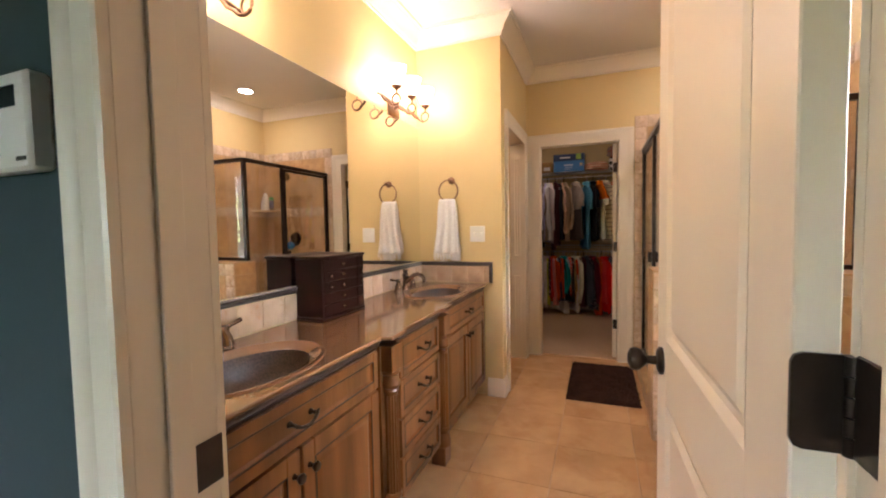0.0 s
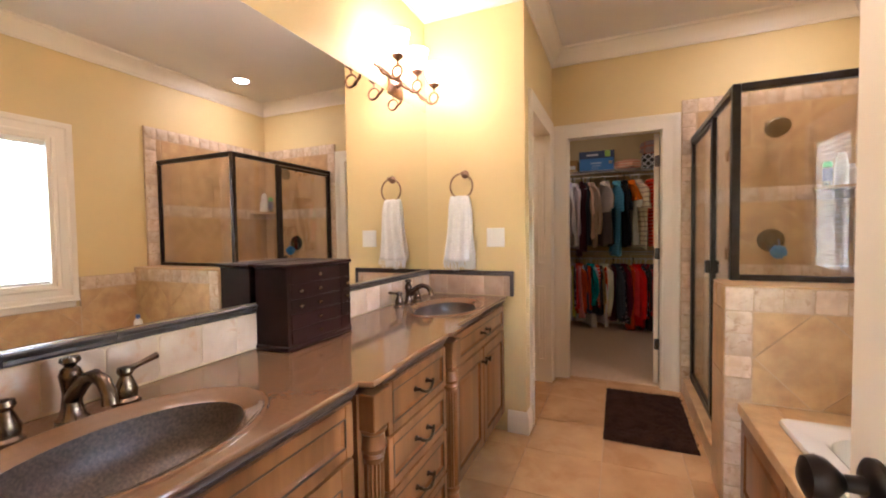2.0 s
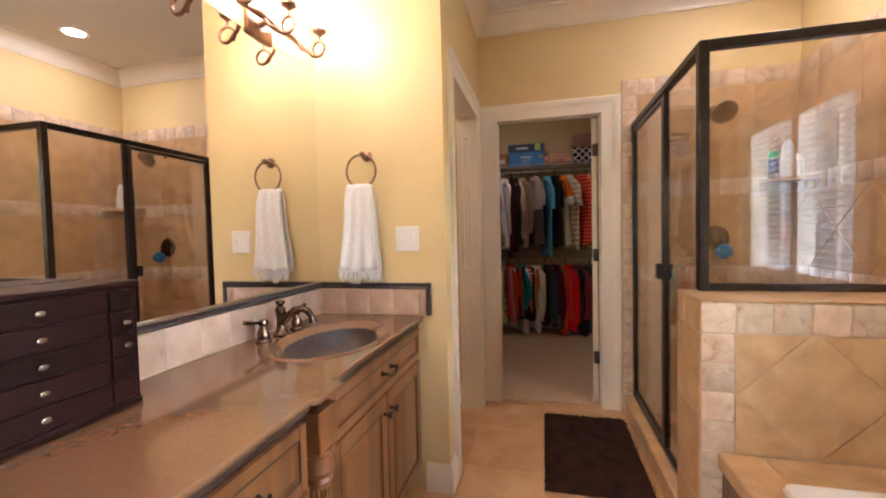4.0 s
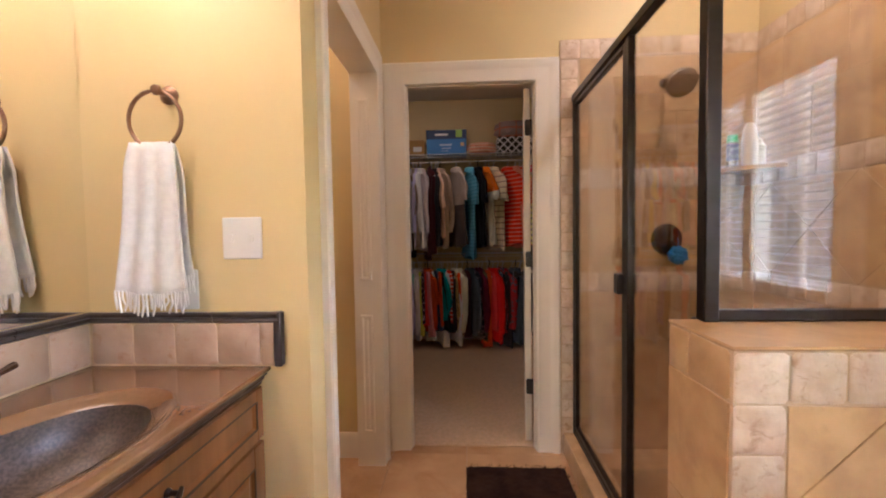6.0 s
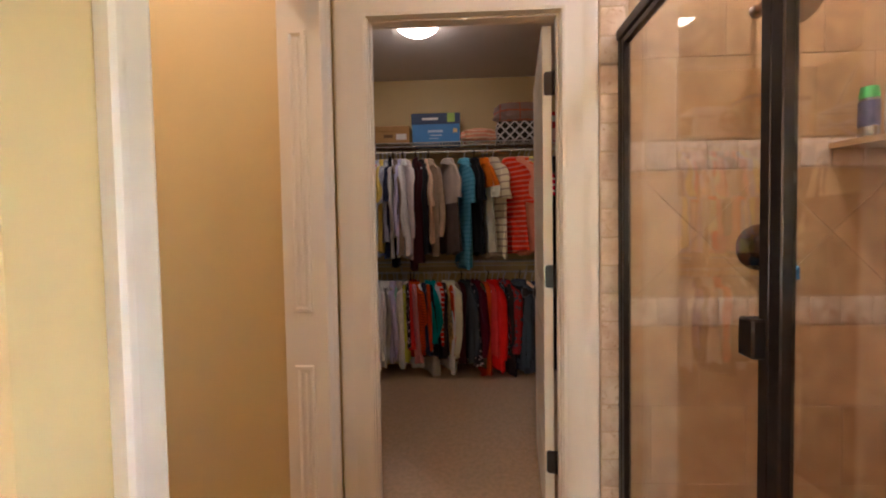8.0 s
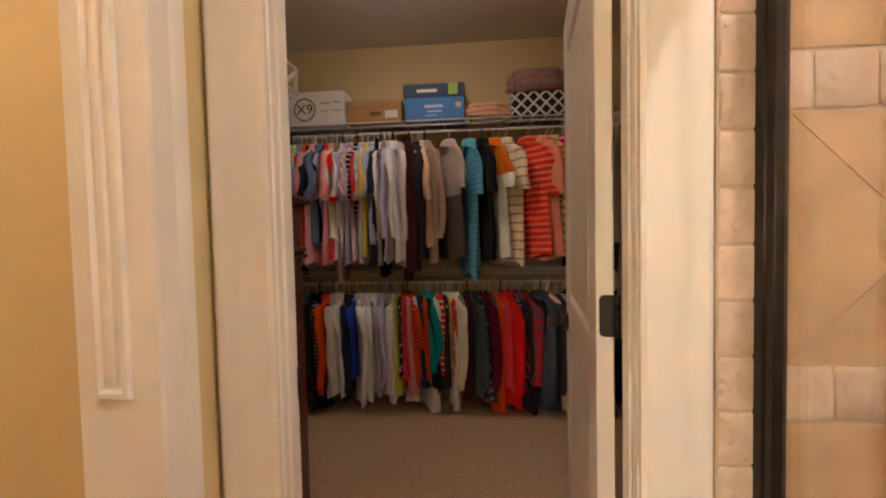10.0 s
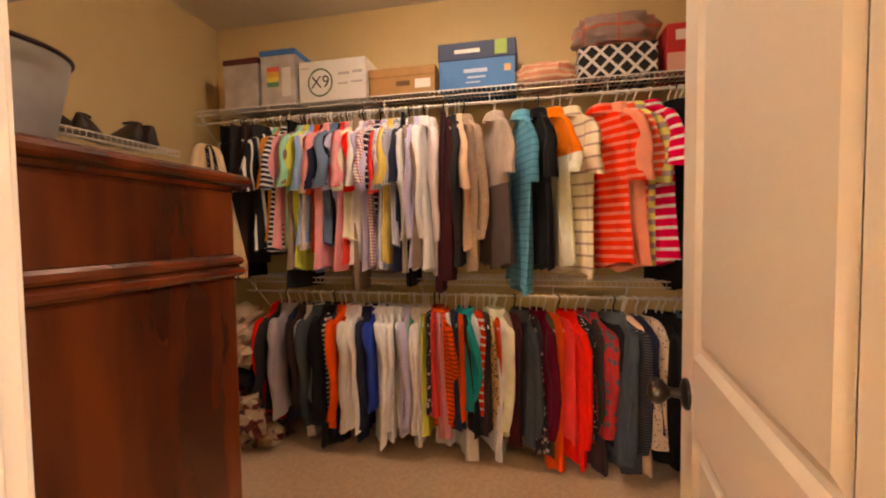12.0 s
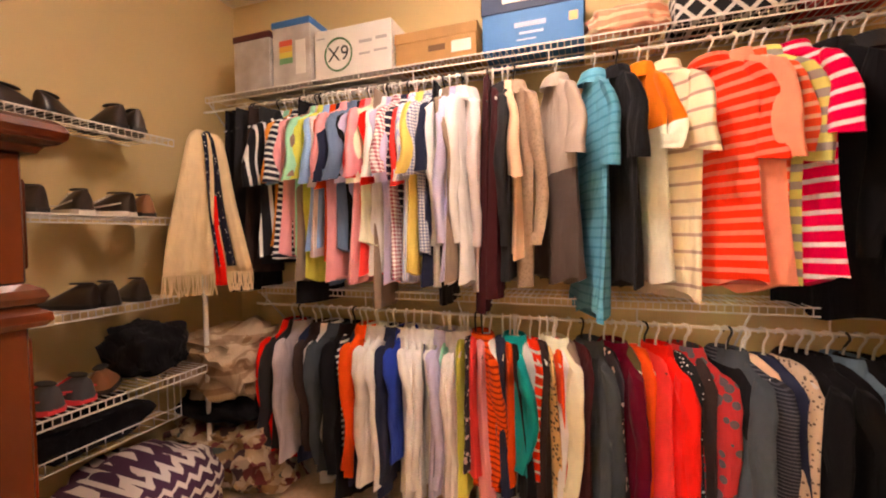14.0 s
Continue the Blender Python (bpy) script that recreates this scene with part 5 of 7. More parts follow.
def garment(name, label, cat, x, rod_z, lean, style, material, length, wide=0.20, sub=None, rnd=None):
    """A piece of clothing hung at x on a rod. lean: degrees by which its near edge swings towards +x. style: short, long, none, pants or coat."""
    bm = bmesh.new()
    ph = rnd.uniform(0, 6)
    puff = rnd.uniform(0.7, 1.5)
    taper = rnd.uniform(-0.10, 0.10)
    top = -0.086
    if style == "pants":
        loops = []
        for k in range(13):
            v = k / 12
            loops.append(body_ring(-0.05 - v * length, wide * (0.55 + 0.12 * v), 0.016 + 0.012 * v, ph, 0.004 + 0.008 * v))
        rings_fill(bm, loops, True, True)
    else:
        loops = []
        rows = [(top, 0.046, 0.026), (top - 0.014, 0.074, 0.026), (top - 0.040, 0.114, 0.022), (top - 0.072, wide * 0.84, 0.019), (top - 0.100, wide * 0.95, 0.018)]
        body = length - 0.100
        for k in range(1, 15):
            v = k / 14
            rows.append((top - 0.100 - body * v, wide * (0.94 - 0.08 * math.sin(v * 3.1) + taper * v * v), 0.019 + 0.012 * v * puff))
        for k, (z, hw, ty) in enumerate(rows):
            v = max(0, (k - 4) / 14)
            r = body_ring(z, hw, ty, ph, 0.002 + 0.013 * v * puff)
            dx, dy = 0.012 * math.sin(v * 2.2 + ph) * v, 0.007 * math.sin(v * 3.0 + ph)
            r = [(p[0] + dx, p[1] + dy, p[2]) for p in r]
            if k == len(rows) - 1:
                r = [(p[0], p[1], p[2] + 0.020 * math.sin(p[0] * 22 + ph)) for p in r]
            loops.append(r)
        rings_fill(bm, loops, True, True)
        # collar: a stand and a leaf that folds over it
        if style != "none":
            col = [[(0.060 * math.cos(a) * q, 0.042 * math.sin(a) * q, top + h - 0.016 * math.cos(a) * (q > 1.1)) for a in (2 * math.pi * i / 16 for i in range(16))] for q, h in ((1.0, -0.012), (0.98, 0.020), (1.10, 0.016), (1.42, -0.026))]
            rings_fill(bm, col, False, False)
        ln = {"short": rnd.uniform(0.26, 0.32), "long": min(length * 0.84, 0.58), "coat": 0.62, "none": 0}[style]
        if ln:
            for s in (-1, 1):
                n = 9
                lo = []
                swing = rnd.uniform(-0.01, 0.045)
                away = rnd.uniform(0.012, 0.048) if style == "short" else rnd.uniform(0.0, 0.025)
                bend = rnd.uniform(0.0, 0.05)
                for k in range(n + 1):
                    v = k / n
                    cx = wide * 0.84 + away * math.sin(v * 1.6) - (bend * v * v if style != "short" else 0.0)
                    cy = -0.014 + swing * math.sin(v * 2.6) + 0.007 * math.sin(v * 8 + ph)
                    cz = top - 0.066 - ln * v
                    rx = (0.044 + 0.010 * v) if style == "short" else (0.052 - 0.016 * v + 0.005 * math.sin(v * 13 + ph))
                    ry = (0.018 + 0.008 * v) if style == "short" else (0.024 - 0.004 * v + 0.004 * math.sin(v * 17 + ph))
                    if k == 0:
                        rx, ry = rx * 0.55, ry * 0.8
                    slope = 0.6 * (1 - v) + (0.22 * v if style == "short" else 0.0)
                    lo.append([(s * (cx + rx * math.cos(a)), cy + ry * math.sin(a) + 0.006 * math.sin(3 * a + ph) * v, cz - slope * rx * math.cos(a)) for a in (2 * math.pi * i / 14 for i in range(14))])
                # the cuff turns inwards, so that the sleeve's mouth is open
                lo.append([(s * cx + (p[0] - s * cx) * 0.86, cy + (p[1] - cy) * 0.80, p[2] + 0.002) for p in lo[-1]])
                lo.append([(p[0], p[1], p[2] + 0.045) for p in lo[-1]])
                rings_fill(bm, lo, True, True)
    ob = finish(name, bm, material, angle=70)
    m = pose(x, RY - 0.012, rod_z, rnd.uniform(-2.5, 2.5), rnd.uniform(-3, 3), -90 + lean)
    ob.matrix_world = m
    tagged(ob, label, cat, "hanging clothes")
    src = HANGB if sub == "dark" else HANG
    if src in HANG_USED:
        copy_thing(src, m)
    else:
        src.matrix_world = m
        HANG_USED.append(src)
    return ob


K = {
    "charcoal": cloth("charcoal_cloth", (0.035, 0.035, 0.038)), "black": cloth("black_cloth", (0.012, 0.012, 0.014)), "brown": cloth("dark_brown_cloth", (0.045, 0.03, 0.028)),
    "bwstripe": cloth("black_white_stripe", (0.02, 0.02, 0.025), (0.75, 0.73, 0.7), "pinstripe", 22, 0.3), "mint": cloth("mint_cloth", (0.32, 0.62, 0.45)), "amber": cloth("amber_cloth", (0.70, 0.30, 0.09)),
    "bwlevel": cloth("navy_white_bands", (0.03, 0.03, 0.05), (0.75, 0.73, 0.7), "stripes", 36, 0.4), "pink": cloth("pink_cloth", (0.80, 0.32, 0.34)), "taupe": cloth("taupe_cloth", (0.27, 0.21, 0.165)),
    "lime": cloth("lime_cloth", (0.58, 0.60, 0.13)), "sky": cloth("light_blue_cloth", (0.28, 0.42, 0.68)), "orange": cloth("orange_cloth", (0.78, 0.115, 0.05)), "navy": cloth("navy_cloth", (0.03, 0.035, 0.07)),
    "steel": cloth("steel_blue_cloth", (0.15, 0.21, 0.33)), "slate": cloth("slate_cloth", (0.07, 0.085, 0.10)), "coral": cloth("coral_red_cloth", (0.82, 0.10, 0.09)), "white": cloth("white_cloth", (0.80, 0.76, 0.75)),
    "cream": cloth("cream_cloth", (0.78, 0.68, 0.52)), "red": cloth("red_cloth", (0.78, 0.045, 0.035)), "lavender": cloth("lavender_cloth", (0.50, 0.48, 0.66)), "gingham": cloth("pink_gingham", (0.82, 0.72, 0.72), (0.35, 0.10, 0.14), "check", 60, 0.5),
    "navyband": cloth("navy_band", (0.03, 0.03, 0.06), (0.7, 0.7, 0.72), "stripes", 30, 0.25), "yellow": cloth("yellow_cloth", (0.68, 0.54, 0.17)), "bluecheck": cloth("blue_check", (0.75, 0.75, 0.78), (0.15, 0.18, 0.35), "check", 75, 0.5),
    "bluestripe": cloth("blue_stripe_shirt", (0.62, 0.64, 0.78), (0.35, 0.42, 0.65), "pinstripe", 90, 0.4), "palepink": cloth("pale_pink_cloth", (0.80, 0.60, 0.60)), "maroon": cloth("maroon_cloth", (0.075, 0.022, 0.026)), "peach": cloth("peach_cloth", (0.80, 0.48, 0.34)),
    "knit": cloth("oatmeal_knit", (0.42, 0.32, 0.235), (0.34, 0.26, 0.19), "dots", 90, 0.35), "block": cloth("grey_block_polo", (0.47, 0.40, 0.34), (0.12, 0.095, 0.085), "block", -0.46), "turq": cloth("turquoise_stripe", (0.15, 0.375, 0.52), (0.10, 0.29, 0.43), "stripes", 28, 0.25),
    "orangecream": cloth("orange_cream_tee", (0.86, 0.20, 0.06), (0.80, 0.70, 0.55), "block", -0.33), "plaid": cloth("cream_striped_cloth", (0.76, 0.60, 0.43), (0.42, 0.31, 0.24), "stripes", 17, 0.2),
    "redstripe": cloth("coral_stripe_polo", (0.78, 0.085, 0.060), (0.80, 0.22, 0.17), "stripes", 24, 0.38), "salmon": cloth("salmon_cloth", (0.85, 0.28, 0.19)), "coralwide": cloth("coral_white_stripe", (0.80, 0.14, 0.08), (0.78, 0.42, 0.32), "stripes", 26, 0.35),
    "limegrey": cloth("lime_grey_stripe", (0.62, 0.62, 0.20), (0.35, 0.32, 0.28), "stripes", 18, 0.45), "magenta": cloth("magenta_white_stripe", (0.62, 0.04, 0.09), (0.72, 0.66, 0.64), "stripes", 20, 0.3),
    "lilac": cloth("lilac_grey_cloth", (0.42, 0.38, 0.42)), "grey": cloth("light_grey_cloth", (0.66, 0.64, 0.63)), "royal": cloth("royal_blue_cloth", (0.06, 0.09, 0.42)), "teal": cloth("teal_cloth", (0.03, 0.30, 0.31)), "aqua": cloth("aqua_cloth", (0.30, 0.62, 0.52)),
    "floral": cloth("dark_floral", (0.05, 0.045, 0.06), (0.62, 0.50, 0.48), "print", 38, 0.33), "rustripe": cloth("rust_stripe_knit", (0.82, 0.12, 0.04), (0.30, 0.05, 0.03), "stripes", 42, 0.3), "redwhite": cloth("red_white_stripe", (0.78, 0.07, 0.04), (0.78, 0.70, 0.62), "stripes", 24, 0.25),
    "leopard": cloth("leopard_print", (0.62, 0.42, 0.20), (0.05, 0.035, 0.03), "print", 55, 0.36), "burgundy": cloth("burgundy_cloth", (0.13, 0.015, 0.03)), "olive": cloth("olive_cloth", (0.12, 0.10, 0.05)),
    "paisley": cloth("red_paisley", (0.40, 0.06, 0.06), (0.10, 0.09, 0.10), "print", 26, 0.40), "dotted": cloth("black_dotted", (0.02, 0.02, 0.022), (0.62, 0.6, 0.58), "dots", 70, 0.25), "darkstripe": cloth("charcoal_stripe", (0.035, 0.038, 0.05), (0.11, 0.115, 0.14), "stripes", 80, 0.4),
    "spotknit": cloth("cream_spotted_knit", (0.62, 0.52, 0.40), (0.16, 0.12, 0.10), "dots", 65, 0.28), "bluegrey": cloth("blue_grey_cloth", (0.16, 0.23, 0.30)),
}
WORDS = {"short": "short-sleeved", "long": "long-sleeved", "none": "sleeveless", "pants": "folded", "coat": "long dark"}
rnd = random.Random(11)


# how much more than its neighbours a piece is turned to the room
TURNED = {("palepink", True): 20, ("knit", True): 14, ("block", True): 8, ("redstripe", True): 10, ("plaid", True): 8, ("white", False): 16, ("rustripe", False): 20, ("teal", False): 14, ("cream", False): 14, ("paisley", False): 14, ("lilac", False): 18, ("darkstripe", False): 12}


def hang_row(spec, rod_z, lengths, leans):
    for x, key, style, ln in spec:
        lean = np.interp(x, *leans) + rnd.uniform(-8, 8) + TURNED.get((key, rod_z > 1.5), 0)
        L = lengths[ln] * (rnd.uniform(0.96, 1.04) if rod_z > 1.5 else rnd.uniform(0.88, 1.08))
        nm = {"pants": "trousers", "coat": "coat", "none": "top"}.get(style, "shirt")
        words = K[key].name.replace("_", " ")
        xr = x - 0.10 * math.sin(radians(lean))
        garment(nm, f"{WORDS[style]} {words} {nm} on a hanger", "trousers" if nm == "trousers" else nm, xr, rod_z, lean, style, K[key], L, 0.22 if style == "pants" else rnd.uniform(0.145, 0.175) if style == "none" else rnd.uniform(0.18, 0.21), "dark" if rnd.random() < 0.15 else None, rnd)


UPPER_A = [(-1.90, "black", "pants", "m"), (-1.83, "charcoal", "pants", "m"), (-1.75, "brown", "pants", "m"), (-1.69, "charcoal", "pants", "m"), (-1.64, "bwstripe", "short", "s"), (-1.58, "mint", "short", "s"), (-1.55, "amber", "short", "s"), (-1.52, "bwlevel", "short", "s"), (-1.485, "pink", "short", "s"), (-1.45, "taupe", "short", "m"), (-1.39, "lime", "short", "m"), (-1.35, "sky", "short", "s"), (-1.32, "orange", "short", "s"), (-1.28, "navy", "short", "s"), (-1.25, "steel", "short", "m"), (-1.21, "steel", "short", "s"), (-1.18, "black", "short", "s"), (-1.14, "coral", "short", "m"), (-1.10, "cream", "short", "s"), (-1.07, "red", "short", "m"), (-1.03, "lavender", "short", "m"), (-0.985, "gingham", "short", "m"), (-0.95, "navyband", "short", "s"), (-0.90, "bluestripe", "short", "m"), (-0.865, "yellow", "short", "m"), (-0.835, "bluecheck", "short", "s")]
UPPER_B = [(-0.80, "navy", "short", "m"), (-0.74, "taupe", "long", "m"), (-0.69, "white", "long", "m"), (-0.63, "palepink", "long", "m"), (-0.53, "maroon", "none", "l"), (-0.495, "charcoal", "long", "m"), (-0.47, "peach", "short", "s"), (-0.42, "knit", "long", "m"), (-0.26, "block", "short", "m"), (-0.13, "turq", "short", "l"), (-0.05, "black", "short", "m"), (0.03, "orangecream", "short", "m"), (0.14, "plaid", "short", "m"), (0.29, "redstripe", "short", "m"), (0.355, "salmon", "short", "m"), (0.40, "coralwide", "short", "m"), (0.445, "limegrey", "short", "m"), (0.50, "magenta", "short", "m"), (0.62, "black", "coat", "l"), (0.70, "charcoal", "coat", "l"), (0.78, "black", "coat", "l"), (0.86, "cream", "none", "s"), (0.93, "navy", "long", "m")]
LOWER_A = [(-1.62, "red", "long", "m"), (-1.55, "lilac", "long", "s"), (-1.50, "navy", "none", "m"), (-1.44, "brown", "long", "s"), (-1.36, "slate", "long", "m"), (-1.29, "black", "long", "l"), (-1.25, "bwlevel", "none", "m"), (-1.19, "orange", "long", "m"), (-1.13, "grey", "long", "m"), (-1.08, "grey", "long", "m"), (-1.03, "navy", "long", "m"), (-0.98, "royal", "long", "s"), (-0.90, "white", "long", "m"), (-0.82, "white", "long", "m"), (-0.76, "aqua", "none", "m"), (-0.71, "grey", "long", "m"), (-0.66, "floral", "none", "s"), (-0.63, "coral", "none", "s"), (-0.56, "rustripe", "long", "s"), (-0.51, "navy", "none", "m")]
LOWER_B = [(-0.48, "orange", "none", "s"), (-0.43, "teal", "long", "s"), (-0.37, "redwhite", "none", "s"), (-0.34, "brown", "none", "m"), (-0.315, "leopard", "none", "s"), (-0.29, "orange", "none", "s"), (-0.25, "cream", "long", "m"), (-0.21, "taupe", "none", "m"), (-0.17, "maroon", "none", "m"), (-0.13, "slate", "long", "m"), (-0.09, "floral", "none", "m"), (-0.04, "burgundy", "long", "m"), (-0.005, "olive", "none", "m"), (0.04, "orange", "none", "l"), (0.11, "red", "long", "l"), (0.17, "dotted", "none", "m"), (0.24, "paisley", "long", "m"), (0.31, "black", "none", "m"), (0.37, "darkstripe", "long", "l"), (0.45, "navy", "none", "s"), (0.50, "spotknit", "none", "m"), (0.59, "black", "long", "m"), (0.67, "bluegrey", "short", "m"), (0.76, "navy", "none", "m"), (0.85, "black", "long", "m")]
LEANS = ((-1.6, -0.8, -0.4, 0.0, 0.3, 0.8), (-8, 2, 16, 24, 30, 30))
hang_row(UPPER_A, 1.945, {"s": 0.68, "m": 0.79, "l": 0.87}, LEANS)
hang_row(UPPER_B, 1.945, {"s": 0.70, "m": 0.80, "l": 0.88}, LEANS)
hang_row(LOWER_A, 0.90, {"s": 0.60, "m": 0.70, "l": 0.76}, LEANS)
hang_row(LOWER_B, 0.90, {"s": 0.58, "m": 0.69, "l": 0.75}, LEANS)
hang_row([(-1.505, "sky", "short", "s"), (-1.42, "mint", "short", "s"), (-1.37, "palepink", "short", "s"), (-1.265, "pink", "short", "m"), (-1.16, "lavender", "short", "s"), (-1.12, "pink", "short", "m"), (-1.05, "white", "short", "m"), (-1.005, "lavender", "short", "m"), (-0.925, "coral", "short", "s"), (-0.785, "white", "long", "m"), (-0.715, "lavender", "long", "m")], 1.945, {"s": 0.68, "m": 0.79}, LEANS)
hang_row([(-1.585, "charcoal", "long", "m"), (-1.40, "grey", "long", "m"), (-1.22, "navy", "none", "m"), (-1.105, "white", "long", "m"), (-0.94, "white", "long", "l"), (-0.86, "white", "long", "l"), (-0.79, "lavender", "long", "m"), (-0.735, "white", "long", "m"), (-0.685, "lime", "none", "m"), (-0.60, "pink", "none", "m"), (-0.535, "white", "none", "m"), (-0.455, "black", "none", "m"), (-0.40, "white", "none", "l"), (-0.27, "white", "none", "l"), (0.075, "coral", "none", "m"), (0.205, "brown", "none", "l"), (0.34, "slate", "long", "m"), (0.41, "peach", "none", "l"), (0.545, "black", "long", "m"), (0.64, "black", "none", "l"), (0.72, "black", "long", "l")], 0.90, {"s": 0.58, "m": 0.68, "l": 0.76}, LEANS)
hang_row([(-1.46, "black", "pants", "x"), (-1.06, "taupe", "pants", "x"), (-0.79, "black", "pants", "x"), (-0.56, "maroon", "pants", "x"), (-1.86, "black", "pants", "x")], 1.945, {"x": 0.93}, LEANS)
# empty hangers
for x, z, a in ((0.545, 1.945, -48), (0.575, 1.945, -62), (0.60, 1.945, -38), (0.34, 0.90, -60), (0.53, 0.90, -45), (0.63, 0.90, -52)):
    copy_thing(HANG, pose(x, RY - 0.012, z, 0, 0, a))


# ---- things on the top shelf ----
def carton(name, label, cat, x0, x1, z1, depth, material, lid=None, lid_h=0.06, lidmat=None, z0=2.034, y0=None):
    y0 = RY + 0.012 if y0 is None else y0
    e = base(name, label, cat, at=((x0 + x1) / 2, y0 + depth / 2, z0))
    hw, hd, h = (x1 - x0) / 2, depth / 2, z1 - z0
    boxes("body", material, [((-hw + 0.004, -hd + 0.004, 0), (hw - 0.004, hd - 0.004, h - 0.002))], e, 0.004)
    if lid:
        boxes("lid", lidmat or material, [((-hw, -hd, h - lid_h), (hw, hd, h))], e, 0.004)
    return e, hw, hd, h


M_CLEAR = mat("cloudy_plastic", (0.62, 0.58, 0.55), 0.3, second=(0.45, 0.40, 0.36), scale=8)
M_BLUE = mat("blue_card", (0.055, 0.22, 0.55), 0.6, vary=0.08, scale=9)
M_NAVY = mat("navy_card", (0.025, 0.05, 0.12), 0.6, vary=0.1, scale=9)
M_GREYINK = mat("grey_ink", (0.45, 0.44, 0.43), 0.6)
M_REDCARD = mat("red_card", (0.62, 0.03, 0.03), 0.5, vary=0.1, scale=8)


def bars(parent, y, items, material):
    return boxes("print", material, [((x0, y - 0.0012, z0), (x1, y + 0.0005, z1)) for x0, x1, z0, z1 in items], parent)


def text(parent, words, size, at, material):
    cu = bpy.data.curves.new("lettering", "FONT")
    cu.body, cu.size, cu.align_x, cu.align_y = words, size, "CENTER", "CENTER"
    cu.extrude = 0.0006
    ob = new("lettering", cu)
    ob.parent = parent
    ob.matrix_local = pose(*at, 90, 0, 0)
    cu.materials.append(material)
    return ob


e, hw, hd, h = carton("storage_bin", "cloudy plastic storage bin with a maroon lid", "storage bin", -1.995, -1.745, 2.335, 0.24, M_CLEAR, True, 0.035, mat("maroon_lid", (0.10, 0.015, 0.02), 0.4))
e, hw, hd, h = carton("storage_bin", "clear plastic bin with a blue lid and papers", "storage bin", -1.735, -1.495, 2.365, 0.24, M_CLEAR, True, 0.035, mat("blue_lid", (0.05, 0.20, 0.55), 0.4))
for i, c in enumerate(((0.75, 0.12, 0.06), (0.8, 0.45, 0.05), (0.75, 0.65, 0.08), (0.2, 0.45, 0.2))):
    bars(e, -hd + 0.003, [(-0.07, 0.01, 0.20 - i * 0.03, 0.228 - i * 0.03)], mat("paper_colour", c, 0.6))
bars(e, -hd + 0.003, [(0.03, 0.09, 0.05, 0.22)], M_PAPER)
e, hw, hd, h = carton("white_carton", "white cardboard box marked X9 in a green circle", "box", -1.475, -1.04, 2.275, 0.24, M_PAPER)
bm = bmesh.new()
tube(bm, [(-0.075 + 0.075 * math.cos(a), -hd + 0.003, 0.11 + 0.078 * math.sin(a)) for a in (2 * math.pi * k / 40 for k in range(40))], 0.005, 5, True)
finish("print", bm, M_GREENINK, e)
text(e, "X9", 0.10, (-0.075, -hd + 0.003, 0.11), M_INK)
for q in [(-0.20, -0.15, 0.195, 0.201), (0.04, 0.11, 0.145, 0.160), (0.13, 0.19, 0.15, 0.165), (0.04, 0.10, 0.09, 0.10), (0.12, 0.19, 0.095, 0.105)]:
    bars(e, -hd + 0.004, [q], M_GREYINK)
e, hw, hd, h = carton("shoe_box", "tan cardboard shoe box with a white label", "shoe box", -1.03, -0.632, 2.185, 0.24, M_CARD, True, 0.05)
bars(e, -hd + 0.003, [(0.08, 0.17, 0.03, 0.08)], M_PAPER)
bars(e, -hd + 0.003, [(-0.03, 0.05, 0.048, 0.075)], mat("brown_ink", (0.16, 0.08, 0.03), 0.6))
e, hw, hd, h = carton("paper_carton", "blue cardboard carton with a navy lid and green sticker", "box", -0.615, -0.19, 2.285, 0.25, M_BLUE, True, 0.095, M_NAVY)
bars(e, -hd - 0.001, [(0.10, 0.165, h - 0.08, h - 0.004)], mat("lime_sticker", (0.35, 0.55, 0.08), 0.5))
bars(e, -hd - 0.001, [(-0.12, 0.02, h - 0.060, h - 0.040)], M_PAPER)
M_PALE = mat("pale_blue_ink", (0.45, 0.58, 0.75), 0.6)
for q in ((-0.07, 0.06, 0.085, 0.105), (-0.05, 0.05, 0.055, 0.065), (-0.06, 0.02, 0.03, 0.036)):
    bars(e, -hd + 0.003, [q], M_PALE)
bars(e, -hd + 0.003, [(0.15, 0.185, 0.08, 0.115)], mat("gold_ink", (0.7, 0.5, 0.2), 0.5))


def bundle(name, label, cat, at, size, material, seed, lumps=0.18, power=0.7):
    """A soft rounded bundle of cloth with folds."""
    bm = bmesh.new()
    bmesh.ops.create_icosphere(bm, subdivisions=4, radius=1.0)
    r2 = random.Random(seed)
    ofs = Vector((r2.uniform(0, 9), r2.uniform(0, 9), r2.uniform(0, 9)))
    for v in bm.verts:
        d = v.co.normalized()
        p = Vector([math.copysign(abs(c) ** power, c) for c in d])
        k = 1 + lumps * noise.noise(d * 1.8 + ofs) + lumps * 0.45 * noise.noise(d * 5 + ofs) + lumps * 0.3 * math.sin(9 * noise.noise(d * 2.2 + ofs * 2))
        v.co = Vector((p.x * size[0], p.y * size[1], p.z * size[2])) * k
        v.co.z = max(v.co.z, -size[2] * 0.92)
    ob = finish(name, bm, material, angle=80)
    ob.location = (at[0], at[1], at[2] + size[2] * 0.92)
    return tagged(ob, label, cat)


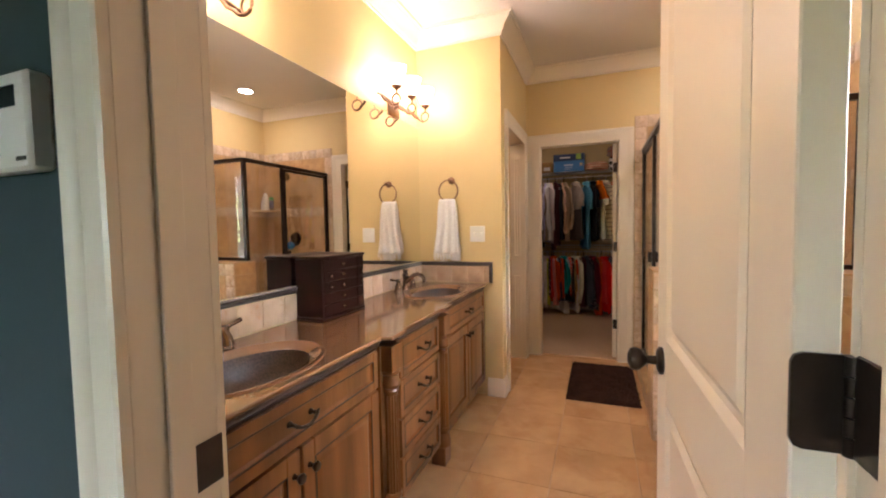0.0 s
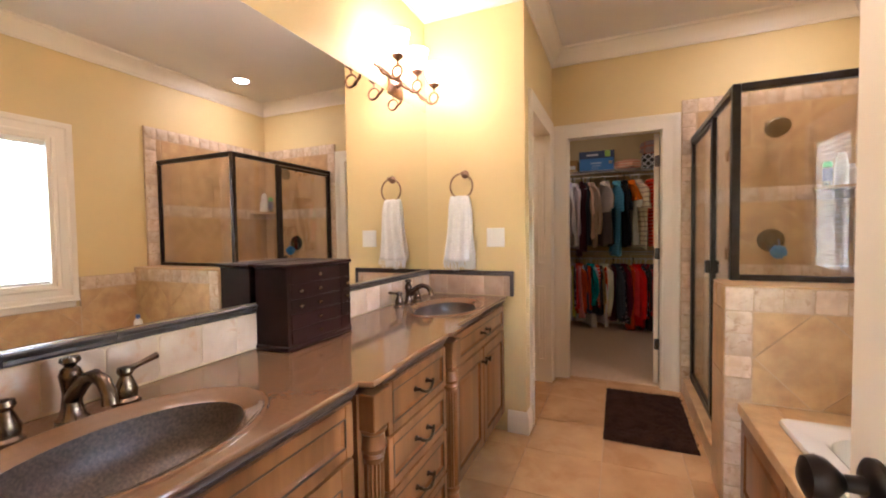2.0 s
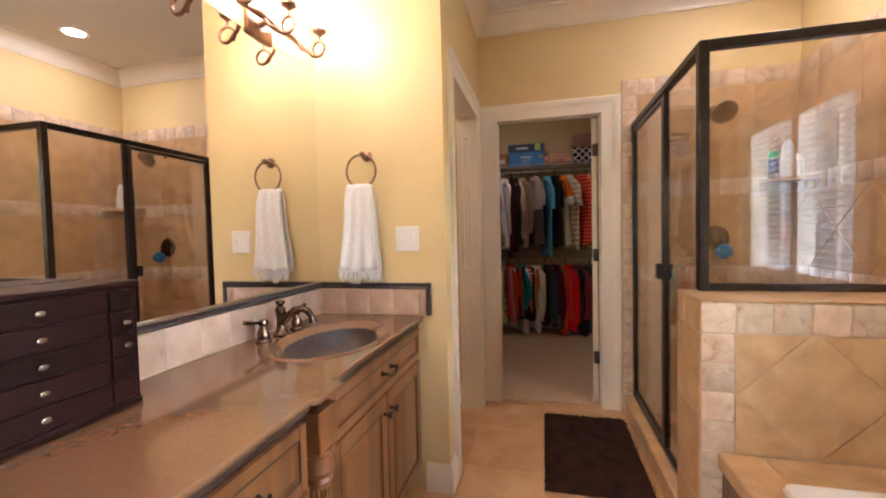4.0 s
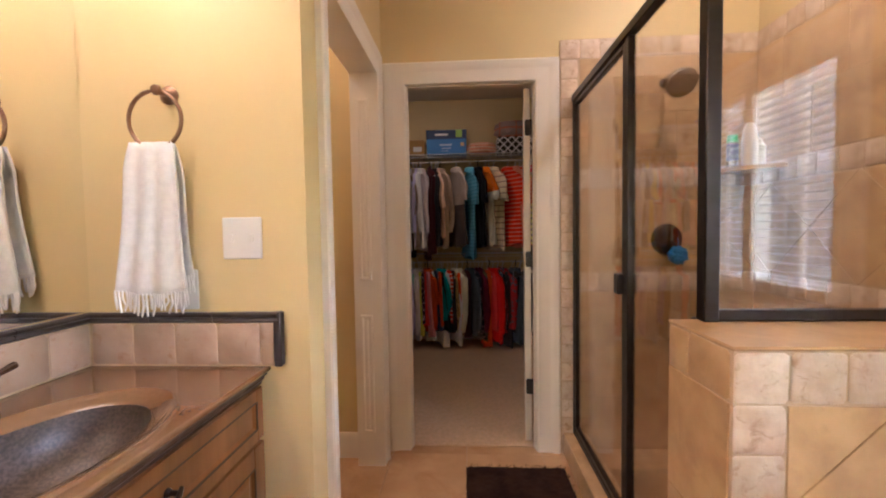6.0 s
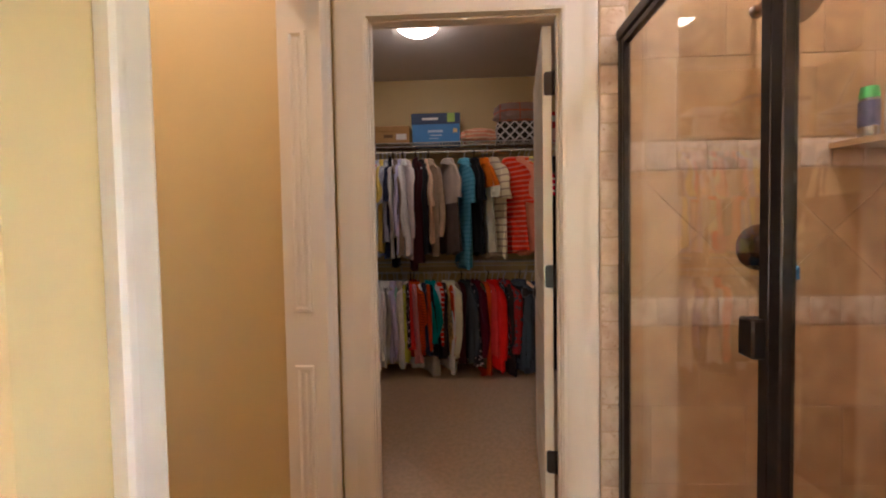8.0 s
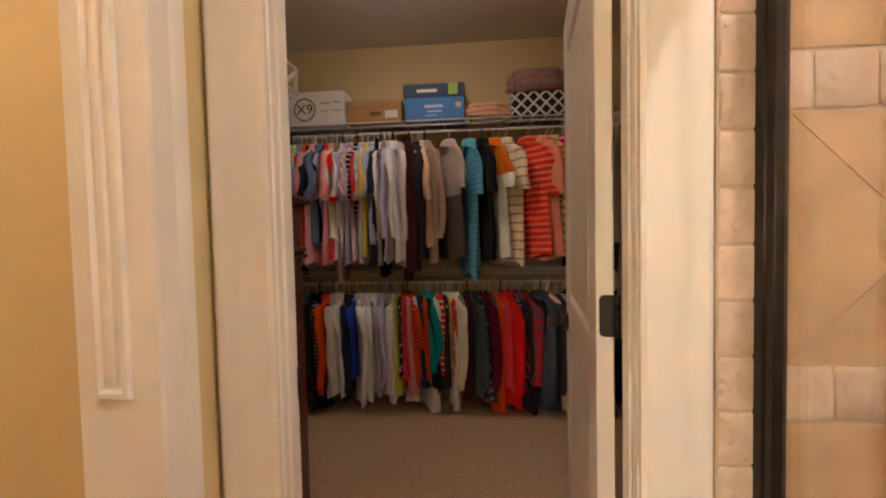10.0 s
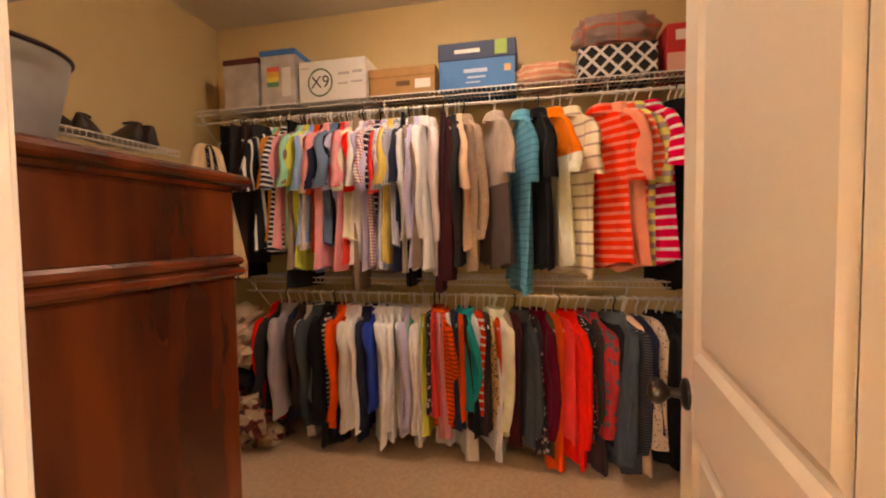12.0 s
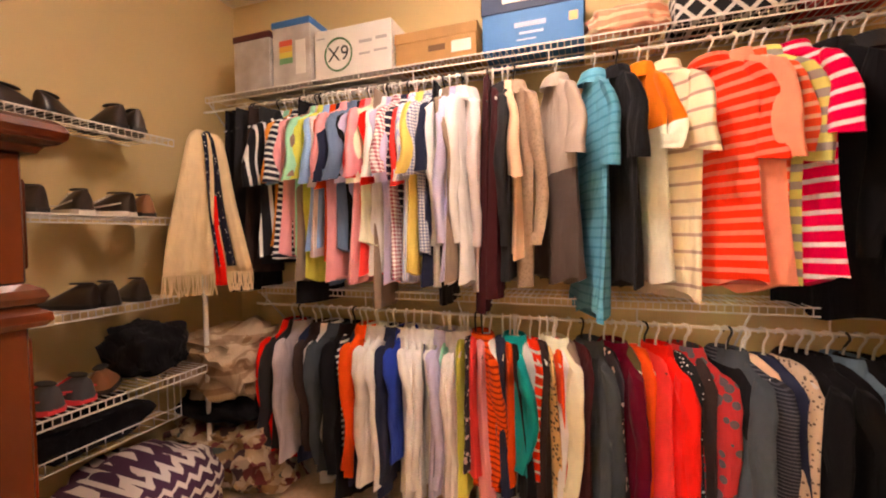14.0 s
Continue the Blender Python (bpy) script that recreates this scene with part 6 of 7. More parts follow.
bundle("rolled_blanket", "peach blanket rolled in clear wrapping on the shelf", "blanket", (-0.03, 6.20, 2.034), (0.155, 0.11, 0.062), cloth("peach_fleece", (0.66, 0.32, 0.22), (0.74, 0.50, 0.34), "stripes", 30, 0.4), 4)
M_TRELLIS = bpy.data.materials.new("trellis_fabric")
M_TRELLIS.use_nodes = True
nt = M_TRELLIS.node_tree
b = nt.nodes["Principled BSDF"]
b.inputs["Roughness"].default_value = 0.85
tc = nt.nodes.new("ShaderNodeTexCoord")
vo = nt.nodes.new("ShaderNodeTexVoronoi")
vo.feature = "DISTANCE_TO_EDGE"
vo.inputs["Scale"].default_value = 17
vo.inputs["Randomness"].default_value = 0.0
mp = nt.nodes.new("ShaderNodeMapping")
mp.inputs["Rotation"].default_value = (0, radians(45), 0)
lt = nt.nodes.new("ShaderNodeMath")
lt.operation = "LESS_THAN"
lt.inputs[1].default_value = 0.12
mx = nt.nodes.new("ShaderNodeMix")
mx.data_type = "RGBA"
mx.inputs[6].default_value = (0.012, 0.012, 0.014, 1)
mx.inputs[7].default_value = (0.75, 0.72, 0.68, 1)
nt.links.new(tc.outputs["Object"], mp.inputs[0])
nt.links.new(mp.outputs[0], vo.inputs["Vector"])
nt.links.new(vo.outputs[0], lt.inputs[0])
nt.links.new(lt.outputs[0], mx.inputs[0])
nt.links.new(mx.outputs[2], b.inputs["Base Color"])
bk = base("fabric_basket", "black and white trellis fabric basket on the shelf", "basket", at=(0.32, 6.215, 2.034))
boxes("body", M_TRELLIS, [((-0.19, -0.12, 0), (0.19, 0.12, 0.165))], bk, 0.012)
bundle("plaid_blanket", "grey and rust plaid blanket piled in the basket", "blanket", (0.32, 6.215, 2.195), (0.205, 0.125, 0.095), cloth("muted_plaid", (0.33, 0.24, 0.21), (0.45, 0.17, 0.12), "plaid", 12, 0.2), 9, 0.2, 0.8)
e, hw, hd, h = carton("red_carton", "red and white printed cardboard box", "box", 0.545, 0.79, 2.27, 0.23, M_REDCARD)
bars(e, -hd + 0.003, [(-0.08, 0.05, 0.15, 0.20)], M_PAPER)
bars(e, -hd + 0.003, [(-0.117, 0.02, 0.004, 0.09)], mat("pink_print", (0.75, 0.45, 0.36), 0.6))


# ---- dresser ----
def dresser():
    x0, x1, y0, y1, h = -1.70, -0.728, 4.185, 4.60, 1.375
    e = base("dresser", "tall red cherry wood chest of drawers against the wall", "dresser", at=((x0 + x1) / 2, (y0 + y1) / 2, 0))
    hw, hd = (x1 - x0) / 2, (y1 - y0) / 2
    boxes("carcass", M_CHERRY, [((-hw, -hd, 0.08), (hw, hd, 1.165)), ((-hw, -hd, 1.208), (hw, hd, h - 0.034))], e, 0.003)

    def slab(z0, prof):
        bm = bmesh.new()
        rings_fill(bm, [[(-hw - d, -hd, z0 + z), (hw + d, -hd, z0 + z), (hw + d, hd + d, z0 + z), (-hw - d, hd + d, z0 + z)] for d, z in prof], True, True)
        return bm

    finish("top", slab(h - 0.036, ((0.0, 0.0), (0.008, 0.001), (0.012, 0.008), (0.020, 0.011), (0.026, 0.017), (0.027, 0.024), (0.024, 0.031), (0.017, 0.036))), M_CHERRY, e, angle=30)
    finish("moulding", slab(1.163, ((0.0, 0.0), (0.009, 0.002), (0.014, 0.008), (0.013, 0.016), (0.007, 0.020), (0.004, 0.023), (0.009, 0.026), (0.012, 0.032), (0.009, 0.040), (0.0, 0.046))), M_CHERRY, e, angle=30)
    finish("plinth", slab(0.0, ((0.012, 0.0), (0.012, 0.06), (0.006, 0.075), (0.0, 0.08))), M_CHERRY, e, angle=30)
    for z0, z1 in ((0.10, 0.35), (0.36, 0.61), (0.62, 0.87), (0.88, 1.15), (1.22, 1.32)):
        bm = bmesh.new()
        box(bm, (-hw + 0.03, hd, z0), (hw - 0.03, hd + 0.018, z1), 0.006, 2)
        d = finish("drawer", bm, M_CHERRY, e)
        bm = bmesh.new()
        for kx in (-0.28, 0.28):
            lathe(bm, [(0.0, 0.0), (0.010, 0.0), (0.008, 0.012), (0.016, 0.020), (0.014, 0.030), (0.0, 0.032)], (kx, hd + 0.018, (z0 + z1) / 2), "y", 12)
        tagged(finish("handle", bm, M_CHERRY, d), "round wooden knobs")


dresser()


# ---- shoes ----
def shoe(label, at, turn, material, sole, length=0.27, high=0.10, group="shoes on the shelves", accent=None):
    e = base("shoe", label, "shoe", group, at=at, turn=turn)
    L = length

    def outline(u):
        return 0.036 + 0.012 * math.sin(u * math.pi) - 0.012 * max(0, u - 0.8) * 5 * 0.6 - 0.008 * (0.45 - min(u, 0.45))

    loops, lo2 = [], []
    n = 14
    for k in range(n + 1):
        u = k / n
        w = outline(u) * (1 - 0.55 * max(0, (u - 0.86) / 0.14) ** 2) * (1 - 0.35 * max(0, (0.06 - u) / 0.06))
        top = high * (0.95 if u < 0.25 else 0.95 - 0.62 * min(1, (u - 0.25) / 0.5)) * (1 if u < 0.9 else 1 - 0.25 * (u - 0.9) / 0.1)
        x = u * L - L / 2
        loops.append([(x, w * math.cos(a) * (1 if math.sin(a) < 0.3 else 0.9), 0.014 + max(0, math.sin(a)) * (top - 0.014)) for a in (math.pi * j / 10 for j in range(11))])
        lo2.append([(x, -w * 1.06, 0), (x, w * 1.06, 0), (x, w * 1.06, 0.018), (x, -w * 1.06, 0.018)])
    bm = bmesh.new()
    rings_fill(bm, loops, True, True)
    finish("upper", bm, material, e, angle=60)
    bm = bmesh.new()
    rings_fill(bm, lo2, True, True)
    finish("sole", bm, sole, e)
    # a flat black disc stands in for the shaded hollow of the closed upper
    bm = bmesh.new()
    lathe(bm, [(0.0, 0.0), (1.0, 0.0), (0.9, 0.004), (0.0, 0.005)], (0, 0, 0), n=16)
    for v in bm.verts:
        v.co = Vector((v.co.x * 0.05 - L * 0.27, v.co.y * 0.024, v.co.z + high * 0.94))
    finish("opening", bm, M_BLACK, e)
    if accent:
        bm = bmesh.new()
        for i in range(5):
            u = 0.36 + i * 0.075
            z = high * (0.95 - 0.62 * (u - 0.25) / 0.5) + 0.003
            tube(bm, [(u * L - L / 2, -0.022, z - 0.006), (u * L - L / 2 + 0.004, 0, z + 0.003), (u * L - L / 2, 0.022, z - 0.006)], 0.004, 5)
        for s in (-1, 1):
            tube(bm, [(-L * 0.42, s * 0.036, 0.05), (0, s * 0.044, 0.032), (L * 0.2, s * 0.046, 0.034)], 0.003, 5)
        finish("lace", bm, accent, e)


M_TANLEATHER = mat("tan_leather", (0.30, 0.13, 0.05), 0.5, vary=0.2, scale=15, bump=0.15, bump_scale=90)
M_GREYSHOE = cloth("grey_mesh", (0.10, 0.10, 0.105))
M_CORAL = mat("neon_coral", (0.85, 0.06, 0.07), 0.6)
r3 = random.Random(21)
for z, ys, kinds in ((1.703, (5.02, 5.12, 5.26, 5.36, 5.50, 5.60), "lllldd"), (1.348, (5.10, 5.21, 5.38, 5.49, 5.63), "ddwwt"), (0.988, (5.10, 5.20, 5.35, 5.46, 5.58), "ttddd"), (0.668, (5.20, 5.30, 5.42), "ggt")):
    for y, k in zip(ys, kinds):
        m, so, ac, lab = {"l": (M_LEATHER, M_BLACK, None, "worn black leather shoe on the wire shelf"), "d": (M_LEATHER, M_BLACK, None, "black leather dress shoe on the wire shelf"), "w": (M_LEATHER, M_PAPER, M_PAPER, "black sneaker with white trim and sole"), "t": (M_TANLEATHER, M_BLACK, None, "tan leather shoe on the wire shelf"), "g": (M_GREYSHOE, M_CORAL, M_CORAL, "grey running shoe with neon coral laces")}[k]
        shoe(lab, (-2.085 if z > 0.7 else -2.0, y, z), (180 if k in "wdg" else 150 if k == "t" else 115) + r3.uniform(-16, 16), m, so, r3.uniform(0.24, 0.27), 0.085 if k == "l" else 0.10, accent=ac)
bundle("handbag", "slouched black cloth bag on the shoe shelf", "bag", (-2.03, 5.60, 0.668), (0.14, 0.13, 0.11), K["black"], 31, 0.25)
bundle("dark_bag", "dark cloth bundle in the wire basket", "bag", (-2.04, 5.34, 0.466), (0.13, 0.22, 0.075), K["black"], 33, 0.25)


# ---- scarves at the end of the shelf ----
def scarf(name, label, x, y, z0, w0, w1, drop, material, phase, fringe=True, turn=48, slant=0.0):
    bm = bmesh.new()
    nu, nv = 30, 24
    g = []
    for j in range(nv + 1):
        v = j / nv
        hw = w0 + (w1 - w0) * v ** 0.6
        row = []
        for i in range(nu + 1):
            u = i / nu * 2 - 1
            row.append(bm.verts.new((u * hw + slant * v ** 0.8 + 0.008 * math.sin(v * 5 + phase), 0.012 * math.sin(u * 4 + phase + v) * (0.4 + 0.8 * v) + 0.004 * math.sin(u * 11 + v * 3 + phase) * v, -drop * v - 0.02 * u * u * (1 - v) ** 3)))
        g.append(row)
    for q, w in zip(g, g[1:]):
        for i in range(nu):
            bm.faces.new((q[i], q[i + 1], w[i + 1], w[i]))
    if fringe:
        r = random.Random(int(phase * 10))
        for i in range(nu + 1):
            p = g[-1][i].co
            tube(bm, [p + Vector((0, 0, 0.004)), p + Vector((r.uniform(-0.006, 0.006), 0, -0.05)), p + Vector((r.uniform(-0.014, 0.014), 0, -0.095))], 0.0028, 4)
    ob = finish(name, bm, material, angle=80)
    ob.matrix_world = pose(x, y, z0, 0, 0, turn)
    ob.modifiers.new("thick", "SOLIDIFY").thickness = 0.004
    return tagged(ob, label, "scarf", "scarves on the shelf end")


M_SCARF = cloth("cream_wool", (0.70, 0.56, 0.36))
scarf("scarf", "cream fringed wool scarf hung on the shelf end", -1.845, 5.745, 1.745, 0.035, 0.100, 0.66, M_SCARF, 0.4, slant=-0.045)
scarf("scarf", "navy dotted scarf hung on the shelf end", -1.825, 5.76, 1.74, 0.020, 0.036, 0.62, cloth("navy_dots", (0.02, 0.022, 0.04), (0.55, 0.52, 0.48), "dots", 55, 0.22), 1.7, False, slant=0.075)
scarf("scarf", "cream fringed scarf end hung behind", -1.82, 5.785, 1.735, 0.035, 0.055, 0.64, M_SCARF, 2.4, slant=0.10)
scarf("scarf", "red scarf hung between the others", -1.815, 5.785, 1.45, 0.02, 0.03, 0.42, K["red"], 3.1, False, slant=0.02)

# ---- bedding and bags on the floor ----
M_COMFORT = cloth("cream_plaid_comforter", (0.50, 0.40, 0.29), (0.36, 0.26, 0.18), "plaid", 9, 0.25)
M_QUILT = cloth("floral_quilt", (0.40, 0.29, 0.17))
nt = M_QUILT.node_tree
vo = nt.nodes.new("ShaderNodeTexVoronoi")
vo.inputs["Scale"].default_value = 24
warp = nt.nodes.new("ShaderNodeTexNoise")
warp.inputs["Scale"].default_value, warp.inputs["Detail"].default_value = 11, 4
mixv = nt.nodes.new("ShaderNodeVectorMath")
mixv.operation = "MULTIPLY_ADD"
mixv.inputs[1].default_value = (0.13, 0.13, 0.13)
tc = nt.nodes.new("ShaderNodeTexCoord")
nt.links.new(tc.outputs["Object"], warp.inputs["Vector"])
nt.links.new(warp.outputs["Color"], mixv.inputs[0])
nt.links.new(tc.outputs["Object"], mixv.inputs[2])
nt.links.new(mixv.outputs[0], vo.inputs["Vector"])
cr = nt.nodes.new("ShaderNodeValToRGB")
cr.color_ramp.interpolation = "CONSTANT"
cr.color_ramp.elements[0].color = (0.42, 0.31, 0.19, 1)
cr.color_ramp.elements[1].color = (0.10, 0.12, 0.11, 1)
for pos, col in ((0.34, (0.50, 0.40, 0.28)), (0.52, (0.17, 0.045, 0.045)), (0.66, (0.30, 0.19, 0.09)), (0.80, (0.08, 0.045, 0.05))):
    cr.color_ramp.elements.new(pos).color = (*col, 1)
cr.color_ramp.elements[-1].position = 0.90
nt.links.new(vo.outputs["Color"], cr.inputs[0])
nt.links.new(cr.outputs[0], nt.nodes["Principled BSDF"].inputs["Base Color"])
bundle("folded_quilt", "floral quilt in muted tan heaped on the carpet", "quilt", (-1.88, 6.0, 0.006), (0.32, 0.24, 0.185), M_QUILT, 41, 0.36, 0.75)
bundle("dark_blanket", "black blanket folded between the quilts", "blanket", (-1.93, 6.0, 0.345), (0.28, 0.21, 0.075), K["black"], 42, 0.2, 0.75)
bundle("comforter", "cream plaid comforter heaped on the quilts", "comforter", (-1.93, 5.99, 0.47), (0.27, 0.23, 0.165), M_COMFORT, 43, 0.38, 0.75)
M_CHEV = bpy.data.materials.new("chevron_cloth")
M_CHEV.use_nodes = True
nt = M_CHEV.node_tree
b = nt.nodes["Principled BSDF"]
b.inputs["Roughness"].default_value = 0.9
tc = nt.nodes.new("ShaderNodeTexCoord")
sp = nt.nodes.new("ShaderNodeSeparateXYZ")
pp = nt.nodes.new("ShaderNodeMath")
pp.operation = "PINGPONG"
pp.inputs[1].default_value = 0.026
m1 = nt.nodes.new("ShaderNodeMath")
m1.operation = "ADD"
m2 = nt.nodes.new("ShaderNodeMath")
m2.operation = "MULTIPLY"
m2.inputs[1].default_value = 19.0
fr = nt.nodes.new("ShaderNodeMath")
fr.operation = "FRACT"
lt = nt.nodes.new("ShaderNodeMath")
lt.operation = "LESS_THAN"
lt.inputs[1].default_value = 0.58
mx = nt.nodes.new("ShaderNodeMix")
mx.data_type = "RGBA"
mx.inputs[6].default_value = (0.66, 0.60, 0.55, 1)
mx.inputs[7].default_value = (0.06, 0.018, 0.05, 1)
nt.links.new(tc.outputs["Object"], sp.inputs[0])
nt.links.new(sp.outputs["Y"], pp.inputs[0])
nt.links.new(pp.outputs[0], m1.inputs[0])
nt.links.new(sp.outputs["Z"], m1.inputs[1])
nt.links.new(m1.outputs[0], m2.inputs[0])
nt.links.new(m2.outputs[0], fr.inputs[0])
nt.links.new(fr.outputs[0], lt.inputs[0])
nt.links.new(lt.outputs[0], mx.inputs[0])
nt.links.new(mx.outputs[2], b.inputs["Base Color"])
bundle("tote_bag", "purple and white chevron cloth bag on the carpet", "bag", (-1.83, 5.42, 0.006), (0.24, 0.27, 0.21), M_CHEV, 51, 0.15, 0.7)
# closet ceiling lamp
lamp = base("dome_lamp", "frosted glass dome ceiling lamp, lit", "ceiling lamp", at=(-0.47, 5.30, CC))
bm = bmesh.new()
lathe(bm, [(0.0, 0.0), (0.165, 0.0), (0.165, -0.012), (0.150, -0.020), (0.0, -0.020)], n=36)
finish("base_plate", bm, M_WHITE, lamp)
bm = bmesh.new()
lathe(bm, [(0.150, -0.018), (0.150, -0.030), (0.135, -0.055), (0.10, -0.080), (0.05, -0.094), (0.0, -0.098)], n=36)
tagged(finish("dome", bm, M_DOME, lamp), "lit frosted glass dome")
bm = bmesh.new()
lathe(bm, [(0.0, -0.096), (0.010, -0.098), (0.011, -0.106), (0.0, -0.114)], n=12)
finish("finial", bm, M_BRONZE, lamp)

pl = base("metal_pail", "grey galvanized metal pail with a dark rim on the dresser", "pail", at=(-0.965, 4.335, 1.375))
bm = bmesh.new()
lathe(bm, [(0.0, 0.0), (0.078, 0.0), (0.080, 0.004), (0.112, 0.172), (0.108, 0.172), (0.076, 0.008), (0.0, 0.008)], n=36)
finish("body", bm, mat("galvanized_metal", (0.42, 0.43, 0.40), 0.45, metal=0.4, vary=0.2, scale=12), pl)
bm = bmesh.new()
tube(bm, [(0.112 * math.cos(a), 0.112 * math.sin(a), 0.172) for a in (2 * math.pi * k / 36 for k in range(36))], 0.004, 8, True)
finish("rim", bm, M_BRONZE, pl)

# clothes on a short rod by the side wall, seen behind the door
bm = bmesh.new()
tube(bm, [(0.80, 5.05, 1.945), (0.80, 5.72, 1.945)], 0.0065, 10)
for y in (5.08, 5.70):
    tube(bm, [(0.80, y, 1.945), (CE, y, 1.99)], 0.005, 8)
tagged(finish("side_rod", bm, M_WIRE), "short white rod with clothes by the side wall", "rod")
for y, key in ((5.14, "charcoal"), (5.24, "maroon"), (5.34, "brown"), (5.44, "taupe")):
    ob = garment("coat", f"long {K[key].name.replace('_', ' ')} coat hung behind the door", "coat", 0.0, 1.945, 0, "coat", K[key], 1.05, 0.20, None, rnd)
    m = pose(0.80, y, 1.945, 0, 0, rnd.uniform(-6, 6))
    ob.matrix_world = m
    [q for q in scene.collection.objects if q.name.startswith("hanger")][-1].matrix_world = m


# ---- tiles, last ----
TILES = {}


def tmesh(w, h, t, material, wobble=0.0):
    k = (round(w, 3), round(h, 3), material.name)
    if k not in TILES:
        TILES[k] = tile_mesh(w - (0.005 if wobble else 0.003), h - (0.005 if wobble else 0.003), t, material, 0.003 if wobble else 0.0015, wobble)
    return TILES[k]


def lay(parent, place, u0, u1, v0, v1, w, h, t, material, bond=0.0, start=0.0, wobble=0.0):
    """Tiles in rows over a rectangle; place(u, v) gives a tile's pose from its centre."""
    rows = max(1, round((v1 - v0) / h))
    hh = (v1 - v0) / rows
    for j in range(rows):
        u = u0 - start - (bond * w if j % 2 else 0)
        while u < u1 - 0.004:
            a, b = max(u, u0), min(u + w, u1)
            if b - a > 0.015:
                piece(parent, tmesh(b - a, hh, t, material, wobble), *place((a + b) / 2, v0 + (j + 0.5) * hh))
            u += w


def south(y):
    return lambda u, v: (u, y, v, 0, 0, 0)


def west(x):
    return lambda u, v: (x, u, v, 0, 0, -90)


def east(x):
    return lambda u, v: (x, u, v, 0, 0, 90)


def flat(z):
    return lambda u, v: (u, v, z, -90, 0, 0)


def diagonal(parent, place, u0, u1, v0, v1, size, t, material, shift=(0, 0), way=1):
    """Square tiles turned by 45 degrees, cut to a rectangle."""
    r = size / math.sqrt(2)
    for i in range(-8, 9):
        for j in range(-8, 9):
            c = ((u0 + u1) / 2 + shift[0] + (i - j) * r, (v0 + v1) / 2 + shift[1] + (i + j) * r)
            g = r - 0.0022
            poly = [(c[0], c[1] - g), (c[0] + g, c[1]), (c[0], c[1] + g), (c[0] - g, c[1])]
            for ax, lim, sg in ((0, u0 + 0.002, 1), (0, u1 - 0.002, -1), (1, v0 + 0.002, 1), (1, v1 - 0.002, -1)):
                out = []
                for k in range(len(poly)):
                    p, q = poly[k], poly[(k + 1) % len(poly)]
                    ip, iq = sg * (p[ax] - lim) >= 0, sg * (q[ax] - lim) >= 0
                    if ip:
                        out.append(p)
                    if ip != iq:
                        f = (lim - p[ax]) / (q[ax] - p[ax])
                        out.append((p[0] + (q[0] - p[0]) * f, p[1] + (q[1] - p[1]) * f))
                poly = out
                if len(poly) < 3:
                    break
            if len(poly) < 3:
                continue
            mu, mv = sum(p[0] for p in poly) / len(poly), sum(p[1] for p in poly) / len(poly)
            if max(p[0] for p in poly) - min(p[0] for p in poly) < 0.012:
                continue
            bm = bmesh.new()
            rings_fill(bm, [[((x - mu) * s * way, y, (z - mv) * s) for x, z in poly] for s, y in ((1, 0), (1, -t + 0.001), (0.994, -t))])
            bmesh.ops.recalc_face_normals(bm, faces=bm.faces)
            me = bpy.data.meshes.new("tile")
            bm.to_mesh(me)
            bm.free()
            me.materials.append(material)
            piece(parent, me, *place(mu, mv))


# backsplash: tumbled tiles with a dark moulded border
lay(splash, east(W + 0.012), CY0 + 0.002, CY1 - 0.022, CT + 0.004, 0.976, 0.125, 0.122, 0.010, M_SPLASH, 0, 0.03, 0.0012)
lay(splash, south(CY1 - 0.012), W + 0.024, -0.754, CT + 0.004, 0.976, 0.125, 0.122, 0.010, M_SPLASH, 0, 0.0, 0.0012)


def border(parent, place, u0, u1, v, length, upright=False):
    k = max(1, round((u1 - u0) / length))
    ln = (u1 - u0) / k
    bm = bmesh.new()
    prof = ((-0.014, 0.0), (-0.014, -0.010), (-0.008, -0.016), (0.0, -0.013), (0.004, -0.018), (0.012, -0.020), (0.016, -0.014), (0.016, 0.0))
    rings_fill(bm, [[(s * (ln / 2 - 0.0012), y, z) for z, y in prof] for s in (-1, 1)], True, True)
    bmesh.ops.recalc_face_normals(bm, faces=bm.faces)
    me = bpy.data.meshes.new("border")
    bm.to_mesh(me)
    bm.free()
    me.materials.append(M_BORDER)
    for i in range(k):
        p = place(u0 + (i + 0.5) * ln, v)
        piece(parent, me, *p, name="border_tile")


border(splash, east(W + 0.012), CY0 + 0.002, CY1 - 0.014, 0.991, 0.20)
border(splash, south(CY1 - 0.012), W + 0.014, -0.740, 0.991, 0.20)
bm = bmesh.new()
box(bm, (-0.754, CY1 - 0.026, CT + 0.002), (-0.732, CY1, 1.007), 0.003)
finish("border_tile", bm, M_BORDER, splash)

# floor
FT, FX0, FY0 = 0.408, -0.222, 2.36
for i in range(-5, 5):
    for j in range(-6, 6):
        a, b = max(FX0 + i * FT, -2.0), min(FX0 + (i + 1) * FT, 0.36)
        c, d = max(FY0 + j * FT, 0.40), min(FY0 + (j + 1) * FT, 4.07)
        if b - a > 0.02 and d - c > 0.02 and not (b < -0.86 and d < 2.9):
            piece(floor, tmesh(b - a, d - c, 0.006, M_FLOOR), *flat(-0.006)((a + b) / 2, (c + d) / 2))

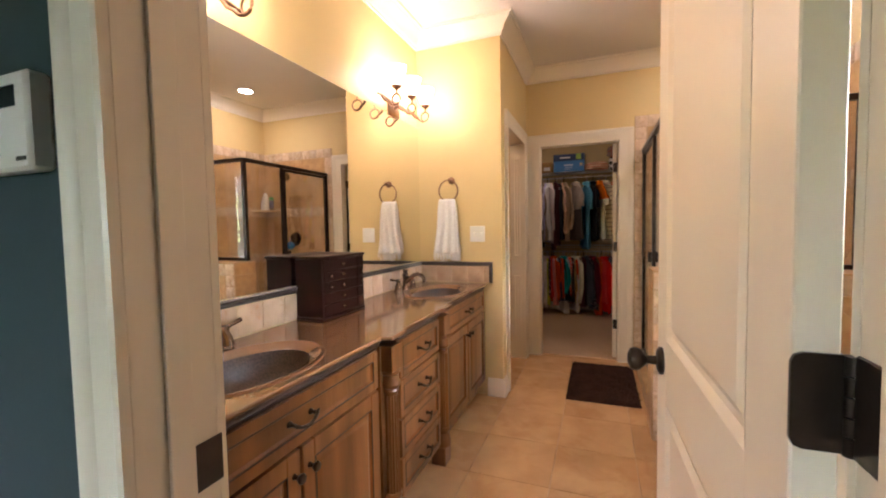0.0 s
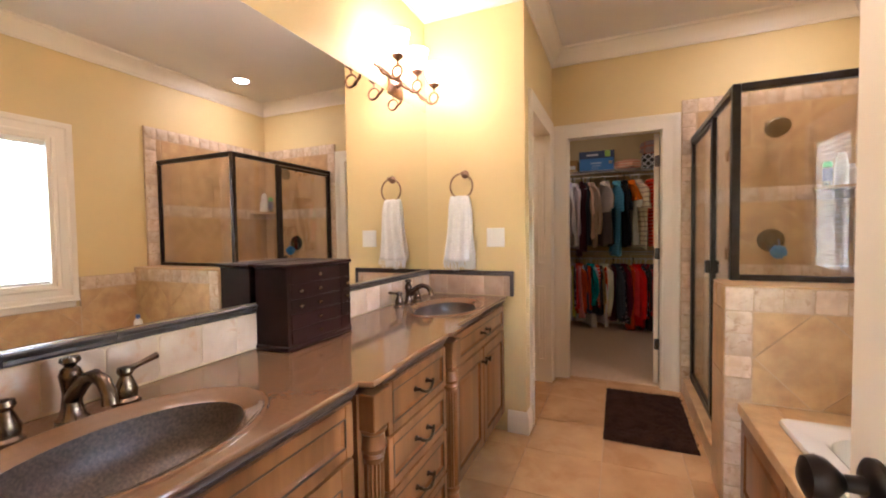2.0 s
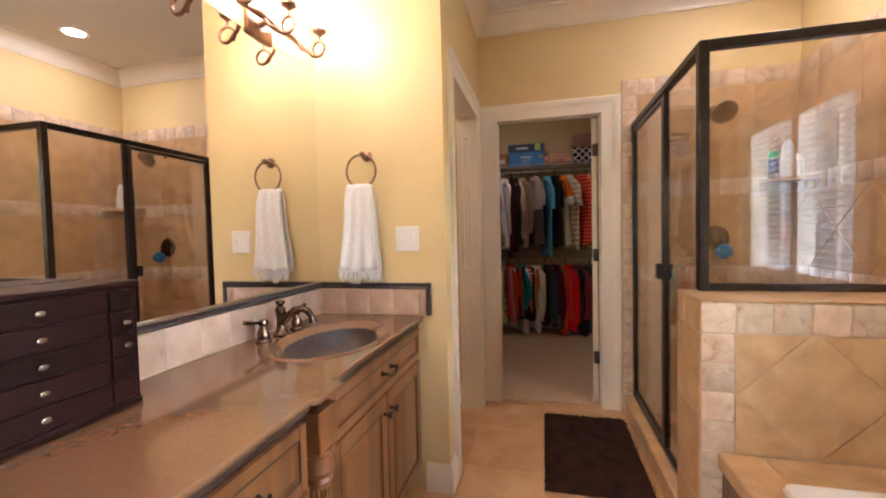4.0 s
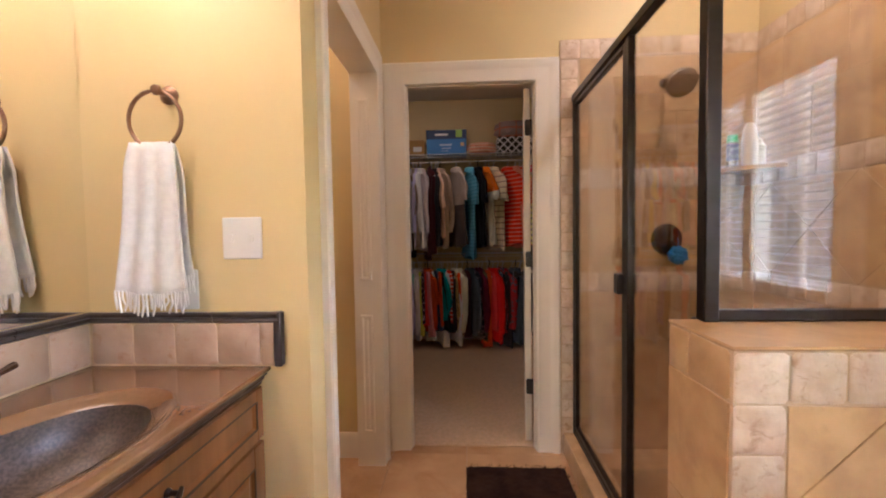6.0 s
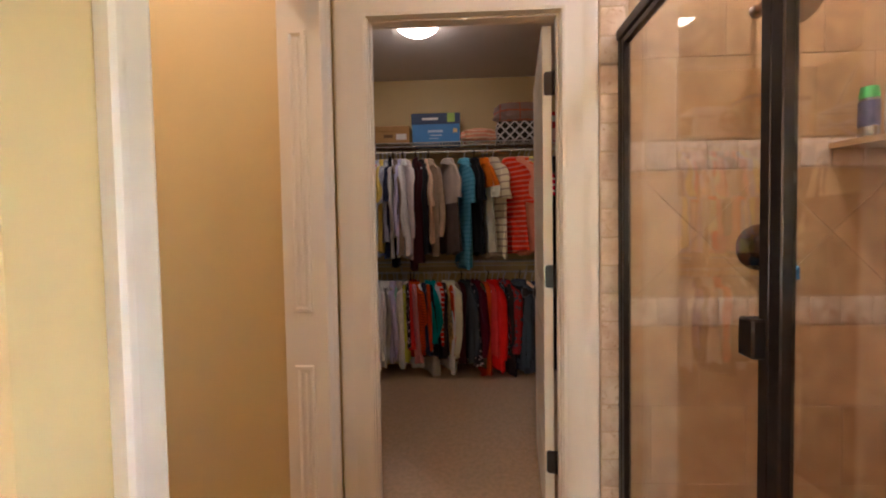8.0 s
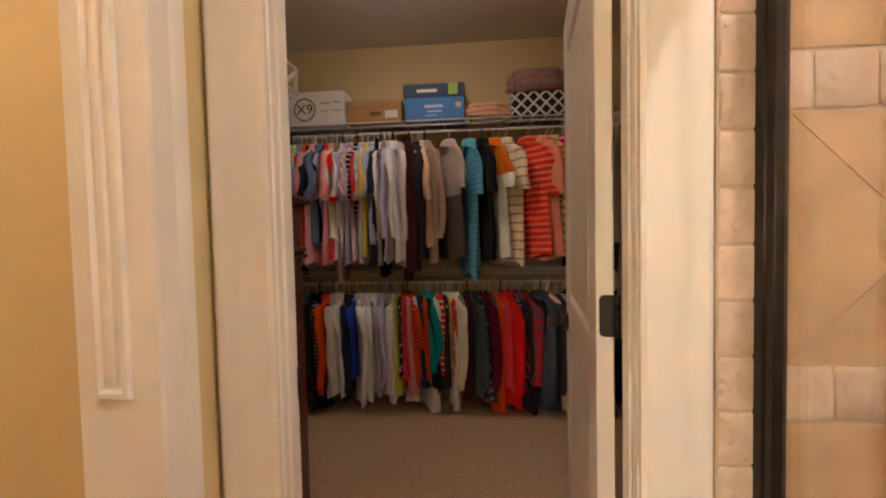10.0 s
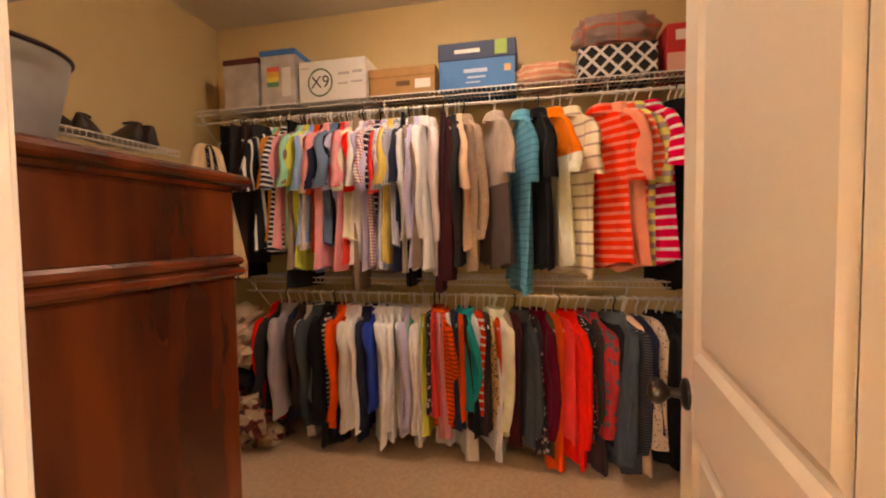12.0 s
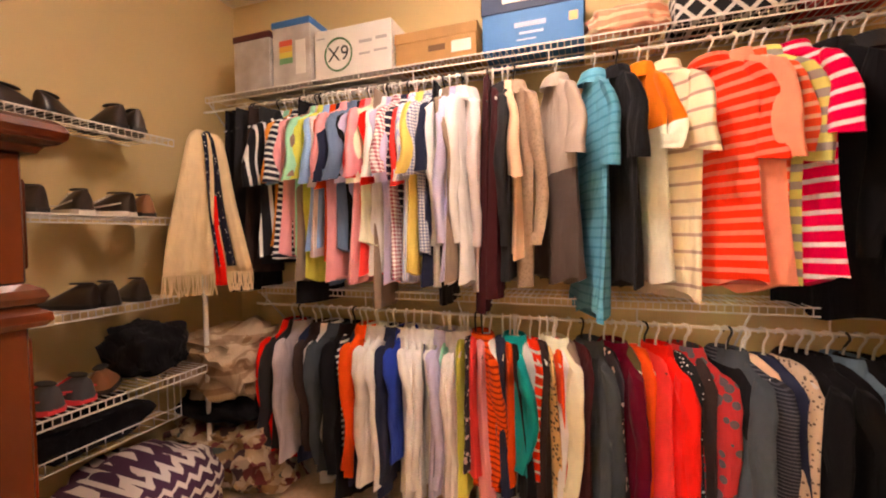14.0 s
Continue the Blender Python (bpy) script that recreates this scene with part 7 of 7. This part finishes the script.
# knee wall: a column and a row of small tiles, large tiles set diagonally between
T = 0.012
lay(knee, south(KY0 + T), KX0 + 0.002, KX0 + 0.102, 0.0, KT - 0.112, 0.10, 0.098, T, M_TUMBLE, 0, 0, 0.0015)
lay(knee, south(KY0 + T), KX0 + 0.002, E - 0.012, KT - 0.112, KT - 0.009, 0.104, 0.10, T, M_TUMBLE, 0, 0, 0.0015)
diagonal(knee, south(KY0 + T), KX0 + 0.102, E - 0.012, DT + 0.001, KT - 0.112, 0.305, T, M_TRAV, (0.20, 0.0))
lay(knee, west(KX0 + T), KY0 + 0.012, KY1 - 0.001, 0.0, KT - 0.112, 0.30, 0.30, T, M_TRAV)
lay(knee, west(KX0 + T), KY0 + 0.012, KY1 - 0.001, KT - 0.112, KT - 0.009, 0.145, 0.10, T, M_TRAV, 0, 0, 0.0015)
lay(knee, lambda u, v: (u, KY1, v, 0, 0, 180), 0.44, E - 0.014, 0.03, KT - 0.013, 0.32, 0.31, 0.008, M_TRAV, 0.5)

# shower walls
for par, place, u0, u1, col in ((tn, south(N - 0.010), 0.390, E - 0.012, True), (te, west(E - 0.010), KY1 + 0.002, N - 0.022, False)):
    lay(par, place, u0, u1, 0.03, 0.888, 0.33, 0.29, 0.011, M_TRAV, 0.5, 0.08)
    lay(par, place, u0, u1, 0.890, 0.992, 0.105, 0.10, 0.013, M_TUMBLE, 0, 0, 0.0012)
    diagonal(par, place, u0, u1, 0.994, 1.438, 0.32, 0.011, M_TRAV, (0.02, 0.0), 1 if col else -1)
    lay(par, place, u0, u1, 1.440, 1.542, 0.105, 0.10, 0.013, M_TUMBLE, 0, 0.04, 0.0012)
    lay(par, place, u0, u1, 1.544, 2.116, 0.33, 0.286, 0.011, M_TRAV, 0.5, 0.16)
lay(tn, south(N - 0.010), 0.298, E - 0.012, 2.118, 2.218, 0.102, 0.10, 0.012, M_TUMBLE, 0, 0, 0.0015)
lay(te, west(E - 0.010), 2.70, N - 0.024, 2.118, 2.218, 0.102, 0.10, 0.012, M_TUMBLE, 0, 0, 0.0015)
lay(tn, south(N - 0.010), 0.298, 0.388, 0.0, 2.116, 0.09, 0.101, 0.012, M_TUMBLE, 0, 0, 0.0015)
lay(te, west(E - 0.010), 2.70, 2.80, KT + 0.002, 2.116, 0.10, 0.101, 0.012, M_TUMBLE, 0, 0, 0.0015)
lay(te, west(E - 0.010), 2.80, KY1 + 0.002, KT + 0.002, 2.116, 0.10, 0.30, 0.011, M_TRAV)

# tub wall
lay(tubwall, west(E - 0.010), 2.202, KY0 + 0.008, 0.856, 0.955, 0.102, 0.10, 0.012, M_TUMBLE, 0, 0, 0.0015)
lay(tubwall, west(E - 0.010), S + 0.002, 0.838, 0.856, 0.955, 0.102, 0.10, 0.012, M_TUMBLE, 0, 0, 0.0015)
for a, b, top in ((2.202, KY0 + 0.008, 0.854), (S + 0.002, 0.838, 0.854), (0.842, 2.198, 0.731)):
    diagonal(tubwall, west(E - 0.010), a, b, DT + 0.001, top, 0.305, 0.011, M_TRAV, (0, 0), -1)
